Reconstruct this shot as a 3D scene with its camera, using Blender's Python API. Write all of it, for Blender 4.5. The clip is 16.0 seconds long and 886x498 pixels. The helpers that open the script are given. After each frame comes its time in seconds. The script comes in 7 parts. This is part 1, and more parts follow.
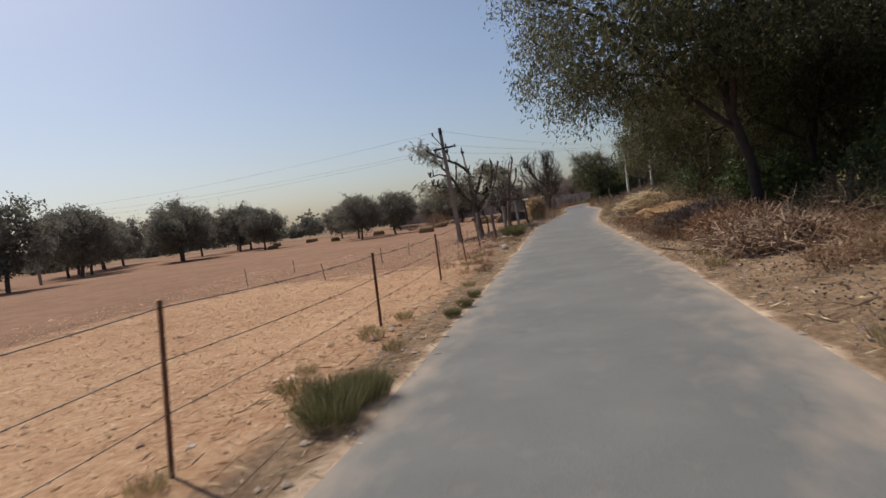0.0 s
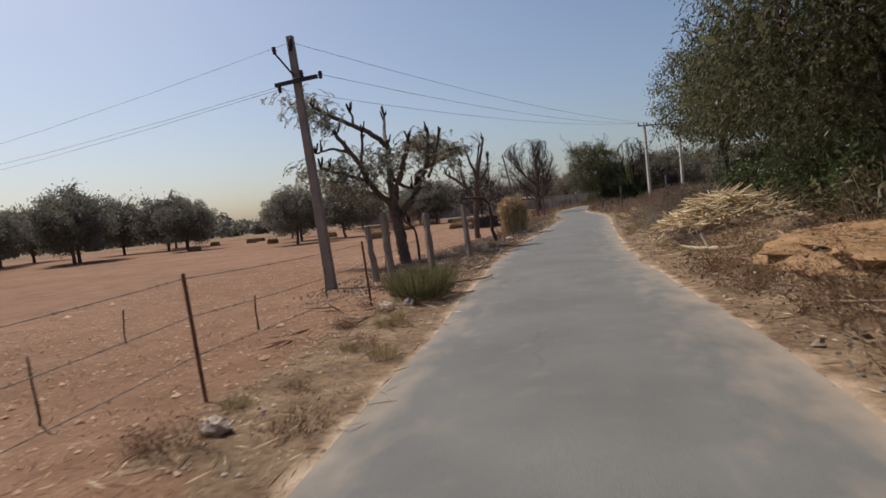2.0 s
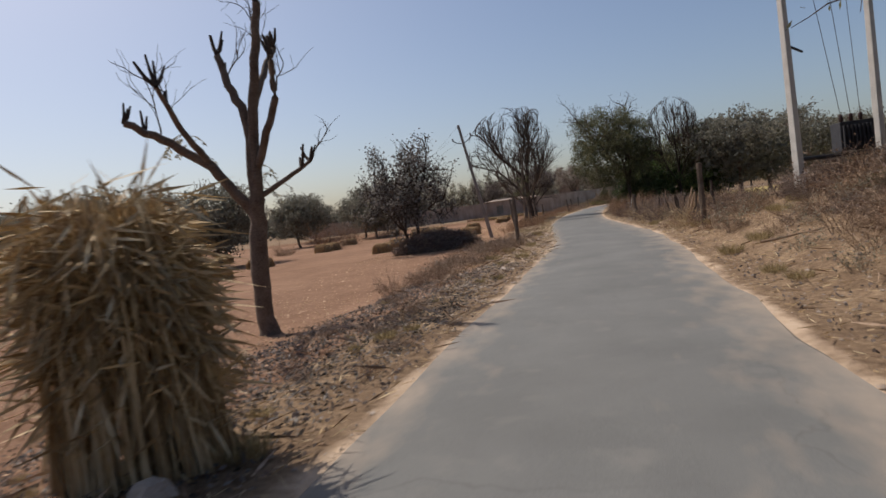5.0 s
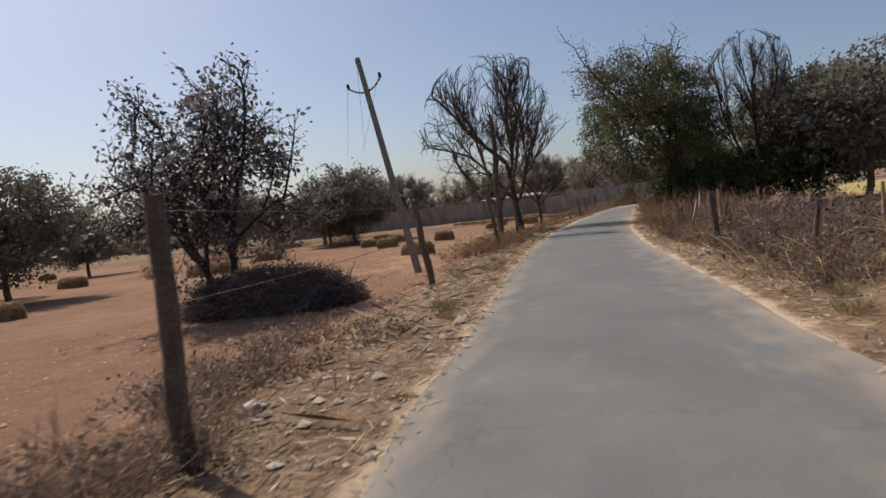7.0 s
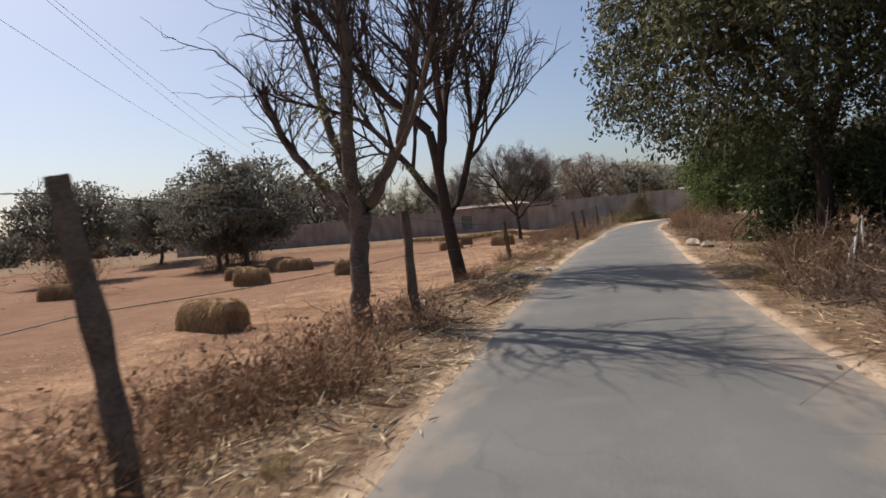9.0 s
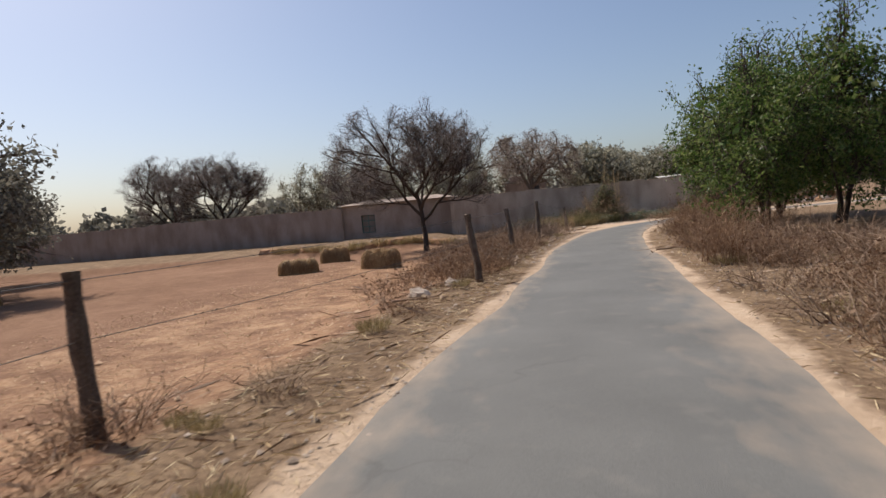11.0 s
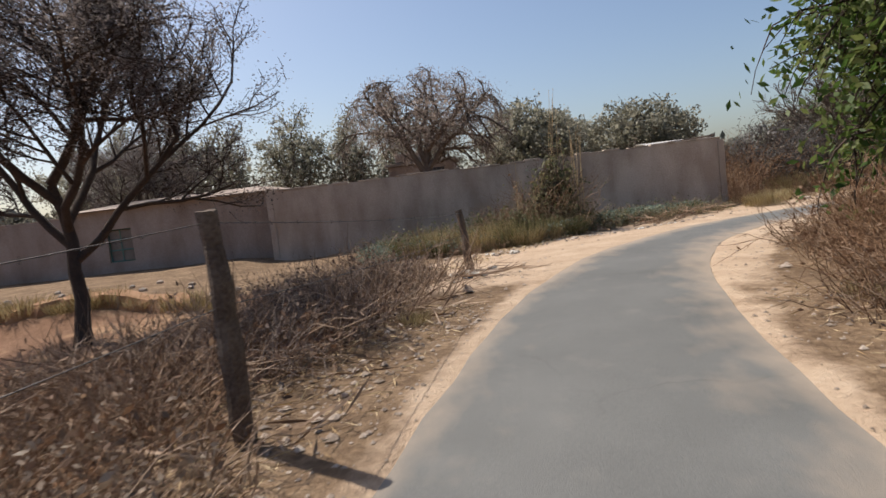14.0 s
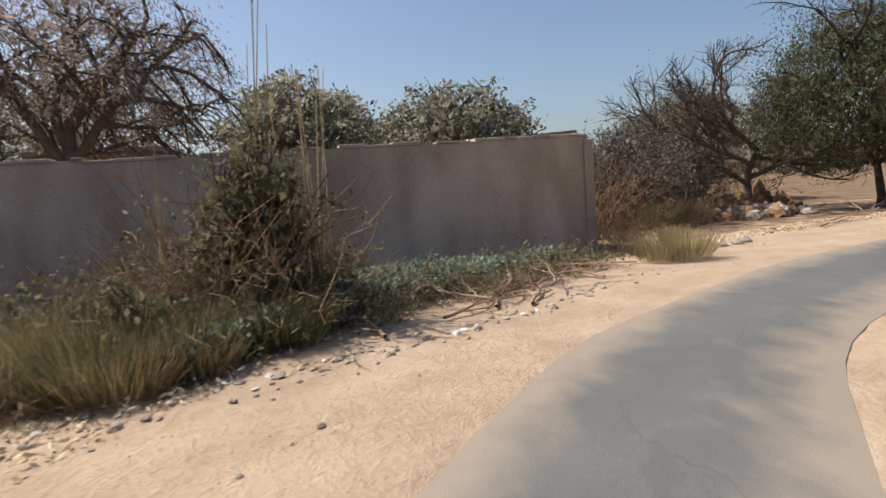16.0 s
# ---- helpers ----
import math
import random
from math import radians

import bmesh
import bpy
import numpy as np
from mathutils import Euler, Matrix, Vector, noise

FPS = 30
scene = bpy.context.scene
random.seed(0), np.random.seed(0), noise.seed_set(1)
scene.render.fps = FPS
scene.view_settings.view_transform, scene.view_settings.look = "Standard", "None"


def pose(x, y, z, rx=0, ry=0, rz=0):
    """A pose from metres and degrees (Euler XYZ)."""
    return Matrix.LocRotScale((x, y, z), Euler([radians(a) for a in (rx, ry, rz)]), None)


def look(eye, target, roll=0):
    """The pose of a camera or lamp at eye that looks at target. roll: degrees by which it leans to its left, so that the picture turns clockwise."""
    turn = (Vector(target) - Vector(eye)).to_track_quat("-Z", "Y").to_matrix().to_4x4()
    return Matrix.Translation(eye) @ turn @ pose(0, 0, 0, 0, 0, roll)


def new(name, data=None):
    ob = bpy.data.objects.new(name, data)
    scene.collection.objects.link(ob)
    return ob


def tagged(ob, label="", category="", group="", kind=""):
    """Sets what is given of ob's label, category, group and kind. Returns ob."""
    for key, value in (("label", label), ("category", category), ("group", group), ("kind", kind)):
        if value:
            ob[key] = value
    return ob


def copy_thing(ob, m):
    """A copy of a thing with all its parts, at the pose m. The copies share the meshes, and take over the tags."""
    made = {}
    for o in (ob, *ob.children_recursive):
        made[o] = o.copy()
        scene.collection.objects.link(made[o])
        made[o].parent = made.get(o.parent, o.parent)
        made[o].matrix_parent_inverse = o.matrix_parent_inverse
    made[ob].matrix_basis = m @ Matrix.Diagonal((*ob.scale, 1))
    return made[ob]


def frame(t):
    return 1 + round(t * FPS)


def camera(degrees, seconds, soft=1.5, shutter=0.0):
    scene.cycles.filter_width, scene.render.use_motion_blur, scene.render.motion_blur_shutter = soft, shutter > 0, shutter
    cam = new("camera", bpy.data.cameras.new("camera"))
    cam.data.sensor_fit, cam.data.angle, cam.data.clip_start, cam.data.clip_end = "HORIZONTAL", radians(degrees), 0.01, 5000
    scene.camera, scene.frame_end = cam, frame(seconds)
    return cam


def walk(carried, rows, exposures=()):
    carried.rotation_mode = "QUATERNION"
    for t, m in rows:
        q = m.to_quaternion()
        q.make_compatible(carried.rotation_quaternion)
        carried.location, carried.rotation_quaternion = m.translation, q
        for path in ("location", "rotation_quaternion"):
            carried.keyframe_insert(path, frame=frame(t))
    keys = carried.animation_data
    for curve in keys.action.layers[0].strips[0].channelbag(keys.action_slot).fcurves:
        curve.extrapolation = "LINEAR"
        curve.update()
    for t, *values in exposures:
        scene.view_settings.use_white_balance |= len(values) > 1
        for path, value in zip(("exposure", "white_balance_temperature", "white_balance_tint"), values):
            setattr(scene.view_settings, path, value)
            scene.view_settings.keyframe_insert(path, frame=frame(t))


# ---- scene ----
cam = camera(73.0, 16.0, 1.55, 0.12)
EXPOSURES = [(0, 0.0, 6500, 13), (7.5, 0.05, 6600, 14), (9.4, 0.24, 6600, 14), (12.5, 0.22, 6500, 13), (14.5, 0.42, 6500, 12), (16, 0.42, 6500, 12)]
PATH = [
    (0, (0.209, 0.065, 1.527), (-0.241, 2.01, 1.414), -7.4),
    (0.5, (0.132, 4.697, 1.55), (-0.35, 6.635, 1.432), -6.9),
    (1, (-0.031, 9.398, 1.541), (-0.477, 11.345, 1.43), -5.6),
    (1.5, (-0.142, 14.057, 1.523), (-0.581, 16.005, 1.418), -6.1),
    (2, (-0.196, 18.866, 1.565), (-0.62, 20.817, 1.44), -5.6),
    (2.5, (-0.365, 23.408, 1.538), (-0.781, 25.361, 1.434), -6.5),
    (3, (-0.307, 28.143, 1.537), (-0.752, 30.089, 1.403), -7.5),
    (3.5, (-0.334, 32.694, 1.57), (-0.795, 34.638, 1.468), -8.2),
    (4, (-0.22, 37.356, 1.519), (-0.683, 39.3, 1.449), -7.6),
    (4.2, (-0.339, 39.258, 1.535), (-0.784, 41.204, 1.42), -7.5),
    (6.3, (0.965, 59.074, 1.54), (0.46, 61.007, 1.435), -7.2),
    (6.5, (0.862, 61.033, 1.539), (0.339, 62.961, 1.443), -7.7),
    (7, (0.559, 65.798, 1.529), (0.035, 67.725, 1.411), -6.7),
    (7.5, (0.187, 70.538, 1.541), (-0.36, 72.459, 1.423), -7.0),
    (8, (-0.212, 75.099, 1.562), (-0.729, 77.027, 1.45), -6.8),
    (8.5, (-0.329, 79.658, 1.518), (-0.846, 81.587, 1.398), -6.8),
    (9, (-0.402, 83.931, 1.537), (-0.888, 85.869, 1.443), -5.2),
    (9.5, (-0.59, 88.5, 1.54), (-0.975, 90.457, 1.395), -5.0),
    (9.7, (-0.53, 90.2, 1.52), (-0.895, 92.162, 1.395), -4.7),
    (11.8, (0.852, 106.569, 1.539), (0.518, 108.537, 1.416), -5.9),
    (12, (0.889, 107.821, 1.522), (0.584, 109.794, 1.401), -5.6),
    (12.5, (1.05, 110.958, 1.539), (0.761, 112.93, 1.378), -5.6),
    (13, (1.245, 114.247, 1.556), (0.989, 116.225, 1.405), -6.5),
    (13.5, (1.435, 117.384, 1.569), (1.226, 119.369, 1.449), -7.3),
    (14, (1.781, 120.2, 1.528), (1.613, 122.185, 1.354), -6.8),
    (14.5, (2.205, 123.049, 1.544), (2.132, 125.039, 1.357), -6.0),
    (15, (2.791, 125.815, 1.519), (2.842, 127.806, 1.338), -5.8),
    (15.5, (3.424, 128.652, 1.532), (3.644, 130.629, 1.328), -4.8),
    (16, (4.34, 130.969, 1.546), (4.783, 132.909, 1.348), -4.1),
]
walk(cam, [(t, look(eye, target, roll)) for t, eye, target, roll in PATH], EXPOSURES)


# ---- light ----
world = bpy.data.worlds.new("sky")
scene.world = world
world.use_nodes = True
wn = world.node_tree
sky = wn.nodes.new("ShaderNodeTexSky")
sky.sky_type = "NISHITA"
sky.sun_disc = False
SUN_DIR = Vector((-0.85, 0.53, 0.0)).normalized()
SUN_EL = radians(52)
sky.sun_elevation = SUN_EL
sky.sun_rotation = math.atan2(SUN_DIR.x, SUN_DIR.y)
sky.air_density = 1.0
sky.dust_density = 2.0
sky.ozone_density = 2.2
wn.nodes["Background"].inputs["Strength"].default_value = 0.095
wn.links.new(sky.outputs["Color"], wn.nodes["Background"].inputs["Color"])
sun_data = bpy.data.lights.new("sun", "SUN")
sun_data.energy, sun_data.angle, sun_data.color = 4.2, radians(0.6), (1.0, 0.93, 0.82)
sun = new("sun", sun_data)
sun.matrix_world = look(tuple(SUN_DIR * 60 * math.cos(SUN_EL) + Vector((0, 60, 60 * math.sin(SUN_EL)))), (0, 60, 0))

# ---- materials ----


def material(name, colors, scale=3.0, rough=0.9, bump=0.3, detail_scale=40.0, spread=None, translucent=0.0, per_island=0.0, metal=0.0):
    """A rough natural surface: a large and a fine noise blend between the given colours; the fine one also gives relief."""
    m = bpy.data.materials.new(name)
    m.use_nodes = True
    nt = m.node_tree
    bsdf = nt.nodes["Principled BSDF"]
    bsdf.inputs["Roughness"].default_value = rough
    bsdf.inputs["Metallic"].default_value = metal
    bsdf.inputs["Specular IOR Level"].default_value = 0.25
    pos = nt.nodes.new("ShaderNodeNewGeometry")
    big = nt.nodes.new("ShaderNodeTexNoise")
    big.inputs["Scale"].default_value, big.inputs["Detail"].default_value = scale, 5
    fine = nt.nodes.new("ShaderNodeTexNoise")
    fine.inputs["Scale"].default_value, fine.inputs["Detail"].default_value = detail_scale, 4
    for n in (big, fine):
        nt.links.new(pos.outputs["Position"], n.inputs["Vector"])
    mix = nt.nodes.new("ShaderNodeMath")
    mix.operation = "MULTIPLY_ADD"
    nt.links.new(fine.outputs["Fac"], mix.inputs[0])
    mix.inputs[1].default_value = 0.5
    half = nt.nodes.new("ShaderNodeMath")
    half.operation = "MULTIPLY"
    half.inputs[1].default_value = 0.5
    nt.links.new(big.outputs["Fac"], half.inputs[0])
    nt.links.new(half.outputs[0], mix.inputs[2])
    fac = mix.outputs[0]
    if per_island:
        isl = nt.nodes.new("ShaderNodeMath")
        isl.operation = "MULTIPLY_ADD"
        nt.links.new(pos.outputs["Random Per Island"], isl.inputs[0])
        isl.inputs[1].default_value = per_island
        nt.links.new(fac, isl.inputs[2])
        off = nt.nodes.new("ShaderNodeMath")
        off.operation = "SUBTRACT"
        nt.links.new(isl.outputs[0], off.inputs[0])
        off.inputs[1].default_value = per_island / 2
        fac = off.outputs[0]
    ramp = nt.nodes.new("ShaderNodeValToRGB")
    els = ramp.color_ramp.elements
    while len(els) < len(colors):
        els.new(0.5)
    for i, c in enumerate(colors):
        els[i].position = 0.3 + 0.4 * i / max(1, len(colors) - 1)
        els[i].color = (*c, 1)
    nt.links.new(fac, ramp.inputs["Fac"])
    nt.links.new(ramp.outputs["Color"], bsdf.inputs["Base Color"])
    if bump:
        b = nt.nodes.new("ShaderNodeBump")
        b.inputs["Strength"].default_value, b.inputs["Distance"].default_value = bump, 0.05
        nt.links.new(fac, b.inputs["Height"])
        nt.links.new(b.outputs["Normal"], bsdf.inputs["Normal"])
    if translucent:
        tr = nt.nodes.new("ShaderNodeBsdfTranslucent")
        nt.links.new(ramp.outputs["Color"], tr.inputs["Color"])
        add = nt.nodes.new("ShaderNodeMixShader")
        add.inputs[0].default_value = translucent
        nt.links.new(bsdf.outputs[0], add.inputs[1])
        nt.links.new(tr.outputs[0], add.inputs[2])
        nt.links.new(add.outputs[0], nt.nodes["Material Output"].inputs["Surface"])
    return m


BARK = material("grey_brown_bark", [(0.07, 0.05, 0.04), (0.14, 0.105, 0.08), (0.2, 0.16, 0.13)], 4, 0.95, 0.6, 30)
BARK_DARK = material("dark_bark", [(0.04, 0.03, 0.025), (0.09, 0.065, 0.05)], 4, 0.95, 0.6, 30)
TWIG = material("dry_twig", [(0.17, 0.108, 0.072), (0.31, 0.212, 0.142), (0.44, 0.33, 0.24)], 2, 0.9, 0.0, 20, per_island=0.5)
TWIG_RED = material("reddish_dry_weed", [(0.14, 0.075, 0.042), (0.26, 0.15, 0.085), (0.4, 0.27, 0.17)], 1.5, 0.9, 0.0, 20, per_island=0.5)
STRAW = material("straw", [(0.3, 0.2, 0.1), (0.48, 0.35, 0.19), (0.66, 0.53, 0.33)], 2, 0.8, 0.0, 20, per_island=0.5)
STRAW_PALE = material("pale_straw", [(0.42, 0.31, 0.18), (0.62, 0.49, 0.31), (0.78, 0.67, 0.48)], 2, 0.75, 0.0, 20, per_island=0.5)
CHAFF = material("brown_chaff", [(0.16, 0.09, 0.042), (0.27, 0.16, 0.078), (0.4, 0.27, 0.145)], 3, 0.95, 0.8, 25)
CLOD = material("dry_clod", [(0.3, 0.18, 0.11), (0.42, 0.275, 0.175), (0.52, 0.37, 0.25)], 3, 1.0, 0.3, 30, per_island=0.4)
STALK_GREY = material("weathered_stalk", [(0.2, 0.125, 0.075), (0.32, 0.22, 0.14), (0.45, 0.33, 0.23)], 2, 0.9, 0.0, 20, per_island=0.4)
LEAF = material("green_leaf", [(0.024, 0.044, 0.013), (0.058, 0.092, 0.027), (0.13, 0.155, 0.06)], 1.2, 0.45, 0.0, 14, translucent=0.36, per_island=0.5)
LEAF_OLIVE = material("olive_leaf", [(0.046, 0.052, 0.024), (0.104, 0.108, 0.052), (0.19, 0.18, 0.098)], 1.2, 0.45, 0.0, 14, translucent=0.5, per_island=0.4)
LEAF_DUSTY = material("dusty_leaf", [(0.07, 0.063, 0.058), (0.15, 0.136, 0.124), (0.25, 0.232, 0.212)], 1.2, 0.55, 0.0, 14, translucent=0.32, per_island=0.5)
LEAF_THORN = material("thorn_hedge_leaf", [(0.03, 0.026, 0.02), (0.06, 0.052, 0.042), (0.1, 0.088, 0.07)], 1.2, 0.7, 0.0, 14, translucent=0.1, per_island=0.5)
LEAF_GREY = material("grey_weed_leaf", [(0.135, 0.095, 0.068), (0.23, 0.172, 0.125), (0.35, 0.285, 0.22)], 1.2, 0.7, 0.0, 14, translucent=0.2, per_island=0.5)
# Pale leaf tone with the sunlit glitter of the yard trees put into it.
LEAF_PALE = material("pale_sunlit_leaf", [(0.14, 0.135, 0.095), (0.25, 0.24, 0.175), (0.39, 0.37, 0.29)], 1.2, 0.5, 0.0, 14, translucent=0.55, per_island=0.5)
LEAF_WEED = material("dull_weed_leaf", [(0.085, 0.09, 0.04), (0.16, 0.16, 0.08), (0.26, 0.245, 0.14)], 1.2, 0.6, 0.0, 14, translucent=0.4, per_island=0.5)
LEAF_BLUE = material("blue_green_weed_leaf", [(0.11, 0.15, 0.115), (0.2, 0.26, 0.2), (0.32, 0.38, 0.3)], 1.2, 0.6, 0.0, 14, translucent=0.35, per_island=0.5)
LEAF_FRESH = material("fresh_leaf", [(0.04, 0.08, 0.018), (0.095, 0.155, 0.035), (0.19, 0.22, 0.075)], 1.2, 0.45, 0.0, 14, translucent=0.5, per_island=0.5)
LEAF_DRY = material("dry_leaf", [(0.105, 0.085, 0.077), (0.19, 0.158, 0.144), (0.29, 0.25, 0.228)], 1.2, 0.6, 0.0, 14, translucent=0.45, per_island=0.5)
LEAF_WEEP = material("drooping_brown_leaf", [(0.2, 0.158, 0.135), (0.28, 0.228, 0.195), (0.37, 0.31, 0.27)], 1.2, 0.8, 0.0, 14, translucent=0.6, per_island=0.2)
# Far foliage: distance haze is put into the leaf colour as a paler tone.
LEAF_FAR = material("haze_pale_leaf", [(0.1, 0.1, 0.078), (0.18, 0.172, 0.138), (0.26, 0.245, 0.2)], 0.6, 0.85, 0.0, 8, translucent=0.42, per_island=0.15)
LEAF_RUST = material("rusty_dry_leaf", [(0.13, 0.07, 0.042), (0.235, 0.14, 0.085), (0.36, 0.245, 0.16)], 1.2, 0.7, 0.0, 14, translucent=0.3, per_island=0.5)
GRASS_DRY = material("dry_grass", [(0.2, 0.15, 0.07), (0.36, 0.28, 0.14), (0.5, 0.42, 0.24)], 1.5, 0.85, 0.0, 20, translucent=0.2, per_island=0.5)
GRASS_GREEN = material("green_grass", [(0.06, 0.068, 0.028), (0.14, 0.138, 0.06), (0.27, 0.24, 0.12)], 1.5, 0.8, 0.0, 20, translucent=0.3, per_island=0.5)
CONCRETE = material("weathered_concrete", [(0.18, 0.152, 0.13), (0.27, 0.232, 0.2), (0.35, 0.308, 0.27)], 3, 0.95, 0.4, 50)
WHITE_POLE = material("limewashed_concrete", [(0.42, 0.4, 0.37), (0.58, 0.55, 0.5), (0.66, 0.63, 0.58)], 3, 0.9, 0.3, 50)
RUST = material("rusty_iron", [(0.075, 0.035, 0.023), (0.155, 0.072, 0.042), (0.25, 0.125, 0.07)], 10, 0.85, 0.4, 80)
WIRE = material("dull_wire", [(0.05, 0.045, 0.045), (0.1, 0.09, 0.085)], 10, 0.6, 0.0, 60, metal=0.6)
DARK_METAL = material("dark_painted_steel", [(0.035, 0.035, 0.04), (0.07, 0.07, 0.075)], 8, 0.6, 0.1, 60, metal=0.4)
CERAMIC = material("brown_insulator", [(0.05, 0.025, 0.02), (0.08, 0.04, 0.03)], 8, 0.3, 0.0, 60)
WOOD = material("weathered_post_wood", [(0.07, 0.05, 0.04), (0.14, 0.105, 0.08), (0.21, 0.165, 0.13)], 5, 0.95, 0.7, 40)
STONE = material("pale_stone", [(0.2, 0.155, 0.12), (0.31, 0.25, 0.2), (0.43, 0.36, 0.3)], 6, 0.95, 0.5, 50, per_island=0.4)
MUD = material("red_earth", [(0.26, 0.14, 0.075), (0.36, 0.21, 0.12), (0.44, 0.28, 0.17)], 3, 1.0, 0.6, 30)
CLOTH = material("pale_cloth", [(0.5, 0.47, 0.42), (0.66, 0.63, 0.57), (0.72, 0.7, 0.65)], 6, 0.9, 0.2, 60)
TIN = material("tin_sheet", [(0.45, 0.43, 0.4), (0.62, 0.6, 0.56)], 4, 0.5, 0.1, 40, metal=0.5)
GREEN_PAINT = material("faded_green_paint", [(0.1, 0.2, 0.17), (0.16, 0.28, 0.24)], 6, 0.7, 0.1, 50)


def wall_material(name, colors):
    """Render on a boundary wall, with rain streaks, patches and fine grit."""
    m = material(name, colors, 0.8, 0.95, 0.5, 25)
    nt = m.node_tree
    bsdf = nt.nodes["Principled BSDF"]
    old = bsdf.inputs["Base Color"].links[0].from_socket
    pos = nt.nodes.new("ShaderNodeNewGeometry")
    mp = nt.nodes.new("ShaderNodeMapping")
    mp.inputs["Scale"].default_value = (1.1, 1.1, 0.35)
    nt.links.new(pos.outputs["Position"], mp.inputs["Vector"])
    streak = nt.nodes.new("ShaderNodeTexNoise")
    streak.inputs["Scale"].default_value, streak.inputs["Detail"].default_value = 1.2, 6
    nt.links.new(mp.outputs[0], streak.inputs["Vector"])
    ramp = nt.nodes.new("ShaderNodeValToRGB")
    ramp.color_ramp.elements[0].position, ramp.color_ramp.elements[0].color = 0.35, (0.66, 0.61, 0.57, 1)
    ramp.color_ramp.elements[1].position, ramp.color_ramp.elements[1].color = 0.6, (1, 1, 1, 1)
    nt.links.new(streak.outputs["Fac"], ramp.inputs["Fac"])
    mul = nt.nodes.new("ShaderNodeMix")
    mul.data_type, mul.blend_type = "RGBA", "MULTIPLY"
    mul.inputs[0].default_value = 0.8
    nt.links.new(old, mul.inputs[6])
    nt.links.new(ramp.outputs["Color"], mul.inputs[7])
    nt.links.new(mul.outputs[2], bsdf.inputs["Base Color"])
    return m


WALL = wall_material("cement_render", [(0.4, 0.32, 0.26), (0.5, 0.415, 0.345), (0.58, 0.495, 0.42)])
WALL_DARK = wall_material("dark_brown_render", [(0.29, 0.225, 0.19), (0.37, 0.3, 0.255), (0.44, 0.365, 0.315)])


def asphalt_material():
    """Bleached asphalt: tar patches, hairline cracks, stone grit, and sandy dust drifted in from the edges."""
    m = material("worn_asphalt", [(0.108, 0.109, 0.104), (0.142, 0.143, 0.136), (0.184, 0.184, 0.174)], 0.7, 0.85, 0.3, 110)
    nt = m.node_tree
    bsdf = nt.nodes["Principled BSDF"]
    col = bsdf.inputs["Base Color"].links[0].from_socket
    pos = nt.nodes.new("ShaderNodeNewGeometry")

    def noise_tex(scale, detail, stretch=(1, 1, 1)):
        mp = nt.nodes.new("ShaderNodeMapping")
        mp.inputs["Scale"].default_value = stretch
        nt.links.new(pos.outputs["Position"], mp.inputs["Vector"])
        n = nt.nodes.new("ShaderNodeTexNoise")
        n.inputs["Scale"].default_value, n.inputs["Detail"].default_value = scale, detail
        nt.links.new(mp.outputs[0], n.inputs["Vector"])
        return n

    def step_range(sock, lo, hi, a=0.0, b=1.0):
        r = nt.nodes.new("ShaderNodeMapRange")
        for nm, v in (("From Min", lo), ("From Max", hi), ("To Min", a), ("To Max", b)):
            r.inputs[nm].default_value = v
        nt.links.new(sock, r.inputs["Value"])
        return r.outputs[0]

    def blend(fac, a, colour, mode="MIX"):
        x = nt.nodes.new("ShaderNodeMix")
        x.data_type, x.blend_type = "RGBA", mode
        nt.links.new(fac, x.inputs[0])
        nt.links.new(a, x.inputs[6])
        x.inputs[7].default_value = (*colour, 1)
        return x.outputs[2]

    tar = noise_tex(0.9, 3, (1.0, 0.35, 1.0))
    col = blend(step_range(tar.outputs["Fac"], 0.56, 0.7, 0, 0.18), col, (0.1, 0.1, 0.1))
    stain = noise_tex(2.6, 6)
    col = blend(step_range(stain.outputs["Fac"], 0.58, 0.76, 0, 0.22), col, (0.28, 0.255, 0.225))
    warp = noise_tex(1.6, 4)
    add = nt.nodes.new("ShaderNodeVectorMath")
    add.operation = "MULTIPLY_ADD"
    nt.links.new(warp.outputs["Color"], add.inputs[0])
    add.inputs[1].default_value = (0.9, 0.9, 0)
    nt.links.new(pos.outputs["Position"], add.inputs[2])
    cell = nt.nodes.new("ShaderNodeTexVoronoi")
    cell.feature = "DISTANCE_TO_EDGE"
    cell.inputs["Scale"].default_value = 0.4
    nt.links.new(add.outputs[0], cell.inputs["Vector"])
    line = step_range(cell.outputs["Distance"], 0.002, 0.008, 0.22, 0.0)
    where = nt.nodes.new("ShaderNodeMath")
    where.operation = "MULTIPLY"
    nt.links.new(line, where.inputs[0])
    nt.links.new(step_range(noise_tex(0.25, 2).outputs["Fac"], 0.5, 0.6), where.inputs[1])
    col = blend(where.outputs[0], col, (0.06, 0.055, 0.05))
    edge = nt.nodes.new("ShaderNodeVertexColor")
    edge.layer_name = "edge"
    sep = nt.nodes.new("ShaderNodeSeparateColor")
    nt.links.new(edge.outputs["Color"], sep.inputs[0])
    mix = nt.nodes.new("ShaderNodeMath")
    mix.operation = "MULTIPLY_ADD"
    nt.links.new(noise_tex(3.0, 8, (1.0, 0.5, 1.0)).outputs["Fac"], mix.inputs[0])
    mix.inputs[1].default_value = 1.1
    nt.links.new(sep.outputs[0], mix.inputs[2])
    col = blend(step_range(mix.outputs[0], 1.0, 1.6, 0, 0.6), col, (0.42, 0.33, 0.245))
    nt.links.new(col, bsdf.inputs["Base Color"])
    return m


ASPHALT = asphalt_material()


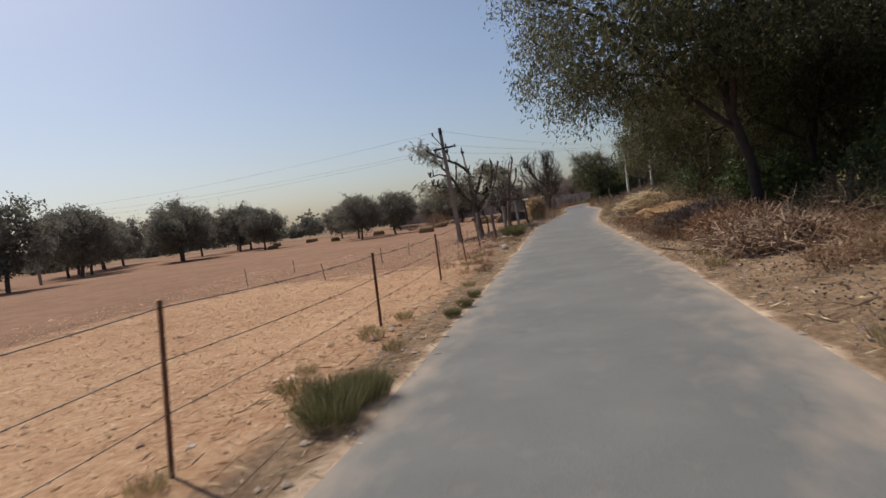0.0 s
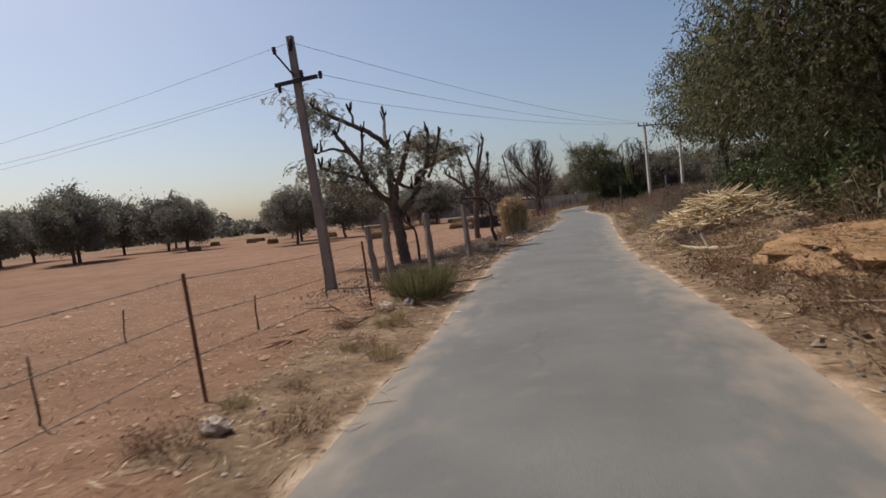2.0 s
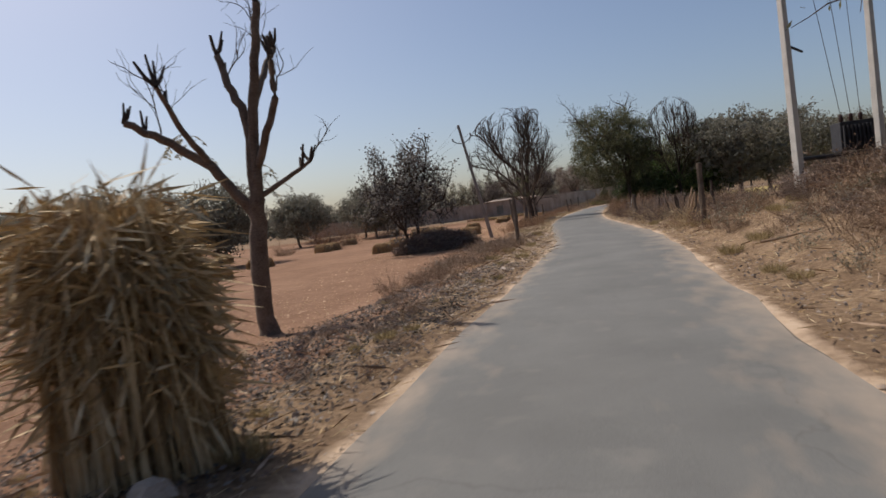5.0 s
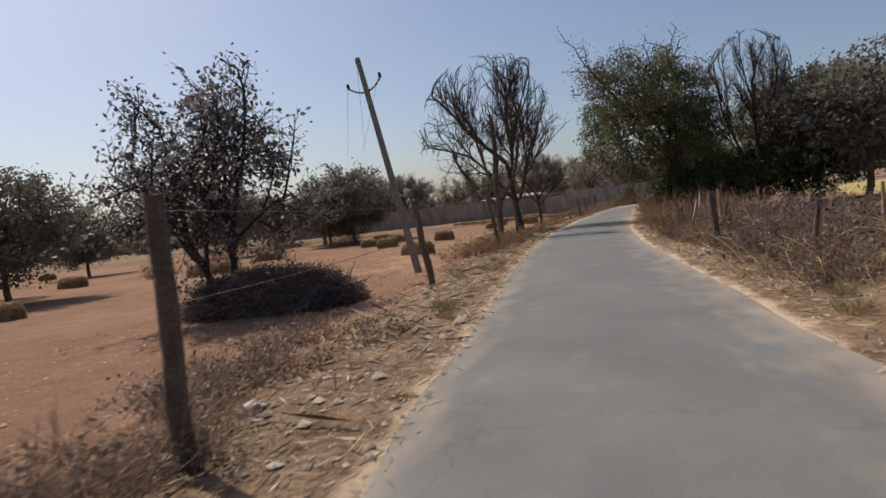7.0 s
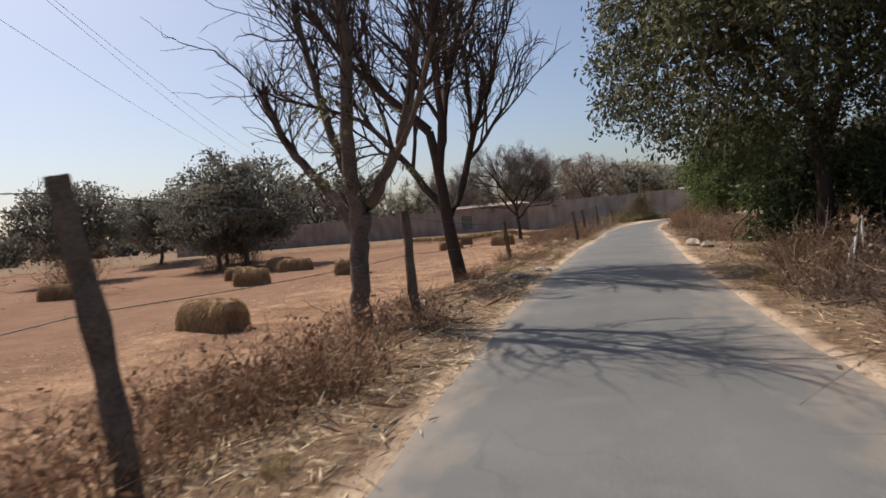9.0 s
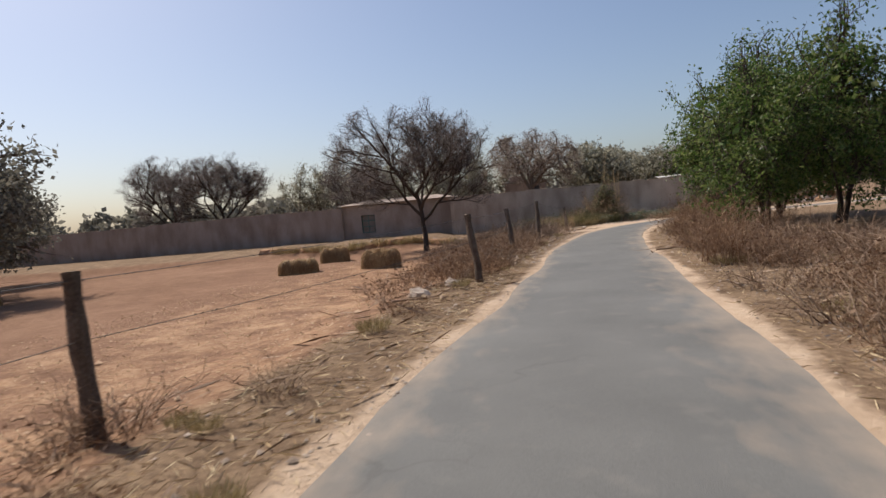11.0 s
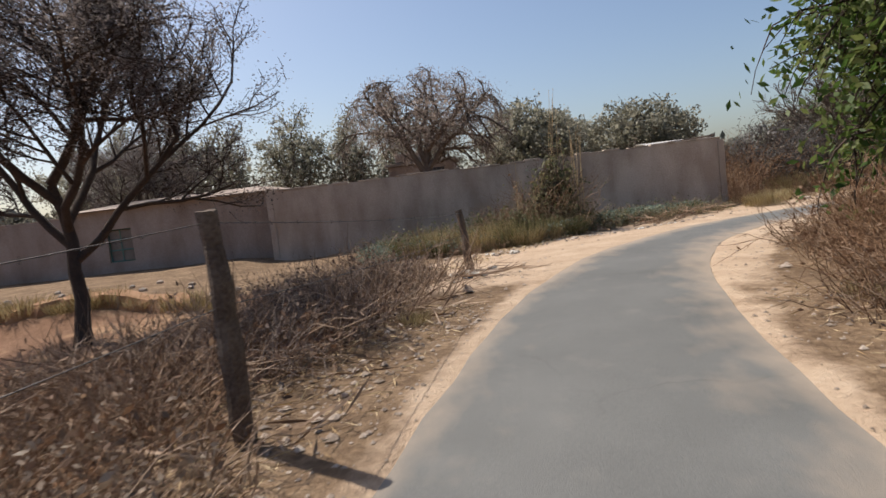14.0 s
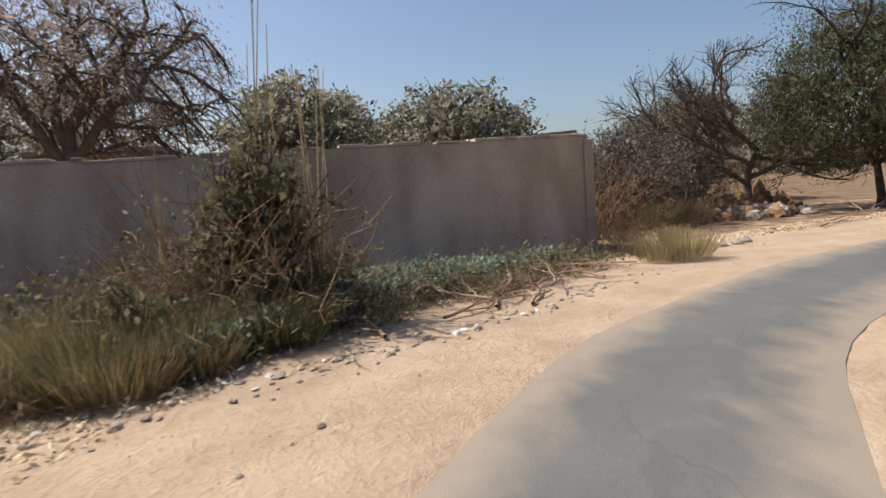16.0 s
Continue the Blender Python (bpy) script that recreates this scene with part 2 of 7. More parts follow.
def ground_material():
    """Bare field, littered verge and pale sand, blended by the ground's own zones, with grit and clods."""
    m = bpy.data.materials.new("dry_ground")
    m.use_nodes = True
    nt = m.node_tree
    bsdf = nt.nodes["Principled BSDF"]
    bsdf.inputs["Roughness"].default_value = 1.0
    bsdf.inputs["Specular IOR Level"].default_value = 0.1
    pos = nt.nodes.new("ShaderNodeNewGeometry")

    def noise_tex(scale, detail=5, rough=0.6):
        n = nt.nodes.new("ShaderNodeTexNoise")
        n.inputs["Scale"].default_value, n.inputs["Detail"].default_value, n.inputs["Roughness"].default_value = scale, detail, rough
        nt.links.new(pos.outputs["Position"], n.inputs["Vector"])
        return n.outputs["Fac"]

    def ramp(fac, *stops):
        r = nt.nodes.new("ShaderNodeValToRGB")
        while len(r.color_ramp.elements) < len(stops):
            r.color_ramp.elements.new(0.5)
        for e, (p, c) in zip(r.color_ramp.elements, stops):
            e.position, e.color = p, (*c, 1)
        nt.links.new(fac, r.inputs["Fac"])
        return r.outputs["Color"]

    def blend(fac, a, b):
        x = nt.nodes.new("ShaderNodeMix")
        x.data_type = "RGBA"
        nt.links.new(fac, x.inputs[0])
        nt.links.new(a, x.inputs[6])
        nt.links.new(b, x.inputs[7])
        return x.outputs[2]

    def mean(a, b, k=0.5):
        x = nt.nodes.new("ShaderNodeMix")
        x.inputs[0].default_value = k
        nt.links.new(a, x.inputs[2])
        nt.links.new(b, x.inputs[3])
        return x.outputs[0]

    big, mid, fine = noise_tex(0.12), noise_tex(1.3), noise_tex(9, 6, 0.75)
    field = ramp(mean(mean(big, mid), fine, 0.45), (0.34, (0.15, 0.083, 0.052)), (0.48, (0.225, 0.131, 0.083)), (0.6, (0.3, 0.183, 0.12)), (0.72, (0.4, 0.27, 0.18)))
    stubble = ramp(mean(mean(big, mid), fine, 0.6), (0.36, (0.24, 0.13, 0.075)), (0.47, (0.38, 0.225, 0.13)), (0.56, (0.48, 0.315, 0.19)), (0.72, (0.62, 0.47, 0.32)))
    verge = ramp(mean(mid, fine, 0.6), (0.34, (0.09, 0.06, 0.04)), (0.48, (0.2, 0.135, 0.085)), (0.62, (0.33, 0.235, 0.15)), (0.74, (0.55, 0.44, 0.31)))
    sand = ramp(mean(mid, fine, 0.4), (0.35, (0.42, 0.305, 0.21)), (0.55, (0.53, 0.4, 0.285)), (0.7, (0.61, 0.485, 0.365)))
    yellow = ramp(mean(mid, fine, 0.4), (0.35, (0.3, 0.24, 0.09)), (0.65, (0.5, 0.42, 0.17)))
    zone = nt.nodes.new("ShaderNodeVertexColor")
    zone.layer_name = "zone"
    sep = nt.nodes.new("ShaderNodeSeparateColor")
    nt.links.new(zone.outputs["Color"], sep.inputs[0])

    def ragged(socket):
        a = nt.nodes.new("ShaderNodeMath")
        a.operation = "MULTIPLY_ADD"
        nt.links.new(mid, a.inputs[0])
        a.inputs[1].default_value = 0.9
        nt.links.new(socket, a.inputs[2])
        r = nt.nodes.new("ShaderNodeMapRange")
        r.inputs["From Min"].default_value, r.inputs["From Max"].default_value = 0.8, 1.1
        nt.links.new(a.outputs[0], r.inputs["Value"])
        return r.outputs[0]

    second = nt.nodes.new("ShaderNodeVertexColor")
    second.layer_name = "stubble"
    sep2 = nt.nodes.new("ShaderNodeSeparateColor")
    nt.links.new(second.outputs["Color"], sep2.inputs[0])
    field = blend(ragged(sep2.outputs[0]), field, stubble)
    col = blend(ragged(sep.outputs[0]), field, verge)
    col = blend(ragged(sep.outputs[2]), col, yellow)
    col = blend(ragged(sep.outputs[1]), col, sand)
    nt.links.new(col, bsdf.inputs["Base Color"])
    b = nt.nodes.new("ShaderNodeBump")
    b.inputs["Strength"].default_value, b.inputs["Distance"].default_value = 0.9, 0.08
    nt.links.new(mean(mid, fine, 0.7), b.inputs["Height"])
    nt.links.new(b.outputs["Normal"], bsdf.inputs["Normal"])
    return m


GROUND = ground_material()

# ---- builders ----


def mesh(name, verts, faces, mat):
    me = bpy.data.meshes.new(name)
    verts = np.asarray(verts, dtype=np.float32)
    if isinstance(faces, np.ndarray):
        k = faces.shape[1]
        me.vertices.add(len(verts))
        me.vertices.foreach_set("co", verts.ravel())
        me.loops.add(faces.size)
        me.loops.foreach_set("vertex_index", faces.ravel().astype(np.int32))
        me.polygons.add(len(faces))
        me.polygons.foreach_set("loop_start", np.arange(0, faces.size, k, dtype=np.int32))
        me.update(calc_edges=True)
    else:
        me.from_pydata(verts.tolist(), [], faces)
        me.update()
    me.materials.append(mat)
    return me


def thing(name, x, y, z, label, category, group="", kind="", turn=0.0, size=1.0):
    ob = new(name)
    ob.empty_display_size = 0.2
    ob.matrix_basis = Matrix.LocRotScale((x, y, z), Euler((0, 0, radians(turn))), (size,) * 3)
    return tagged(ob, label, category, group, kind)


def part(name, me, parent, label="", smooth=False):
    ob = new(name, me)
    ob.parent = parent
    if label:
        tagged(ob, label)
    if smooth:
        me.polygons.foreach_set("use_smooth", np.ones(len(me.polygons), dtype=bool))
    return ob


def from_bm(name, bm, mat, bevel=0.0):
    if bevel:
        bmesh.ops.bevel(bm, geom=bm.edges[:], offset=bevel, segments=1, affect="EDGES")
    me = bpy.data.meshes.new(name)
    bm.to_mesh(me)
    bm.free()
    me.materials.append(mat)
    return me


def box(bm, x0, y0, z0, x1, y1, z1):
    r = bmesh.ops.create_cube(bm, size=1.0)
    for v in r["verts"]:
        v.co = Vector((x0 + (v.co.x + 0.5) * (x1 - x0), y0 + (v.co.y + 0.5) * (y1 - y0), z0 + (v.co.z + 0.5) * (z1 - z0)))
    return r["verts"]


def tubes(lines, sides):
    """Tapered tubes along polylines: each line is (points n x 3, radii n)."""
    verts, faces, base = [], [], 0
    ang = np.arange(sides) * 2 * np.pi / sides
    ca, sa = np.cos(ang), np.sin(ang)
    for pts, rad in lines:
        pts, rad = np.asarray(pts, float), np.asarray(rad, float)
        n = len(pts)
        tan = np.gradient(pts, axis=0)
        tan /= np.linalg.norm(tan, axis=1)[:, None] + 1e-9
        ref = np.where(np.abs(tan[:, 2:3]) < 0.9, np.array([[0.0, 0, 1]]), np.array([[1.0, 0, 0]]))
        u = np.cross(tan, ref)
        u /= np.linalg.norm(u, axis=1)[:, None] + 1e-9
        w = np.cross(tan, u)
        ring = pts[:, None] + rad[:, None, None] * (u[:, None] * ca[None, :, None] + w[:, None] * sa[None, :, None])
        verts.append(ring.reshape(-1, 3))
        i = base + np.arange(n - 1)[:, None] * sides + np.arange(sides)[None]
        j = base + np.arange(n - 1)[:, None] * sides + (np.arange(sides)[None] + 1) % sides
        faces.append(np.stack([i, j, j + sides, i + sides], -1).reshape(-1, 4))
        base += n * sides
    return np.concatenate(verts), np.concatenate(faces)


def blades(centres, ways, length, width, gen, bend=0.0):
    """Flat leaves or straws: a kite of two triangles each, along 'ways', turned at random about it."""
    n = len(centres)
    ways = ways / (np.linalg.norm(ways, axis=1)[:, None] + 1e-9)
    side = np.cross(ways, gen.normal(size=(n, 3)))
    side /= np.linalg.norm(side, axis=1)[:, None] + 1e-9
    length = np.broadcast_to(length, (n,))[:, None]
    width = np.broadcast_to(width, (n,))[:, None]
    a, b = centres, centres + ways * length
    mid = centres + ways * length * 0.5
    if bend:
        b = b - np.array([0, 0, 1.0]) * length * bend
    verts = np.stack([a, mid + side * width / 2, b, mid - side * width / 2], 1).reshape(-1, 3)
    return verts, np.arange(n * 4).reshape(-1, 4)


def unit(v):
    return v / (np.linalg.norm(v) + 1e-9)


def grow(gen, start, way, length, radius, level, plan, out):
    """A branch and, from it, the branches of the next level. plan[level]: children, from, spread in degrees, length ratio, wander, lift."""
    kids, first, spread, ratio, wander, lift = plan[min(level, len(plan) - 1)]
    n = max(4, int(7 - level)) if level < 3 else 4
    pts, p, d = [np.array(start, float)], np.array(start, float), unit(np.array(way, float))
    for _ in range(n - 1):
        d = unit(d + gen.normal(size=3) * wander + np.array([0, 0, lift]))
        p = p + d * length / (n - 1)
        pts.append(p)
    pts = np.array(pts)
    last = level >= len(plan) - 1
    end = 0.25 if last else 0.55
    out.append((level, pts, radius * np.linspace(1, end, n)))
    if last:
        return
    turn0 = gen.uniform(0, 6.28)
    for k in range(kids):
        f = first + (1 - first) * (k + gen.uniform(0.2, 0.9)) / kids if k < kids - 1 else 1.0
        i = min(int(f * (n - 1)), n - 2)
        q = pts[i] + (pts[i + 1] - pts[i]) * min(1.0, f * (n - 1) - i)
        t = unit(pts[i + 1] - pts[i])
        side = unit(np.cross(t, gen.normal(size=3)))
        if level <= 1:
            across = unit(np.cross(t, (0.31, 0.95, 0.05)))
            turn = 2.4 * k + turn0 + gen.normal() * 0.25
            side = across * math.cos(turn) + np.cross(t, across) * math.sin(turn)
        a = radians(spread * gen.uniform(0.6, 1.25))
        grow(gen, q, t * math.cos(a) + side * math.sin(a), length * ratio * gen.uniform(0.75, 1.2), radius * (0.55 if k < kids - 1 else 0.62), level + 1, plan, out)


def leaf_cloud(gen, lines, per, spread, size, droop, narrow=0.4):
    """Leaves round the outer twigs."""
    cs, ws = [], []
    for pts, _ in lines:
        k = gen.poisson(per)
        if not k:
            continue
        f = gen.uniform(0.15, 1.05, k) * (len(pts) - 1)
        i = np.minimum(f.astype(int), len(pts) - 2)
        c = pts[i] + (pts[i + 1] - pts[i]) * (f - i)[:, None] + np.clip(gen.normal(size=(k, 3)), -1.4, 1.4) * spread
        w = gen.normal(size=(k, 3)) + np.array([0, 0, -droop])
        cs.append(c)
        ws.append(w)
    c, w = np.concatenate(cs), np.concatenate(ws)
    ln = size * gen.uniform(0.6, 1.35, len(c))
    return blades(c, w, ln, ln * narrow, gen)


def crown_fill(gen, root, bark, height, crown_r, size, droop, narrow, shift, clumps, leaves, low, hang=0.0, core=3):
    """Leafy sprays set through an uneven crown on curved twigs, hanging at the rim, round an added core of large leaves
    that blocks light.
    """
    mid, half = height * (1 + low) / 2, height * (1 - low) / 2
    heart = np.array([shift[0], shift[1], mid])
    lines, vs = [], []
    lobes = [unit(gen.normal(size=3) + np.array([0, 0, 0.1])) for _ in range(11)]
    for _ in range(clumps):
        d = unit(gen.normal(size=3))
        lobe = max(d @ q for q in lobes)
        r = (0.7 + 0.34 * max(0.0, lobe) ** 4) * gen.uniform(0.35, 1.0) ** 0.4
        c = heart + d * r * np.array([crown_r, crown_r, half])
        back = unit(heart * np.array([1, 1, 0.8]) - c + gen.normal(size=3) * 0.8) * gen.uniform(0.5, 1.1) * crown_r / 4
        bow = gen.normal(size=3) * 0.12 + np.array([0, 0, 0.12])
        fall = hang * gen.uniform(0.2, 1.0) * max(0.0, 1.0 - abs(d[2]))
        tip = c + np.array([d[0] * 0.3, d[1] * 0.3, -0.12 - fall])
        lines.append((np.array([c + back, c + back * 0.5 + bow, c, (c + tip) / 2 + gen.normal(size=3) * 0.05, tip]), np.array([0.012, 0.01, 0.008, 0.005, 0.003])))
        k = gen.poisson(leaves)
        f = gen.uniform(0, 1, k)[:, None] ** 1.3
        p = c + (tip - c) * f + np.clip(gen.normal(size=(k, 3)), -1.5, 1.5) * np.array([0.34, 0.34, 0.25]) * crown_r / 4 * (1 - 0.6 * f * (fall > 0.2))
        ln = size * gen.uniform(0.6, 1.35, k)
        v, _ = blades(p, gen.normal(size=(k, 3)) + np.array([d[0] * 0.4, d[1] * 0.4, -droop]), ln, ln * narrow, gen)
        vs.append(v)
    # Oversized core leaves, added to block sun and sky and darken the inside.
    k = clumps * core
    p = gen.normal(size=(k, 3))
    p *= (gen.uniform(0.0, 0.78, k) ** 0.5 / np.linalg.norm(p, axis=1))[:, None]
    p = heart + p * np.array([crown_r, crown_r, half]) * 0.85
    ln = size * gen.uniform(1.6, 2.8, k)
    vs.append(blades(p, gen.normal(size=(k, 3)), ln, ln * 0.6, gen)[0])
    tagged(part("twigwork", mesh("twigwork", *tubes(lines, 3), bark), root), kind="stuff")
    return np.concatenate(vs)


def make_tree(name, gen, height, trunk_h, radius, plan, label, bark, leaf=None, per=0, spread=0.12, size=0.12, droop=0.5, narrow=0.4,
              lean=(0, 0), stems=1, trunk_sides=8, crown_r=3.0, twig_min=0.006, fill=None, shift=(0.0, 0.0), dome=False, trim=False):
    """A tree at the origin: trunk, limbs, twigs and leaves."""
    out = []
    for s in range(stems):
        off = gen.normal(size=3) * (0.12 if stems > 1 else 0)
        way = np.array([lean[0] + (gen.normal() * 0.3 if stems > 1 else 0), lean[1] + (gen.normal() * 0.3 if stems > 1 else 0), 1.0])
        grow(gen, (off[0], off[1], -0.15), way, trunk_h, radius, 0, plan, out)
    ends = np.array([p[-1] for lv, p, _ in out if lv == len(plan) - 1])
    top, wide = np.percentile(ends[:, 2], 94 if dome else 98), np.percentile(np.hypot(*ends[:, :2].T), 87 if dome else 93)
    k = np.array([crown_r / wide, crown_r / wide, height / top])
    out = [(lv, p * k, np.maximum(r, twig_min)) for lv, p, r in out]
    drift = np.array([*((ends * k)[:, :2].mean(0) - np.array(shift)), 0.0])
    out = [(lv, p - drift * np.clip(p[:, 2:] / height * 1.3 - 0.15, 0, 1), r) for lv, p, r in out]
    if dome:
        mid, radii = np.array([shift[0], shift[1], height * 0.52]), np.array([crown_r, crown_r, height * 0.48])
        bowed = []
        for lv, p, r in out:
            q = (p - mid) / radii
            far = np.linalg.norm(q, axis=1)[:, None] + 1e-6
            pull = np.where((far > 0.85) & (p[:, 2:] > 0.28 * height), (0.85 + 0.22 * np.tanh((far - 0.85) / 0.22)) / far, 1.0)
            bowed.append((lv, mid + q * pull * radii, r))
        out = bowed
    if trim:
        mid, radii = np.array([shift[0], shift[1], height * 0.55]), np.array([crown_r, crown_r, height * 0.46])
        out = [(lv, p, r) for lv, p, r in out if lv < 2 or np.linalg.norm((p[-1] - mid) / radii) < 1.06]
    root = thing(name, 0, 0, 0, label, "tree")
    thick = [(p, r) for lv, p, r in out if lv <= 1]
    flare = []
    for p, r in thick:
        r = r.copy()
        if p[0, 2] < 0.05:
            r[0] *= 1.5
        flare.append((p, r))
    part("trunk", mesh("trunk", *tubes(flare, trunk_sides), bark), root, smooth=True)
    v1, f1 = tubes([(p, r) for lv, p, r in out if lv == 2], 5)
    fine = [(p, r) for lv, p, r in out if lv >= 3]
    if fine:
        v2, f2 = tubes(fine, 3)
        v1, f1 = np.concatenate([v1, v2]), np.concatenate([f1, f2 + len(v1)])
    tagged(part("branchwork", mesh("branchwork", v1, f1, bark), root), kind="stuff")
    if leaf:
        tips = [(p, r) for lv, p, r in out if lv >= len(plan) - 2]
        v, f = leaf_cloud(gen, tips, per, spread, size, droop, narrow)
        if fill:
            v = np.concatenate([v, crown_fill(gen, root, bark, height, crown_r, size, droop, narrow, shift, *fill)])
        tagged(part("crown", mesh("crown", v, np.arange(len(v)).reshape(-1, 4), leaf), root), kind="stuff")
    return root


def place(proto, x, y, z, turn, size=1.0, label="", group="", used=set()):
    """Puts the prototype itself the first time, a copy after that."""
    m = pose(x, y, z, 0, 0, turn)
    if proto.name not in used:
        used.add(proto.name)
        proto.matrix_basis = m
        ob = proto
    else:
        ob = copy_thing(proto, m)
    ob.scale = (size, size, size)
    return tagged(ob, label, "", group)

# ---- ground and road ----
ROAD = np.array([(0.35, -60), (0.3, -20), (0.25, 0), (0.2, 9), (-0.02, 17.5), (-0.27, 27), (-0.5, 35), (-0.25, 44), (0.3, 55), (0.78, 66), (0.58, 73),
                 (0.05, 82), (-0.1, 89), (0.1, 97), (0.68, 106), (1.42, 114), (1.8, 119.3), (2.45, 124), (3.15, 127.5), (3.68, 129.3), (4.5, 131.4), (5.6, 133.2),
                 (7.1, 134.95), (8.9, 136.3), (12.0, 137.9), (16, 139.2), (24, 141), (40, 144), (70, 148), (140, 150)], float)


def smooth_line(pts, step=0.7):
    """A Catmull-Rom line through the points, in even steps."""
    p = np.vstack([2 * pts[0] - pts[1], pts, 2 * pts[-1] - pts[-2]])
    out = []
    for a, b, c, d in zip(p, p[1:], p[2:], p[3:]):
        n = max(2, int(np.linalg.norm(c - b) / step))
        t = np.linspace(0, 1, n, endpoint=False)[:, None]
        out.append(0.5 * (2 * b + (c - a) * t + (2 * a - 5 * b + 4 * c - d) * t**2 + (3 * b - a - 3 * c + d) * t**3))
    return np.vstack([*out, pts[-1:]])


LINE = smooth_line(ROAD)
TAN = np.gradient(LINE, axis=0)
TAN /= np.linalg.norm(TAN, axis=1)[:, None]
NORM = np.stack([TAN[:, 1], -TAN[:, 0]], 1)  # to the right of the road


def road_offset(xy):
    """Signed distance from the road's middle, right positive."""
    xy = np.atleast_2d(xy)
    best = np.empty(len(xy))
    for s in range(0, len(xy), 4000):
        d = xy[s:s + 4000, None] - LINE[None]
        i = (d**2).sum(-1).argmin(1)
        k = np.arange(len(i))
        side = (d[k, i] * NORM[i]).sum(-1)
        best[s:s + 4000] = np.sign(side) * np.sqrt((d[k, i] ** 2).sum(-1))
    return best


def sm(a, b, v):
    t = np.clip((v - a) / (b - a), 0, 1)
    return t * t * (3 - 2 * t)


def lumps(x, y, f, seed):
    g = np.random.default_rng(seed)
    z = 0
    for k in range(6):
        a, ph = g.uniform(0, 2 * np.pi), g.uniform(0, 2 * np.pi)
        z = z + np.sin((x * math.cos(a) + y * math.sin(a)) * f * g.uniform(0.6, 1.6) + ph)
    return z / 6


def ground_height(x, y):
    x, y = np.asarray(x, float), np.asarray(y, float)
    off = road_offset(np.stack([x.ravel(), y.ravel()], 1)).reshape(x.shape)
    left, right = np.maximum(-off, 0), np.maximum(off, 0)
    drop = 0.15 + 0.3 * sm(25, 70, y)
    z = -drop * sm(2.9, 6.5, left) * (1 - sm(128, 136, y) * 0.75)
    z = z + 0.22 * sm(131.6, 132.3, y) * sm(1.0, 3.0, -4.3 - x)
    z = z + 0.05 * np.exp(-((left - 2.75) ** 2) / 0.15) * (1 - sm(125, 131, y))
    bank = 1.25 * np.exp(-(((x - 7.2) / 3.2) ** 2) - (((y - 63) / 9) ** 2)) + 0.55 * np.exp(-(((x - 5.5) / 2.0) ** 2) - (((y - 38) / 12) ** 2))
    bank = bank + 0.35 * np.exp(-(((x - 5.0) / 1.8) ** 2) - (((y - 8) / 14) ** 2)) + 0.3 * np.exp(-(((x - 5.6) / 1.8) ** 2) - (((y - 82) / 14) ** 2))
    z = z + bank * sm(2.0, 3.6, right)
    away = np.maximum(sm(2.0, 4.5, np.abs(off)), 0)
    z = z + away * (0.05 * lumps(x, y, 1.1, 3) + 0.03 * lumps(x, y, 3.1, 4))
    z = z + 2.0 * sm(140, 700, np.hypot(x, y - 70)) * lumps(x, y, 0.008, 5)
    edge = np.interp(y, [100, 106, 113, 119, 124, 129, 131.5, 133.2, 136, 141, 160], [1.66, 1.54, 1.36, 1.3, 1.2, 1.14, 1.06, 0.94, 0.9, 1.0, 1.35]) + 0.13 * lumps(x, y, 2.3, 8) + 0.06 * lumps(x, y, 5.0, 9)
    return z + 0.012 - 0.075 * (1 - sm(edge - 0.22, edge + 0.1, np.abs(off))) - 0.02 * sm(2.0, 2.6, np.abs(off)), off


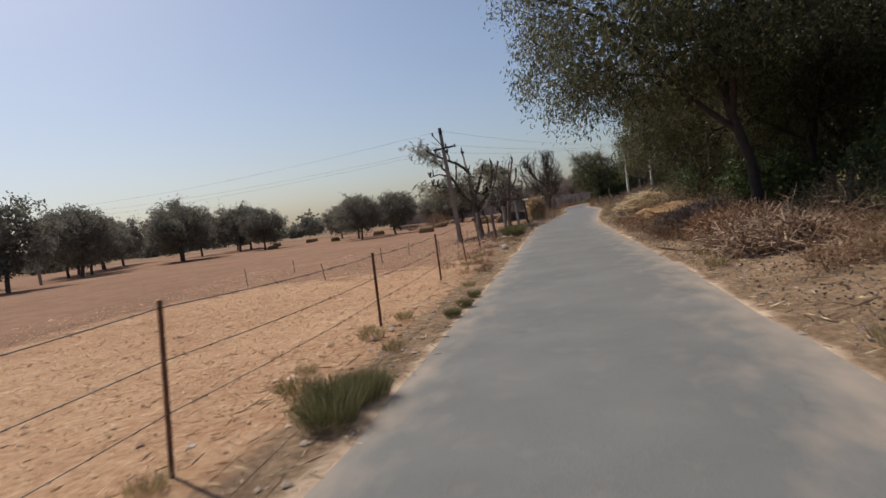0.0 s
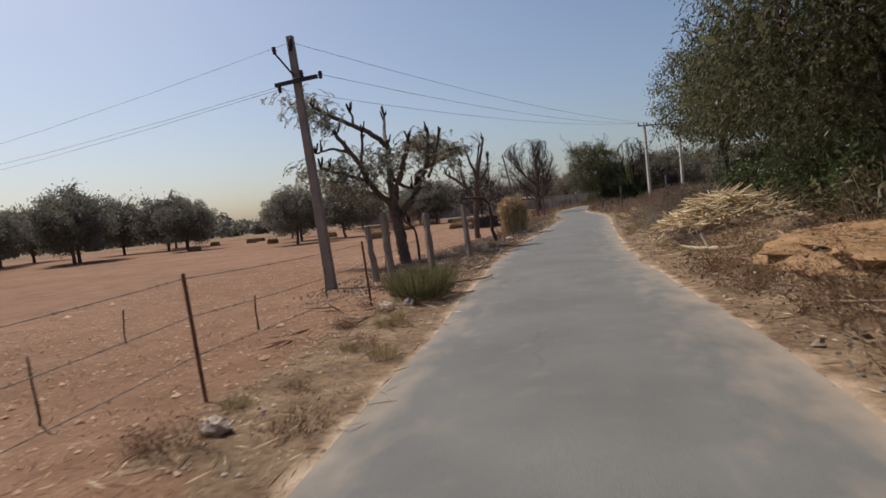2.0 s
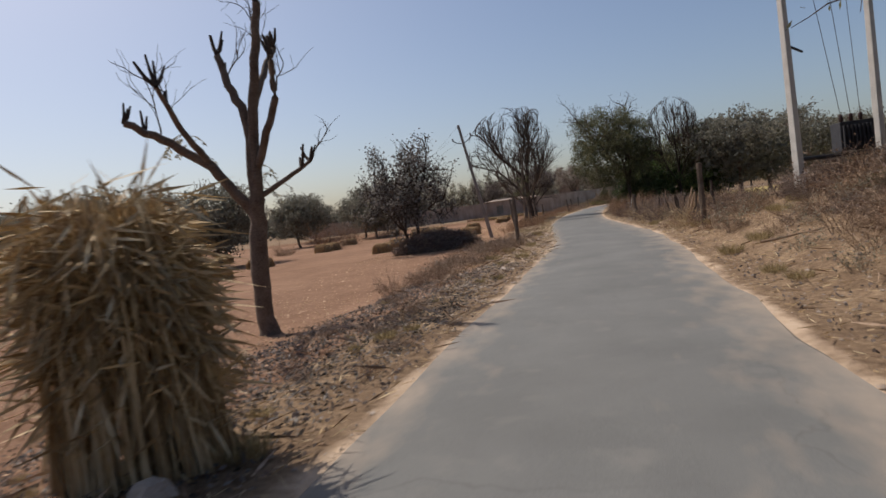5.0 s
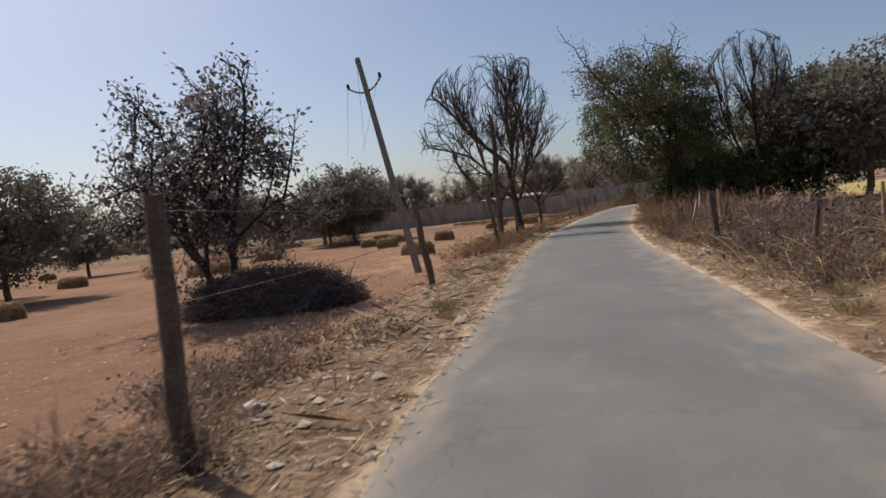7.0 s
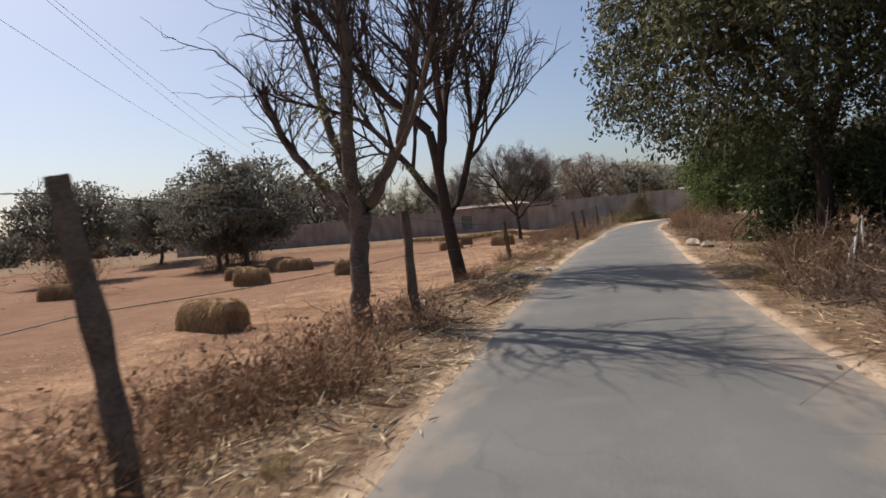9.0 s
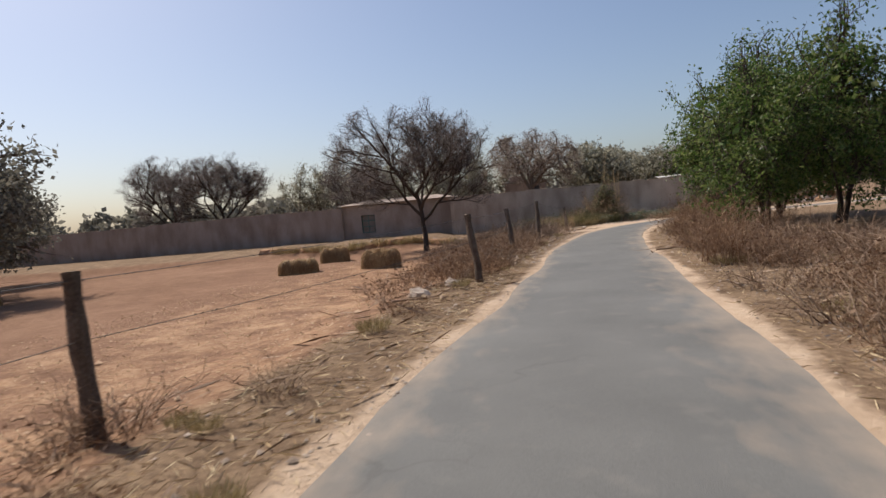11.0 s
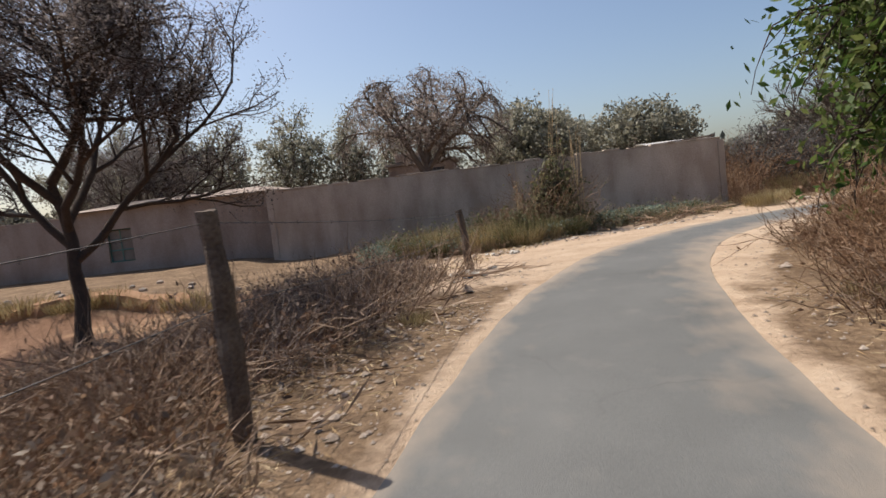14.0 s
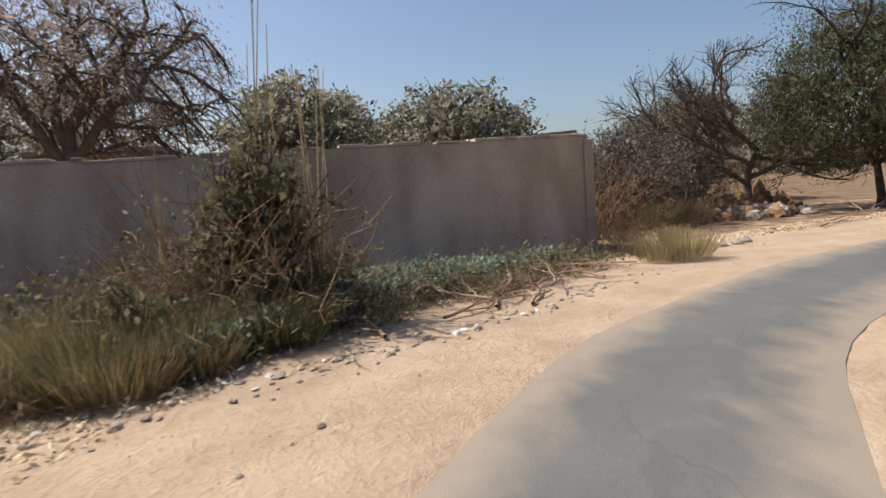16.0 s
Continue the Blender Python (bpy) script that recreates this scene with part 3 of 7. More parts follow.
def build_ground():
    def axis(lo, hi, step, far):
        core = np.arange(lo, hi + 1e-6, step)
        grow_out = np.cumsum(step * 1.16 ** np.arange(1, 60))
        grow_out = grow_out[grow_out < far]
        return np.concatenate([lo - grow_out[::-1], core, hi + grow_out])

    xs, ys = axis(-7, 14, 0.3, 1500), axis(-4, 146, 0.4, 1500)
    gx, gy = np.meshgrid(xs, ys)
    z, off = ground_height(gx, gy)
    n = len(xs)
    idx = np.arange((len(ys) - 1) * n).reshape(-1, n)[:, :-1].ravel()
    faces = np.stack([idx, idx + 1, idx + n + 1, idx + n], 1)
    me = mesh("ground", np.stack([gx.ravel(), gy.ravel(), z.ravel()], 1), faces, GROUND)
    me.polygons.foreach_set("use_smooth", np.ones(len(me.polygons), dtype=bool))
    x, y, off = gx.ravel(), gy.ravel(), off.ravel()
    left, right = -off, off
    verge = np.where(off < 0, 1 - sm(2.6, 4.2, left), 1 - sm(7, 13, right))
    verge = np.where((off < 0) & (y < 22), 1 - sm(2.1, 2.9, left), verge)
    verge = np.where(x < -4.5, np.maximum(verge, sm(131, 134, y)), verge)
    verge = np.maximum(verge, sm(132, 135, y) * (off < 0))
    bend = np.exp(-(((x - 5.0) / 8.5) ** 2) - (((y - 134.0) / 6.0) ** 2))
    sand = np.where(off < 0, (1 - sm(4.6, 5.8, left)) * sm(128.5, 131.0, y) * sm(-1.6, 0.4, x), bend * (1 - sm(1.8, 2.4, right)) * 1.3) * 1.1
    sand = np.maximum(sand, 0.75 * (1 - sm(1.7, 2.15, np.abs(off) + 0.35 * sm(104, 120, y))))
    sand = np.maximum(sand, sm(9, 13, x) * sm(138, 140, y) * (1 - sm(10, 14, left)) * 0.4)
    yellow = (off > 0) * sm(11, 16, right) * sm(20, 40, y) * (1 - sm(120, 140, y))
    cols = np.stack([verge, np.clip(sand, 0, 1), yellow, np.ones_like(verge)], 1).astype(np.float32)
    lay = me.color_attributes.new("zone", "FLOAT_COLOR", "POINT")
    lay.data.foreach_set("color", cols.ravel())
    pale = (x < 0) * np.maximum((1 - sm(14, 24, y)) * (1 - sm(9, 16, left)), 0.45 * sm(80, 88, y) * (1 - sm(9, 14, left)))
    cols = np.stack([pale, pale, pale, np.ones_like(pale)], 1).astype(np.float32)
    me.color_attributes.new("stubble", "FLOAT_COLOR", "POINT").data.foreach_set("color", cols.ravel())
    ob = new("ground", me)
    tagged(ob, "dry reddish farmland with littered verges and pale sand", "ground", "", "structure")
    return ob


build_ground()


def height_at(x, y):
    return float(ground_height(np.array([x]), np.array([y]))[0][0])


def build_road():
    """A narrow crowned strip of worn asphalt with ragged edges."""
    g = np.random.default_rng(11)
    keep = LINE[:, 1] > -40
    c, nrm = LINE[keep], NORM[keep]
    n = len(c)
    width = np.interp(c[:, 1], [-40, 10, 40, 90, 106, 113, 119, 124, 129, 131.5, 133.2, 136, 141, 160], [1.8, 1.82, 1.82, 1.72, 1.62, 1.46, 1.4, 1.32, 1.26, 1.18, 1.06, 1.02, 1.15, 1.5])
    across = np.array([-1, -0.985, -0.75, -0.25, 0.25, 0.75, 0.985, 1.0])
    verts = np.zeros((n, 8, 3))
    for k, a in enumerate(across):
        w = width.copy()
        if abs(a) > 0.9:
            j = np.convolve(g.normal(size=n + 4), np.ones(3) / 3, "same")[2:-2] * 0.06
            w = w + j
        p = c + nrm * (w * a)[:, None]
        verts[:, k, :2] = p
        verts[:, k, 2] = 0.012 + 0.03 * (1 - a * a)
    verts[:, 0, 2] = verts[:, 7, 2] = -0.05
    i = (np.arange(n - 1)[:, None] * 8 + np.arange(7)[None]).ravel()
    me = mesh("road", verts.reshape(-1, 3), np.stack([i, i + 1, i + 9, i + 8], 1), ASPHALT)
    dusty = np.interp(np.abs(across), [0, 0.6, 0.985, 1.0], [0.05, 0.25, 0.8, 0.9])[None] + (across > 0)[None] * 0.12 + (np.interp(across, [-1, -0.75, -0.25, 0.25, 1], [0.75, 0.35, 0.1, 0.1, 0.35])[None] * sm(127, 132, c[:, 1])[:, None])
    cols = np.repeat(np.clip(dusty, 0, 1.2).reshape(-1, 1), 4, 1).astype(np.float32)
    me.color_attributes.new("edge", "FLOAT_COLOR", "POINT").data.foreach_set("color", cols.ravel())
    me.polygons.foreach_set("use_smooth", np.zeros(len(me.polygons), dtype=bool))
    tagged(new("road", me), "narrow worn grey asphalt lane with crumbled edges", "road", "", "structure")


build_road()

# ---- fences ----


def iron_post(h, lean, gen):
    """Angle iron with a flat cut top, as one bent section."""
    bm = bmesh.new()
    box(bm, -0.02, -0.02, -0.25, 0.02, -0.014, h)
    box(bm, -0.02, -0.0139, -0.25, -0.014, 0.02, h)
    return from_bm("post", bm, RUST)


def rough_post(h, r, gen, mat, sides=9, bow=0.03):
    n = 9
    zs = np.linspace(-0.3, h, n)
    pts = np.stack([np.cumsum(gen.normal(size=n) * bow), np.cumsum(gen.normal(size=n) * bow), zs], 1)
    pts[:, :2] -= pts[1, :2]
    rad = r * (1.12 - 0.22 * np.linspace(0, 1, n)) * gen.uniform(0.9, 1.1, n)
    v, f = tubes([(pts, rad)], sides)
    v = v + gen.normal(size=v.shape) * r * 0.06
    top = np.arange(len(v) - sides, len(v))
    faces = [list(q) for q in f] + [list(top)]
    return mesh("post", v, faces, mat), pts[-1]


def wire(points, r=0.004, sag=0.03, barbs=0, gen=None):
    """Strands hung from point to point, with twisted barbs."""
    lines = []
    for a, b in zip(points, points[1:]):
        a, b = np.array(a, float), np.array(b, float)
        t = np.linspace(0, 1, 9)[:, None]
        p = a + (b - a) * t
        p[:, 2] -= sag * np.linalg.norm(b - a) * 4 * (t * (1 - t))[:, 0]
        lines.append((p, np.full(9, r)))
        if barbs:
            k = int(np.linalg.norm(b - a) / barbs)
            for f in gen.uniform(0, 1, k):
                q = a + (b - a) * f
                q[2] -= sag * np.linalg.norm(b - a) * 4 * f * (1 - f)
                w = gen.normal(size=3)
                w *= 0.02 / np.linalg.norm(w)
                lines.append((np.array([q - w, q + w]), np.full(2, r * 0.7)))
    return lines


def build_fence(name, posts, label, strands, r, gen, post_label=""):
    """posts: x, y, height, lean x, lean y, kind."""
    root = thing(name, posts[0][0], posts[0][1], 0, label, "fence")
    o = np.array([posts[0][0], posts[0][1], 0.0])
    tops = []
    for x, y, h, lx, ly, kind in posts:
        z = height_at(x, y)
        if kind == "iron":
            me, top = iron_post(h, 0, gen), np.array([0, 0, h])
        elif kind == "stone":
            me, top = rough_post(h, 0.095, gen, CONCRETE, 4, 0.004)
        else:
            me, top = rough_post(h, 0.075 if kind == "wood" else 0.03, gen, WOOD, 9, 0.012)
        ob = part("post", me, root)
        ob.matrix_basis = Matrix.Translation((x - o[0], y - o[1], z)) @ Euler((radians(-ly), radians(lx), radians(gen.uniform(-8, 8)))).to_matrix().to_4x4()
        tops.append((np.array([x - o[0], y - o[1], z]), h, ob.matrix_basis.to_3x3() @ Vector((0, 0, 1))))
    for s in strands:
        pts = [b + np.array(d) * min(h - 0.04, s * h) for b, h, d in tops]
        part("wire", mesh("wire", *tubes(wire(pts, r, 0.006, 0.13, gen), 3), WIRE), root, "sagging barbed wire")
    return root


g = np.random.default_rng(21)
build_fence("iron_fence", [(-2.5, -2.0, 1.15, 0, 0, "iron"), (-2.57, 3.4, 1.17, 3.2, 3, "iron"), (-2.75, 8.27, 1.08, 0, 3, "iron"), (-3.03, 13.5, 1.1, -1.5, 3, "iron"),
                           (-3.36, 18.5, 1.18, -4, 2, "iron"), (-3.75, 23.9, 1.25, -6, 5, "iron"), (-3.78, 28.95, 1.2, -4, 3, "iron"), 
                           (-3.85, 34.13, 1.6, -2, 2, "stone"), (-3.42, 37.55, 1.68, -2, 1, "stone")],
            "rusty angle iron posts strung with barbed wire beside the lane", (0.96, 0.66, 0.36), 0.0042, g)
build_fence("wooden_fence", [(-2.26, 69.07, 1.85, -2, 2, "wood"), (-3.26, 78.6, 1.93, -5, 2, "wood"), (-3.1, 86.75, 1.98, -5, -2, "wood"), (-3.2, 93.0, 1.75, -4, 2, "wood"),
                             (-3.3, 105.0, 1.4, -3, 2, "wood"), (-1.08, 113.05, 1.42, -6, 1, "wood"), (-0.73, 119.5, 1.42, -5, 1, "wood"), (-0.02, 124.0, 1.6, -1, -2, "wood"),
                             (1.28, 132.25, 1.22, -2, 2, "wood")],
            "weathered wooden fence posts joined by loose barbed wire", (0.95, 0.6), 0.004, g)
for x, y in ((-11.6, 19.4), (-8.4, 19.0), (-12.2, 24.3), (-7.7, 23.1), (-5.4, 23.6), (-7.86, 27.7), (-5.5, 28.0), (-5.6, 31.2), (-4.9, 33.9), (-5.4, 35.0)):
    me, _ = rough_post(g.uniform(0.55, 0.72), 0.015, g, WOOD, 5, 0.008)
    ob = new("stake", me)
    ob.location = (x, y, height_at(x, y))
    ob.rotation_euler = (g.normal() * 0.06, g.normal() * 0.06, g.uniform(0, 6))
    tagged(ob, "thin dark wooden stake driven into the field", "stake", "stakes in the field")
for x, y, h, lab in ((-5.3, 33.8, 1.48, "grey stone boundary post in the verge"), (-4.15, 31.6, 1.7, "leaning grey stone post beside the grass clump"), (3.7, 66.2, 1.87, "tall dark wooden post at the roadside scrub"), (3.0, 80.5, 1.3, "broken wooden post in dry roadside brush")):
    me, _ = rough_post(h, 0.09, g, CONCRETE if "stone" in lab else WOOD, 8, 0.01)
    ob = new("boundary_post", me)
    ob.location = (x, y, height_at(x, y))
    ob.rotation_euler = (0.03, -0.06, 0.4)
    tagged(ob, lab, "post")


def build_forked_post():
    root = thing("forked_post", -3.45, 44.35, height_at(-3.45, 44.35), "crooked dead branch used as a fence post", "post")
    main = np.array([(0.06, 0, -0.2), (0.05, 0, 0.25), (-0.06, 0, 0.6), (-0.02, 0.02, 1.05), (-0.08, 0, 1.45), (-0.1, 0, 1.72)])
    part("trunk", mesh("trunk", *tubes([(main, np.array([0.085, 0.08, 0.075, 0.065, 0.055, 0.03]))], 7), BARK_DARK), root, smooth=True)
    arm = np.array([(-0.06, 0, 1.5), (-0.3, 0.05, 1.78), (-0.75, 0.05, 1.84), (-1.15, 0.1, 1.86), (-1.35, 0.1, 1.8)])
    arm[:, 2] += 0.17
    limb = part("arm", mesh("arm", *tubes([(arm, np.array([0.045, 0.05, 0.05, 0.04, 0.02]))], 7), BARK_DARK), root, smooth=True)
    for k in range(6):
        s = arm[3] + (arm[4] - arm[3]) * k / 6 + g.normal(size=3) * 0.01
        pts = np.array([s, s + np.array([g.uniform(-0.1, 0.06), 0.03, 0.1]), s + np.array([g.uniform(-0.22, 0.04), 0.05, 0.2 - 0.02 * k])])
        part("twig", mesh("twig", *tubes([(pts, np.array([0.03, 0.018, 0.006]))], 5), BARK_DARK), limb)


build_forked_post()

# ---- power lines ----


def insulator(root, at):
    n = 7
    z = np.linspace(0, 0.2, n)
    r = np.array([0.025, 0.06, 0.035, 0.07, 0.035, 0.06, 0.02])
    pts = np.stack([np.full(n, at[0]), np.full(n, at[1]), at[2] + z], 1)
    part("insulator", mesh("insulator", *tubes([(pts, r)], 8), CERAMIC), root)


def concrete_pole(name, x, y, h, lean, r0, r1, mat, label):
    z = height_at(x, y)
    root = thing(name, x, y, z, label, "utility pole")
    root.rotation_euler = (radians(-lean[1]), radians(lean[0]), 0)
    bm = bmesh.new()
    vs = box(bm, -r0, -r0 * 0.8, -0.4, r0, r0 * 0.8, h)
    for v in vs:
        if v.co.z > 0:
            v.co.x *= r1 / r0
            v.co.y *= r1 / r0
    part("pole", from_bm("pole", bm, mat, 0.012), root)
    return root


def to_world(root, p):
    return np.array(root.matrix_basis @ Vector(p))


pole = concrete_pole("utility_pole", -6.4, 33.4, 6.6, (-3.7, 0.5), 0.13, 0.085, CONCRETE, "leaning grey concrete power pole with a steel crossarm")
bm = bmesh.new()
box(bm, -0.56, -0.17, 5.37, 0.62, -0.1, 5.47)
part("crossarm", from_bm("crossarm", bm, DARK_METAL, 0.006), pole, "dark steel crossarm")
lines = [(np.array([(-0.42, -0.1, 6.2), (0, -0.12, 5.55)]), np.full(2, 0.025)), (np.array([(0.0, -0.12, 6.2), (0.02, -0.12, 6.4)]), np.full(2, 0.05))]
part("bracket", mesh("bracket", *tubes(lines, 6), DARK_METAL), pole)
for p in ((-0.45, -0.13, 5.2), (0.7, -0.13, 5.34), (-0.44, -0.1, 6.2), (0.05, -0.12, 6.3), (0.2, -0.13, 5.47)):
    insulator(pole, p)
pole_points = [to_world(pole, p) for p in ((-0.45, -0.13, 5.3), (0.72, -0.13, 5.44), (0.05, -0.12, 6.4))]

twin = thing("transformer_structure", 6.6, 63.9, height_at(6.6, 63.9), "two limewashed poles joined by a crossarm, carrying a transformer", "utility pole")
for px, py, hh, ln in ((-1.22, -0.8, 4.95, -1.0), (1.25, 0.75, 5.3, -0.5)):
    bm = bmesh.new()
    for v in box(bm, -0.1, -0.1, -1.4, 0.1, 0.1, hh):
        if v.co.z > 0:
            v.co.x *= 0.7
            v.co.y *= 0.7
    ob = part("pole", from_bm("pole", bm, WHITE_POLE, 0.01), twin, "limewashed concrete pole")
    ob.location = (px, py, 0)
    ob.rotation_euler = (0, radians(ln), radians(30))
arm_way = unit(np.array([2.47, 1.55, 0]))


def twin_bar(name, a, b, r, mat, lab=""):
    part(name, mesh(name, *tubes([(np.array([a, b], float), np.full(2, r))], 6), mat), twin, lab)


left_top, right_top = np.array([-1.3, -0.8, 4.9]), np.array([1.22, 0.75, 5.0])
twin_bar("crossarm", left_top - arm_way * 0.5, right_top + arm_way * 0.35, 0.05, DARK_METAL, "dark steel crossarm")
twin_bar("platform_beam", np.array([-1.25, -0.8, 0.55]), np.array([1.25, 0.75, 0.55]), 0.06, DARK_METAL, "steel carrying beam")
twin_bar("brace", np.array([-1.2, -0.8, 3.3]), np.array([-0.85, -0.6, 3.15]), 0.03, DARK_METAL)
for k in (-0.45, 0.0, 0.25, 1.0, 1.6, 2.2, 2.95):
    insulator(twin, left_top + arm_way * k + np.array([0, 0, 0.02]))
bm = bmesh.new()
box(bm, 0.0, -0.15, 0.62, 0.75, 0.45, 1.35)
body = part("transformer", from_bm("transformer", bm, DARK_METAL, 0.008), twin, "grey finned transformer tank")
for k in range(8):
    bm = bmesh.new()
    box(bm, 0.05 + k * 0.085, -0.24, 0.7, 0.08 + k * 0.085, -0.152, 1.25)
    part("cooling_fin", from_bm("cooling_fin", bm, DARK_METAL, 0.004), body)
for k in range(3):
    insulator(twin, np.array([0.15 + 0.22 * k, 0.15, 1.36]))
for k in range(3):
    a = left_top + arm_way * (1.0 + 0.6 * k)
    part("drop_wire", mesh("drop_wire", *tubes([(np.array([a, np.array([0.15 + 0.22 * k, 0.15, 1.5])]), np.full(2, 0.008))], 4), WIRE), twin)

lean_pole = concrete_pole("leaning_pole", -5.6, 85.0, 7.6, (-10.3, 2), 0.115, 0.075, CONCRETE, "leaning slender concrete pole with a curved insulator bracket")
t = np.linspace(-1, 1, 9)
part("bracket", mesh("bracket", *tubes([(np.stack([t * 0.6, np.zeros(9), 6.4 + 0.3 * t**2], 1), np.full(9, 0.03)), (np.array([(0, 0, 7.1), (-0.05, 0, 7.4)]), np.full(2, 0.03))], 6), DARK_METAL), lean_pole, "dark curved steel bracket")
for p in ((-0.6, 0, 6.68), (0.6, 0, 6.68), (-0.05, 0, 7.35)):
    insulator(lean_pole, p)

twin_tops = [np.array(twin.location) + left_top + arm_way * k + np.array([0, 0, 0.2]) for k in (-0.45, 0.0, 0.4)]
far_ends = [np.array([-55 + 0.6 * k, 51, 6.3 + 0.5 * k]) for k in range(3)]
concrete_pole("utility_pole", -54.5, 51.1, 6.9, (0, 0), 0.13, 0.09, CONCRETE, "distant grey concrete power pole in the field")
lean_tops = [to_world(lean_pole, p) for p in ((-0.6, 0, 6.88), (0.6, 0, 6.88), (-0.05, 0, 7.55))]
spans = [(a, b, 0.012) for a, b in zip(pole_points, twin_tops)] + [(a, b, 0.012) for a, b in zip(pole_points, far_ends)]
spans += [(a, np.array([-22.0 + k, 118.0, 6.6]), 0.01) for k, a in enumerate(lean_tops)]
for a, b, s in spans:
    ob = new("power_line", mesh("power_line", *tubes(wire([a, b], 0.0055, s), 4), WIRE))
    tagged(ob, "thin dark overhead power line", "cable", "overhead cables")

# ---- trees ----
g = np.random.default_rng(31)
# children, first child at, spread, length ratio, wander, lift
DENSE = [(5, 0.45, 42, 0.85, 0.1, 0.02), (5, 0.3, 48, 0.62, 0.16, 0.04), (5, 0.2, 50, 0.6, 0.2, 0.0), (5, 0.15, 55, 0.6, 0.25, -0.08), (0, 0, 0, 0, 0.3, -0.12)]
BARE = [(5, 0.4, 44, 1.0, 0.08, 0.04), (5, 0.25, 38, 0.66, 0.12, 0.07), (5, 0.2, 38, 0.6, 0.14, 0.07), (5, 0.15, 36, 0.58, 0.16, 0.06), (5, 0.1, 34, 0.6, 0.18, 0.05), (0, 0, 0, 0, 0.2, 0.05)]
ROUND = [(5, 0.5, 50, 0.75, 0.1, 0.02), (5, 0.3, 50, 0.62, 0.18, 0.03), (5, 0.2, 52, 0.6, 0.22, 0.0), (0, 0, 0, 0, 0.3, 0)]
WEEP = [(5, 0.5, 48, 0.85, 0.1, 0.03), (4, 0.3, 46, 0.62, 0.16, 0.0), (5, 0.2, 48, 0.6, 0.2, -0.02), (5, 0.1, 45, 0.7, 0.2, -0.12), (0, 0, 0, 0, 0.2, -0.25)]

UMBRELLA = [(6, 0.5, 48, 0.95, 0.1, 0.02), (5, 0.3, 42, 0.66, 0.14, 0.08), (5, 0.2, 38, 0.6, 0.16, 0.09), (5, 0.15, 36, 0.58, 0.18, 0.09), (5, 0.1, 34, 0.6, 0.2, 0.08), (0, 0, 0, 0, 0.2, 0.08)]
roadside = [make_tree("roadside_tree", np.random.default_rng(100 + k), (9.6, 8.5)[k], (3.4, 2.4)[k], 0.17, DENSE, "dense dark green tree overhanging the lane", BARK_DARK, LEAF_OLIVE, per=7, spread=0.27, size=0.14, droop=1.3,
                      narrow=0.27, crown_r=(5.3, 5.2)[k], shift=((-1.3, 1.6), (0, 0))[k], fill=(390, 165, (0.28, 0.14)[k], 0.65, 4)) for k in range(2)]
upright = make_tree("upright_tree", np.random.default_rng(111), 9.2, 2.6, 0.16, DENSE, "full leafy green tree on the roadside bank", BARK_DARK, LEAF_OLIVE, per=5, spread=0.25, size=0.15, droop=0.6,
                    narrow=0.4, crown_r=3.9, fill=(220, 95, 0.36, 0.3, 4))
bushy = make_tree("bushy_tree", np.random.default_rng(120), 6.2, 1.2, 0.1, DENSE, "bushy bright green tree growing beside the lane", BARK_DARK, LEAF_FRESH, per=6, spread=0.22,
                  size=0.14, droop=0.4, narrow=0.45, stems=2, crown_r=2.8, fill=(105, 60, 0.08, 0.5))
round_tree = [make_tree("field_tree", np.random.default_rng(140 + k), 6.0, 0.9, 0.16, ROUND, "round acacia tree with haze-pale leaves standing in the field", BARK, LEAF_FAR, per=5, spread=0.22,
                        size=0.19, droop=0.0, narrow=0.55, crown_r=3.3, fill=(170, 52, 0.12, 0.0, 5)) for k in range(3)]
bare = [make_tree("bare_tree", np.random.default_rng(160 + k), 9.5, 1.3, 0.2, BARE, "leafless grey tree with fans of fine upswept twigs", BARK_DARK, None, twig_min=0.0055, crown_r=4.2, lean=(-0.25, 0), shift=(-1.0, 0), dome=True) for k in (1,)]
airy = make_tree("airy_tree", np.random.default_rng(163), 8.3, 2.2, 0.13, BARE, "slim tree with a fine airy crown of bare twigs", BARK_DARK, LEAF_DUSTY, per=1.2, spread=0.06, size=0.06, crown_r=2.3, twig_min=0.0055, dome=True)
thorn = make_tree("thorn_tree", np.random.default_rng(172), 7.1, 1.9, 0.14, UMBRELLA, "spreading thorn tree with sparse purple-brown leaves", BARK_DARK, LEAF_DRY, per=22, spread=0.12, size=0.046,
                  droop=0.1, narrow=0.5, crown_r=4.0, twig_min=0.006, shift=(-0.35, 0), trim=True)
weeping = make_tree("weeping_tree", np.random.default_rng(180), 6.9, 2.2, 0.24, WEEP, "drooping brown-leaved tree behind the boundary wall", BARK, LEAF_WEEP, per=15, spread=0.18, size=0.1,
                    droop=1.6, narrow=0.3, crown_r=3.9, fill=(150, 70, 0.52, 0.55), dome=True)
sparse = make_tree("leafy_shrub_tree", np.random.default_rng(200), 6.5, 1.0, 0.12, DENSE, "airy small tree with broad dusty leaves", BARK_DARK, LEAF_DUSTY, per=3.5, spread=0.2, size=0.15,
                   droop=0.3, narrow=0.6, stems=2, crown_r=2.85, fill=(60, 30, 0.1, 0.2, 1))


def tree_at(proto, x, y, turn, size, label="", group=""):
    return place(proto, x, y, height_at(x, y), turn, size, label, group)


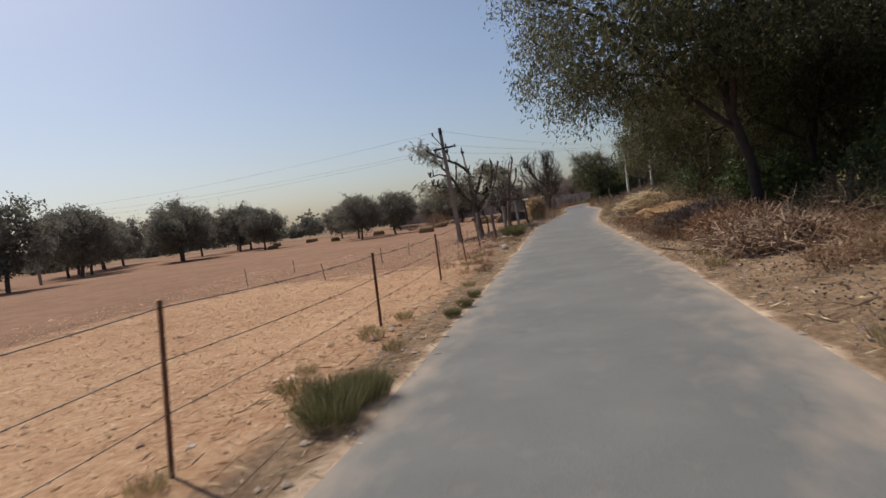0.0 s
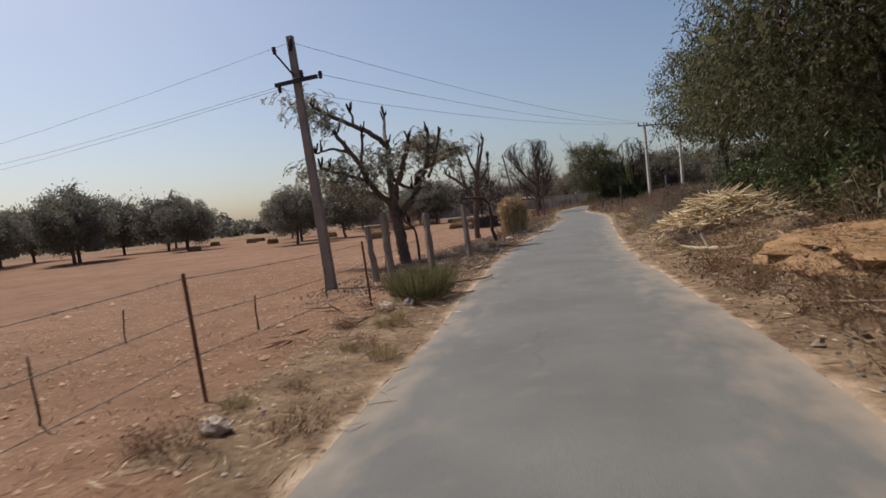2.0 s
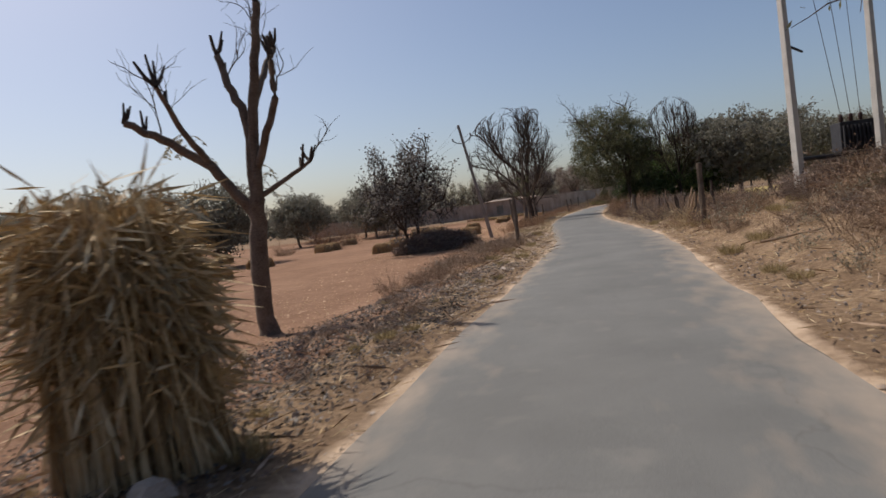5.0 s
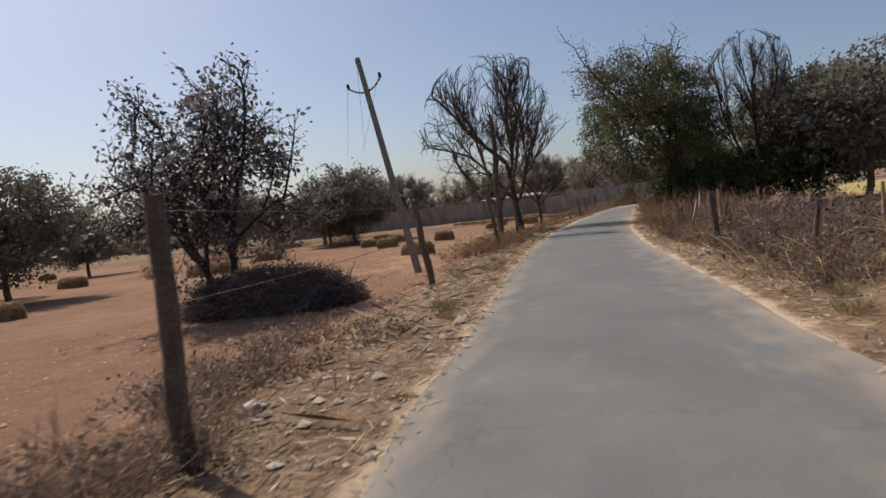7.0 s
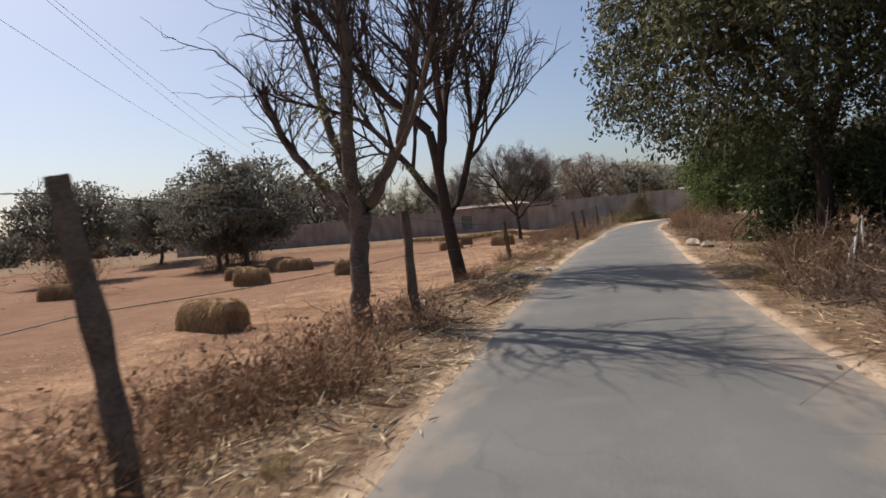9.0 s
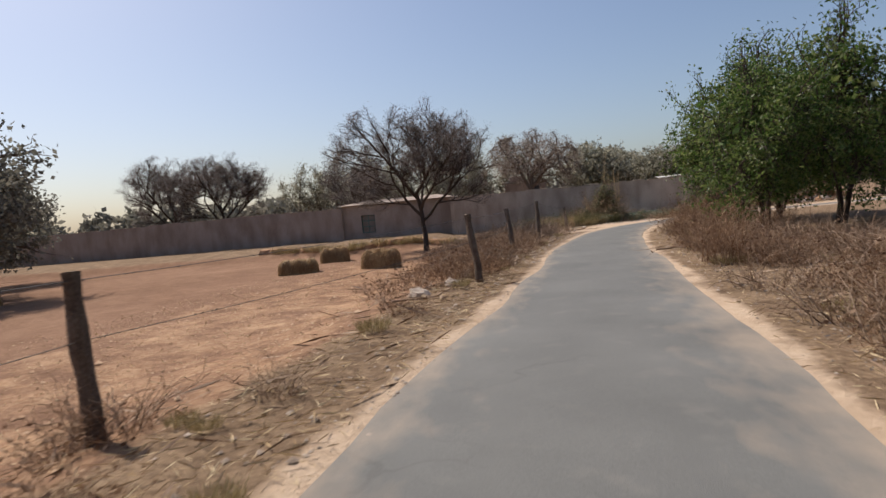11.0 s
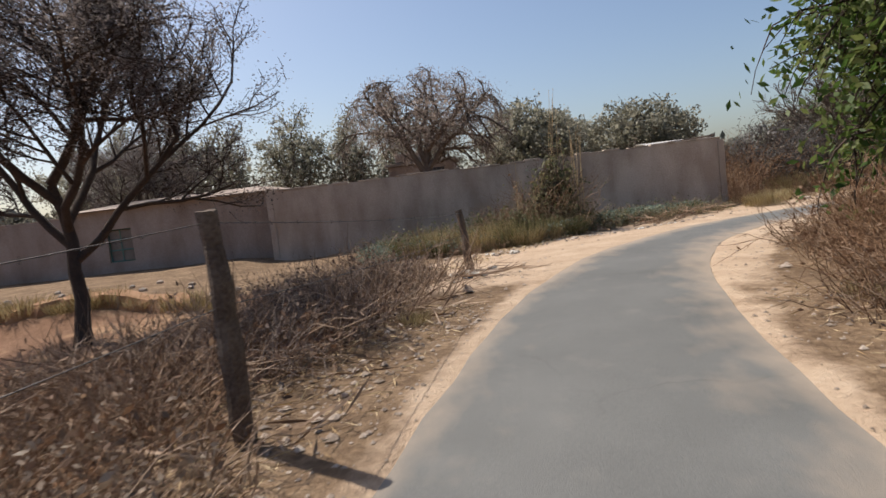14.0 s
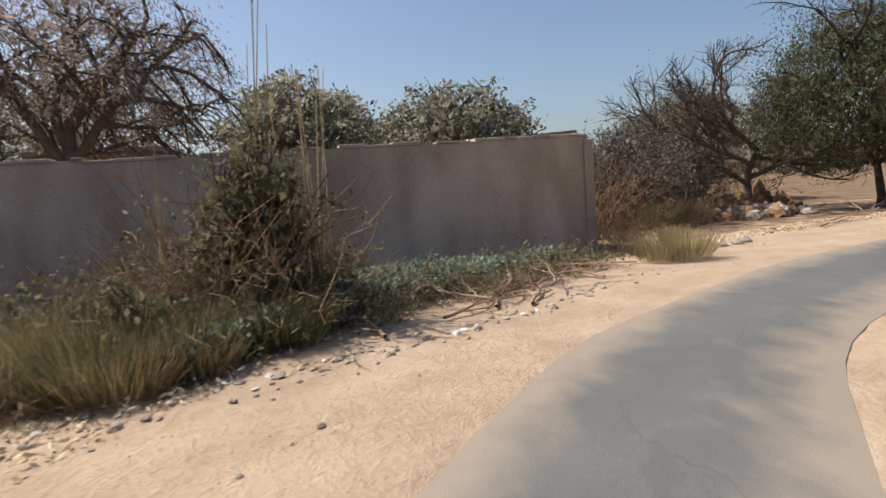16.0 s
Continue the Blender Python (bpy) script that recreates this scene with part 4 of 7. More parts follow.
# right of the lane
tree_at(roadside[0], 5.6, 20.4, 0, 1.12)
tree_at(roadside[1], 6.7, 33.6, 60, 0.93)
tree_at(upright, 9.1, 57.0, 120, 1.05)
leafy = make_tree("shade_tree", np.random.default_rng(104), 8.5, 2.2, 0.17, DENSE, "full green tree leaning over the lane, drooping at the rim", BARK_DARK, LEAF_OLIVE, per=7, spread=0.25, size=0.12, droop=0.9, narrow=0.36,
                  crown_r=3.5, shift=(-0.95, 0), fill=(290, 150, 0.2, 0.5, 5))
tree_at(leafy, 4.05, 97.4, 0, 1.02)
for x, y, tn, s in ((9.5, 8, 40, 1.0), (11.0, 27, 80, 1.0), (12.5, 44, 150, 0.9), (23.2, 147.2, 50, 0.85)):
    tree_at(roadside[1], x, y, tn, s)
for x, y, tn, s in ((9.0, 25, 10, 0.95), (13.5, 16, 220, 1.1), (13, 52, 300, 0.95), (9.7, 99.5, 20, 0.7), (25, 143.5, 10, 0.9), (16, 36, 70, 1.1)):
    tree_at(upright, x, y, tn, s)
tree_at(airy, 8.0, 98.0, 30, 1.0)
for x, y, tn, s in ((8.4, 126.7, 0, 1.08), (7.2, 121.0, 100, 0.85), (9.8, 129.0, 200, 1.1), (9.6, 122.5, 260, 1.05)):
    tree_at(bushy, x, y, tn, s)
for x, y, k, tn, s in ((12.0, 97, 0, 0, 1.15), (15.5, 101, 1, 0, 1.1), (20, 108, 2, 0, 1.2), (30, 120, 0, 40, 1.2), (38, 100, 1, 40, 1.3), (40, 80, 2, 0, 1.2), (30, 60, 0, 90, 1.3), (34, 45, 1, 0, 1.2), (27, 76, 1, 200, 1.0),
                       (14.5, 62, 1, 15, 0.95), (12.8, 69.5, 2, 5, 0.75), (20, 30, 0, 0, 1.4), (20, 48, 2, 0, 1.3), (18, 12, 1, 0, 1.3)):
    tree_at(round_tree[k], x, y, tn, s, "round dark acacia tree beyond the yellow field")
thicket = make_tree("thicket_shrub", np.random.default_rng(210), 3.3, 0.5, 0.05, ROUND, "dense dark shrub in the shade of the roadside trees", BARK_DARK, LEAF, per=3, spread=0.2, size=0.15,
                    droop=0.4, narrow=0.45, stems=2, crown_r=2.0, fill=(75, 75, 0.0, 0.2))
for k, (x, y, s) in enumerate(((8.2, 3, 0.9), (10.4, 6, 1.2), (8.8, 12, 1.0), (11.5, 13, 1.3), (9.0, 17.5, 0.9), (11.6, 20.5, 1.2), (9.4, 30, 1.0), (8.3, 36.5, 0.8), (10.2, 40, 1.2), (9.2, 44, 1.0), (10.8, 48, 1.2), (10.0, 53, 1.1), (13.5, 23, 1.3), (14.5, 31, 1.4),
                                 (12.0, 34, 1.2), (12.2, 57, 1.1), (4.6, 99.2, 0.85), (6.4, 99.0, 1.0), (8.3, 99.8, 1.1), (6.0, 97.0, 0.75), (10.2, 98.0, 1.0), (7.2, 23.5, 0.7), (7.6, 27.6, 0.75), (15, 9, 1.4), (14, 3, 1.3))):
    tree_at(thicket, x, y, 57 * k, s, "", "shrubs under the roadside trees")
# left of the lane


def sprays(gen, tufts):
    """Hanging feathery leaves: a drooping stalk each, with leaflets in pairs."""
    stalks, cs, ws, ls = [], [], [], []
    for x, y, z, spread, n in tufts:
        for _ in range(n):
            p = np.array([x, y, z]) + gen.normal(size=3) * np.array([spread, spread, spread * 0.6])
            a, ln = gen.uniform(0, 6.28), gen.uniform(0.28, 0.6)
            d = np.array([math.cos(a), math.sin(a), 0.25])
            q = [p]
            for _ in range(4):
                d = unit(d + np.array([0, 0, -0.42]))
                q.append(q[-1] + d * ln / 4)
            q = np.array(q)
            stalks.append((q, np.array([0.005, 0.004, 0.004, 0.003, 0.002])))
            f = np.repeat(np.linspace(0.4, 3.95, 11), 2)
            i = f.astype(int)
            along = unit(q[-1] - q[0])
            side = unit(np.cross(along, np.array([0, 0, 1.0]) + gen.normal(size=3) * 0.2))
            cs.append(q[i] + (q[i + 1] - q[i]) * (f - i)[:, None])
            ws.append(side[None] * np.tile([1, -1], 11)[:, None] + along * 0.5 + gen.normal(size=(22, 3)) * 0.25 - np.array([0, 0, 0.3]))
            ls.append(np.full(22, ln * 0.22))
    c, w, l = np.concatenate(cs), np.concatenate(ws), np.concatenate(ls)
    return stalks, blades(c, w, l, l * 0.34, gen)


def limbed_tree(name, label, gen, limbs, fingers, tufts, leaf, twigs=0, finger_len=0.26):
    """A lopped tree from its main limbs (start radius, then x and z of each bend), with cut stubs, whips and leaf tufts."""
    root = thing(name, 0, 0, 0, label, "tree")
    lines = []
    for r, *xz in limbs:
        dy = np.linspace(0, gen.normal() * 0.7, len(xz)) * np.array([q[1] > 1.3 for q in xz])
        dy = np.array([q[2] if len(q) > 2 else d for q, d in zip(xz, dy)])
        p = np.array([q[:2] for q in xz], float)
        if lines and p[0, 1] > 0.5 and len(xz[0]) < 3:
            known = np.concatenate([s for s, _ in lines])
            dy = dy + known[np.argmin((known[:, 0] - p[0, 0]) ** 2 + (known[:, 2] - p[0, 1]) ** 2), 1]
        p = np.stack([p[:, 0], dy, p[:, 1]], 1)
        t = np.linspace(0, len(p) - 1, 4 * len(p))
        s = np.stack([np.interp(t, np.arange(len(p)), p[:, k]) for k in range(3)], 1)
        s[1:-1] = (s[:-2] + s[1:-1] * 2 + s[2:]) / 4 + gen.normal(size=(len(s) - 2, 3)) * r * 0.12
        rad = r * np.linspace(1, 0.6 if lines else 0.92, len(s)) * gen.uniform(0.96, 1.05, len(s))
        if s[0, 2] < 0.1:
            rad[:2] *= (1.5, 1.15)
        lines.append((s, rad))
    part("trunk", mesh("trunk", *tubes(lines, 9), BARK), root, smooth=True)
    small = []
    for (s, rad) in lines[1:]:
        for f in fingers:
            q = s[min(int(f * len(s)), len(s) - 1)]
            for _ in range(4 if f >= 1 else 2):
                d = unit(np.array([gen.normal() * 0.45, gen.normal() * 0.45, 1.0]))
                ln = finger_len * gen.uniform(0.5, 1.3)
                small.append((np.array([q, q + d * ln * 0.5, q + (d + np.array([0, 0, 0.3])) * ln]), np.array([0.045, 0.036, 0.022])))
        for _ in range(twigs):
            q = s[gen.integers(len(s) // 2, len(s))]
            out = []
            grow(gen, q, np.array([gen.normal() * 0.6, gen.normal() * 0.6, 0.9]), gen.uniform(0.7, 1.5), 0.02, 0, [(4, 0.2, 34, 0.6, 0.14, 0.05), (3, 0.2, 32, 0.6, 0.18, 0.05), (0, 0, 0, 0, 0.2, 0.04)], out)
            small += [(p, np.maximum(rr, 0.004)) for _, p, rr in out]
    if tufts:
        stalks, (v, f) = sprays(gen, tufts)
        small += stalks
        tagged(part("foliage", mesh("foliage", v, f, leaf), root, "feathery hanging leaflets"), kind="stuff")
    tagged(part("branchwork", mesh("branchwork", *tubes([(np.array(p), r) for p, r in small if len(p) == 3], 4), BARK_DARK), root), kind="stuff")
    rest = [(p, r) for p, r in small if len(p) != 3]
    if rest:
        tagged(part("twigwork", mesh("twigwork", *tubes(rest, 3), BARK_DARK), root), kind="stuff")
    return root


stubby = limbed_tree("lopped_tree", "lopped roadside tree with stubby cut limbs and feathery leaf tufts", np.random.default_rng(195),
                     [(0.2, (0.0, -0.2, 0), (-0.03, 0.4, 0), (-0.15, 1.25, 0), (-0.22, 1.95, 0)), (0.14, (-0.22, 1.8), (-0.35, 2.66), (-0.4, 3.32), (-0.44, 4.1)), (0.1, (-0.44, 4.05), (-0.7, 4.34), (-1.07, 4.65), (-1.58, 4.92), (-2.1, 5.2), (-2.7, 5.6)),
                      (0.075, (-0.48, 4.15), (-0.77, 4.75), (-0.95, 5.4)), (0.05, (-1.47, 4.89), (-1.5, 5.16), (-1.65, 5.45)), (0.13, (-0.2, 1.9), (0.01, 2.73), (0.42, 3.49), (0.63, 4.05)), (0.14, (-0.1, 1.55, 0.0), (0.43, 2.22, 0.1), (0.65, 2.56, 0.2)),
                      (0.1, (0.65, 2.5, 0.2), (0.35, 2.85, 1.2), (0.15, 3.1, 2.0), (0.7, 3.4, 2.3), (1.4, 3.68, 2.45)), (0.085, (0.67, 2.55, 0.2), (0.98, 3.2, 0.2), (1.06, 3.8, 0.25), (1.12, 4.3, 0.3)), (0.06, (0.98, 2.82, 0.3), (1.22, 3.34, 0.4), (1.35, 3.87, 0.4), (1.43, 4.1, 0.4)),
                      (0.075, (-0.33, 2.95), (0.07, 2.62), (0.56, 2.48)), (0.11, (-0.26, 2.0), (-0.74, 2.45), (-1.03, 2.96), (-1.2, 3.51), (-1.5, 3.97), (-1.85, 4.5)), (0.06, (-1.03, 2.9), (-1.8, 3.2), (-2.6, 3.5)), (0.06, (-1.2, 3.4), (-1.05, 4.0), (-1.0, 4.5)),
                      (0.05, (-1.5, 3.9), (-2.1, 4.1), (-2.7, 4.0)), (0.05, (0.5, -0.2), (0.47, 0.6), (0.44, 1.1), (0.1, 1.6)), (0.045, (0.2, 3.1), (0.35, 3.0), (0.5, 2.7))], (0.8, 1.0),
                     [(0.6, 2.4, 4.3, 0.35, 95), (0.6, 2.3, 3.8, 0.3, 55), (1.2, 2.4, 4.05, 0.3, 65), (1.65, 2.4, 3.95, 0.22, 34), (0.2, 2.2, 4.2, 0.3, 50), (1.5, 2.4, 3.4, 0.16, 12), (1.3, 0.4, 3.6, 0.25, 30), (0.55, 0, 4.1, 0.2, 34), (-0.5, 0, 3.8, 0.35, 60),
                      (-0.65, 0, 3.3, 0.32, 50), (-1.64, 0, 3.1, 0.45, 90), (-1.9, 0.1, 3.75, 0.35, 45), (-1.7, 0, 2.75, 0.4, 60), (-2.6, 0, 3.2, 0.45, 85), (-3.2, 0, 3.5, 0.35, 50), (0.05, 0.1, 3.3, 0.25, 26), (1.0, 0.1, 2.7, 0.22, 20),
                      (-2.7, 0, 5.5, 0.4, 70), (-3.3, 0, 6.0, 0.35, 60), (-2.1, 0, 5.0, 0.35, 35), (-1.1, 0, 2.5, 0.35, 40)], LEAF_PALE)
tree_at(stubby, -6.3, 40.3, 0, 1.1)
pruned = limbed_tree("lopped_tree", "thin lopped tree with bare forked limbs beyond the straw bundle", np.random.default_rng(196),
                     [(0.19, (0.0, -0.2), (0.02, 1.4), (0.2, 2.8)), (0.12, (0.2, 2.7), (0.45, 4.5), (0.75, 5.4), (1.0, 6.4)), (0.11, (0.18, 2.6), (0.28, 4.3), (-0.05, 5.1), (-0.2, 5.7)), (0.09, (0.28, 4.3), (0.4, 5.3), (0.47, 6.0)),
                      (0.11, (0.1, 2.5), (-0.4, 3.5), (-1.1, 4.1), (-1.5, 4.4)), (0.07, (-0.4, 3.5), (-0.5, 4.2), (-0.35, 4.8)), (0.085, (0.35, 3.4), (1.1, 4.5), (1.3, 5.3)), (0.06, (0.25, 2.8), (0.8, 3.1), (1.3, 3.4))], (0.75, 1.0),
                     [(-1.3, 0, 4.2, 0.2, 10), (0.2, 0, 3.2, 0.25, 8)], LEAF_PALE, 1, 0.34)
tree_at(pruned, -6.2, 57.5, 0, 0.97)
tree_at(sparse, -9.1, 79.4, 0, 0.94)
tree_at(bare[0], -3.75, 99.5, 0, 1.04)
bare_limbs = limbed_tree("lopped_tree", "old lopped tree with thick bare limbs beside the lane", np.random.default_rng(197),
                         [(0.155, (0, -0.2), (0.0, 0.8), (0.0, 1.7)), (0.1, (-0.02, 1.45), (-0.35, 1.95), (-0.85, 2.45), (-1.6, 3.2), (-2.1, 4.2)), (0.13, (0, 1.6), (-0.02, 2.4), (0.0, 3.2), (0.15, 4.4), (0.1, 5.6)),
                          (0.08, (-0.04, 2.3), (-0.35, 3.1), (-0.6, 4.0), (-0.9, 5.2)), (0.11, (0.03, 1.55), (0.3, 2.2), (0.75, 2.8), (1.0, 3.6), (1.2, 4.6)), (0.05, (0.7, 2.7), (1.2, 3.2), (1.7, 4.1))], (0.7, 1.0),
                         [(-0.3, 0, 2.6, 0.25, 12), (0.4, 0.1, 2.5, 0.2, 8), (0.1, 0, 3.6, 0.4, 16)], LEAF_OLIVE, 14, 0.18)
tree_at(bare_limbs, -3.92, 92.5, 0, 1.0)
tree_at(thorn, -5.75, 130.3, 0, 1.08)
for x, y, tn, s in ((-25, 145.5, 40, 1.1), (-30.5, 147, 160, 1.15), (-14, 147, 90, 0.9)):
    tree_at(thorn, x, y, tn, s)
spreading = make_tree("bare_tree", np.random.default_rng(176), 6.0, 2.0, 0.17, [(6, 0.45, 62, 1.0, 0.1, 0.0), (5, 0.25, 44, 0.66, 0.14, 0.03), *UMBRELLA[2:]], "spreading leafless tree beside the rubble heap", BARK, None, crown_r=5.3, twig_min=0.008, trim=True)
tree_at(spreading, 20.1, 150.0, 0, 1.0)
dome_shrub = make_tree("dome_shrub", np.random.default_rng(177), 3.6, 0.4, 0.06, ROUND, "rounded olive-brown shrub beyond the wall's corner", BARK, LEAF_DUSTY, per=6, spread=0.2, size=0.11, droop=0.6, narrow=0.45, stems=3, crown_r=2.2, fill=(90, 70, 0.05, 0.4))
tree_at(dome_shrub, 14.8, 149.0, 0, 1.0)
tree_at(dome_shrub, 17.2, 150.6, 70, 0.9)
tree_at(weeping, -0.6, 146.2, 0, 1.0)
pale_round = [make_tree("yard_tree", np.random.default_rng(146 + k), 6.0, 1.4, 0.16, ROUND, "rounded tree with pale sunlit-toned leaves rising behind the boundary wall", BARK, LEAF_PALE, per=6, spread=0.2, size=0.2, droop=0.2, narrow=0.5,
                        crown_r=3.0, fill=(150, 60, 0.3, 0.0, 5)) for k in range(2)]
for x, y, k, tn, s in ((4.5, 156, 0, 0, 1.1), (10.25, 152.5, 1, 0, 0.93), (19, 154, 2, 40, 0.7), (24, 158, 0, 0, 0.95), (8, 170, 2, 0, 1.2), (15, 168, 1, 0, 0.9)):
    tree_at(pale_round[k % 2], x, y, tn, s)
slender = make_tree("slender_tree", np.random.default_rng(201), 6.5, 2.0, 0.1, ROUND, "slender leafy tree in a row behind the wall", BARK, LEAF_PALE, per=14, spread=0.22, size=0.16, droop=0.4, narrow=0.5, crown_r=1.9, fill=(30, 30, 0.3))
for k in range(13):
    tree_at(slender, -22 + 1.75 * k + g.normal() * 0.4, 153 + g.normal() * 1.2, g.uniform(0, 360), g.uniform(0.95, 1.15), "slender leafy tree in a row behind the wall", "row of trees behind the wall")
for x, y, k, s in ((-58, 79, 0, 1.45), (-63, 103, 1, 1.5), (-66, 112, 2, 1.5), (-27, 88, 0, 1.0), (-46, 40, 1, 1.2), (-52, 38, 2, 1.3), (-60, 62, 0, 1.4), (-66, 70, 1, 1.4), (-51, 91, 2, 1.2), (-72, 104, 1, 1.6),
                   (-29.5, 79.5, 0, 0.95), (-34, 90, 1, 1.2), (-45, 110, 2, 1.0), (-35, 117.6, 0, 1.2), (-22.5, 119, 1, 1.25), (-26, 121, 2, 1.1), (-70, 70, 2, 1.35), (-80, 88, 0, 1.4), (-74, 120, 1, 1.3),
                   (-92, 106, 1, 1.7), (-40, 132, 0, 1.1), (-30, 128, 2, 1.05), (-78, 80, 0, 1.6), (-62, 84, 2, 1.45), (-88, 96, 1, 1.7), (-64, 50, 0, 1.5), (-70, 44, 2, 1.5)):
    tree_at(round_tree[k], x, y, g.uniform(0, 360), s * g.uniform(0.92, 1.15), "", "trees across the field")


def far_wood():
    """A distant belt of trees round the fields: many overlapping leafy clumps on one sheet of stems."""
    gg = np.random.default_rng(77)
    cs = []
    for a in np.arange(0, 2 * np.pi, 0.012):
        r = gg.uniform(135, 230)
        x, y = r * math.sin(a), 75 + r * math.cos(a)
        if abs(road_offset(np.array([[x, y]]))[0]) < 9:
            continue
        z = height_at(x, y)
        h, w = gg.uniform(3.0, 8.5), gg.uniform(2.5, 5)
        n = 260
        p = gg.normal(size=(n, 3))
        p /= np.linalg.norm(p, axis=1)[:, None]
        p *= gg.uniform(0.55, 1.0, n)[:, None]
        cs.append(np.array([x, y, z + h * 0.52]) + p * np.array([w, w, h * 0.5]))
    c = np.concatenate(cs)
    ln = gg.uniform(0.9, 1.9, len(c))
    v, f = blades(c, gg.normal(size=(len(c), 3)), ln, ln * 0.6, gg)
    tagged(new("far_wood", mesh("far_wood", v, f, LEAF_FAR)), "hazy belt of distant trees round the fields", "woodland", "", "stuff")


far_wood()

# ---- field stacks ----


STRAW_FIELD = material("millet_straw", [(0.26, 0.17, 0.092), (0.42, 0.29, 0.165), (0.58, 0.44, 0.27)], 2, 0.85, 0.0, 20, translucent=0.35, per_island=0.5)


def make_sheaf(gen, half, wide, tall):
    """A loaf-shaped stack of cut millet: bundles side by side, their stalks hanging down both flanks and over the ends."""
    root = thing("fodder_stack", 0, 0, 0, "low loaf-shaped stack of cut millet stalks drying in the field", "haystack", "stacks of cut stalks")

    def skin(u, a, grow_by=1.0):
        end = np.sqrt(np.maximum(0.0, 1 - np.abs(u) ** 5))
        k = (0.75 + 0.25 * end) * (1 + 0.05 * np.sin(u * 9 + 1) + 0.03 * np.sin(u * 23))
        y = np.sign(np.cos(a)) * np.abs(np.cos(a)) ** 0.75 * wide * (0.82 + 0.18 * end) * grow_by
        z = np.sin(a) ** 0.75 * tall * k * grow_by
        return np.stack([u * half * grow_by, y, z], -1)

    us, angles = np.linspace(-1, 1, 19), np.linspace(0, np.pi, 11)
    uu, aa = np.meshgrid(us, angles, indexing="ij")
    v = skin(uu, aa, 0.96).reshape(-1, 3) + gen.normal(size=(uu.size, 3)) * 0.008
    f = [[i * 11 + j, (i + 1) * 11 + j, (i + 1) * 11 + j + 1, i * 11 + j + 1] for i in range(18) for j in range(10)]
    f += [list(range(11)), list(range(18 * 11 + 10, 18 * 11 - 1, -1))]
    part("core", mesh("core", v, f, STRAW_FIELD), root)
    n = 3400
    u, a = gen.uniform(-1, 1, n), gen.uniform(0.12, np.pi - 0.12, n)
    c = skin(u, a)
    side = np.where(a < np.pi / 2, -0.3, 0.3)
    d = skin(u + gen.normal(size=n) * 0.03, np.clip(a + side, 0.0, np.pi)) - c + gen.normal(size=(n, 3)) * 0.02
    v1, _ = blades(c, d, gen.uniform(0.12, 0.34, n), 0.012, gen)
    m = 900
    a = gen.uniform(0.1, np.pi - 0.1, m)
    sgn = gen.choice([-1, 1], m)
    c = skin(sgn * 0.99, a, 1.0) * np.stack([np.ones(m), gen.uniform(0.2, 1, m), gen.uniform(0.35, 1, m)], 1)
    v2, _ = blades(c, np.stack([sgn * 0.25, gen.normal(size=m) * 0.25, -np.ones(m)], 1), gen.uniform(0.12, 0.3, m), 0.012, gen)
    v = np.concatenate([v1, v2])
    tagged(part("straw", mesh("stalks", v, np.arange(len(v)).reshape(-1, 4), STRAW_FIELD), root, "bleached dry stalks"), kind="stuff")
    return root


sheaves = [make_sheaf(np.random.default_rng(300 + k), *size) for k, size in enumerate(((0.85, 0.46, 0.68), (0.66, 0.46, 0.7)))]
for i, (x, y) in enumerate(((-20.6, 82.2), (-22, 95.2), (-12.5, 83.9), (-12.5, 87.0), (-22.2, 97.3), (-11.0, 109.0), (-17.8, 115.0), (-17.5, 110.2), (-9.0, 95.9), (-14.7, 106.8), (-16.2, 113.6),
                            (-6.2, 123.5), (-9.85, 123.9), (-10.0, 128.6), (-18.9, 74.6), 
                            (-58, 108), (-52, 112), (-49, 104), (-24, 106), (-20, 119), (-48, 88), (-38, 90), (-33, 97))):
    place(sheaves[i % 2], x, y, height_at(x, y), g.uniform(-25, 25), g.uniform(0.9, 1.1) * (0.95 if y > 120 else 1.0))


def stalk_stook():
    """Tall millet bundles propped together, tops splayed."""
    gen = np.random.default_rng(320)
    x, y = -3.15, 50.3
    root = thing("stalk_stook", x, y, height_at(x, y), "tall bundle of dry millet stalks propped upright by the lane", "haystack", size=1.18)
    n = 420
    a = gen.uniform(0, 2 * np.pi, n)
    r = np.sqrt(gen.uniform(0.25, 1, n))
    foot = np.stack([np.cos(a) * 0.58 * r + 0.05, np.sin(a) * 0.42 * r, np.zeros(n)], 1)
    head = np.stack([np.cos(a) * 0.38 * r + gen.normal(size=n) * 0.08, np.sin(a) * 0.3 * r + gen.normal(size=n) * 0.08, gen.uniform(1.3, 1.7, n)], 1)
    part("straw", mesh("stalks", *tubes([(np.array([p, (p + q) / 2 + gen.normal(size=3) * 0.03, q]), np.array([0.013, 0.012, 0.008])) for p, q in zip(foot, head)], 4), STRAW), root)
    m = 5200
    i = gen.integers(0, n, m)
    f = np.clip(gen.beta(3.5, 1.3, m), 0.0, 1)[:, None]
    c = foot[i] + (head[i] - foot[i]) * f + gen.normal(size=(m, 3)) * 0.05
    out = c * np.array([1.0, 1.0, 0]) * 1.2 + gen.normal(size=(m, 3)) * 0.5 + np.array([0, 0, -0.5])
    part("foliage", mesh("foliage", *blades(c, out, gen.uniform(0.15, 0.45, m), 0.022, gen), STRAW), root, "brown curled fodder leaves")


stalk_stook()


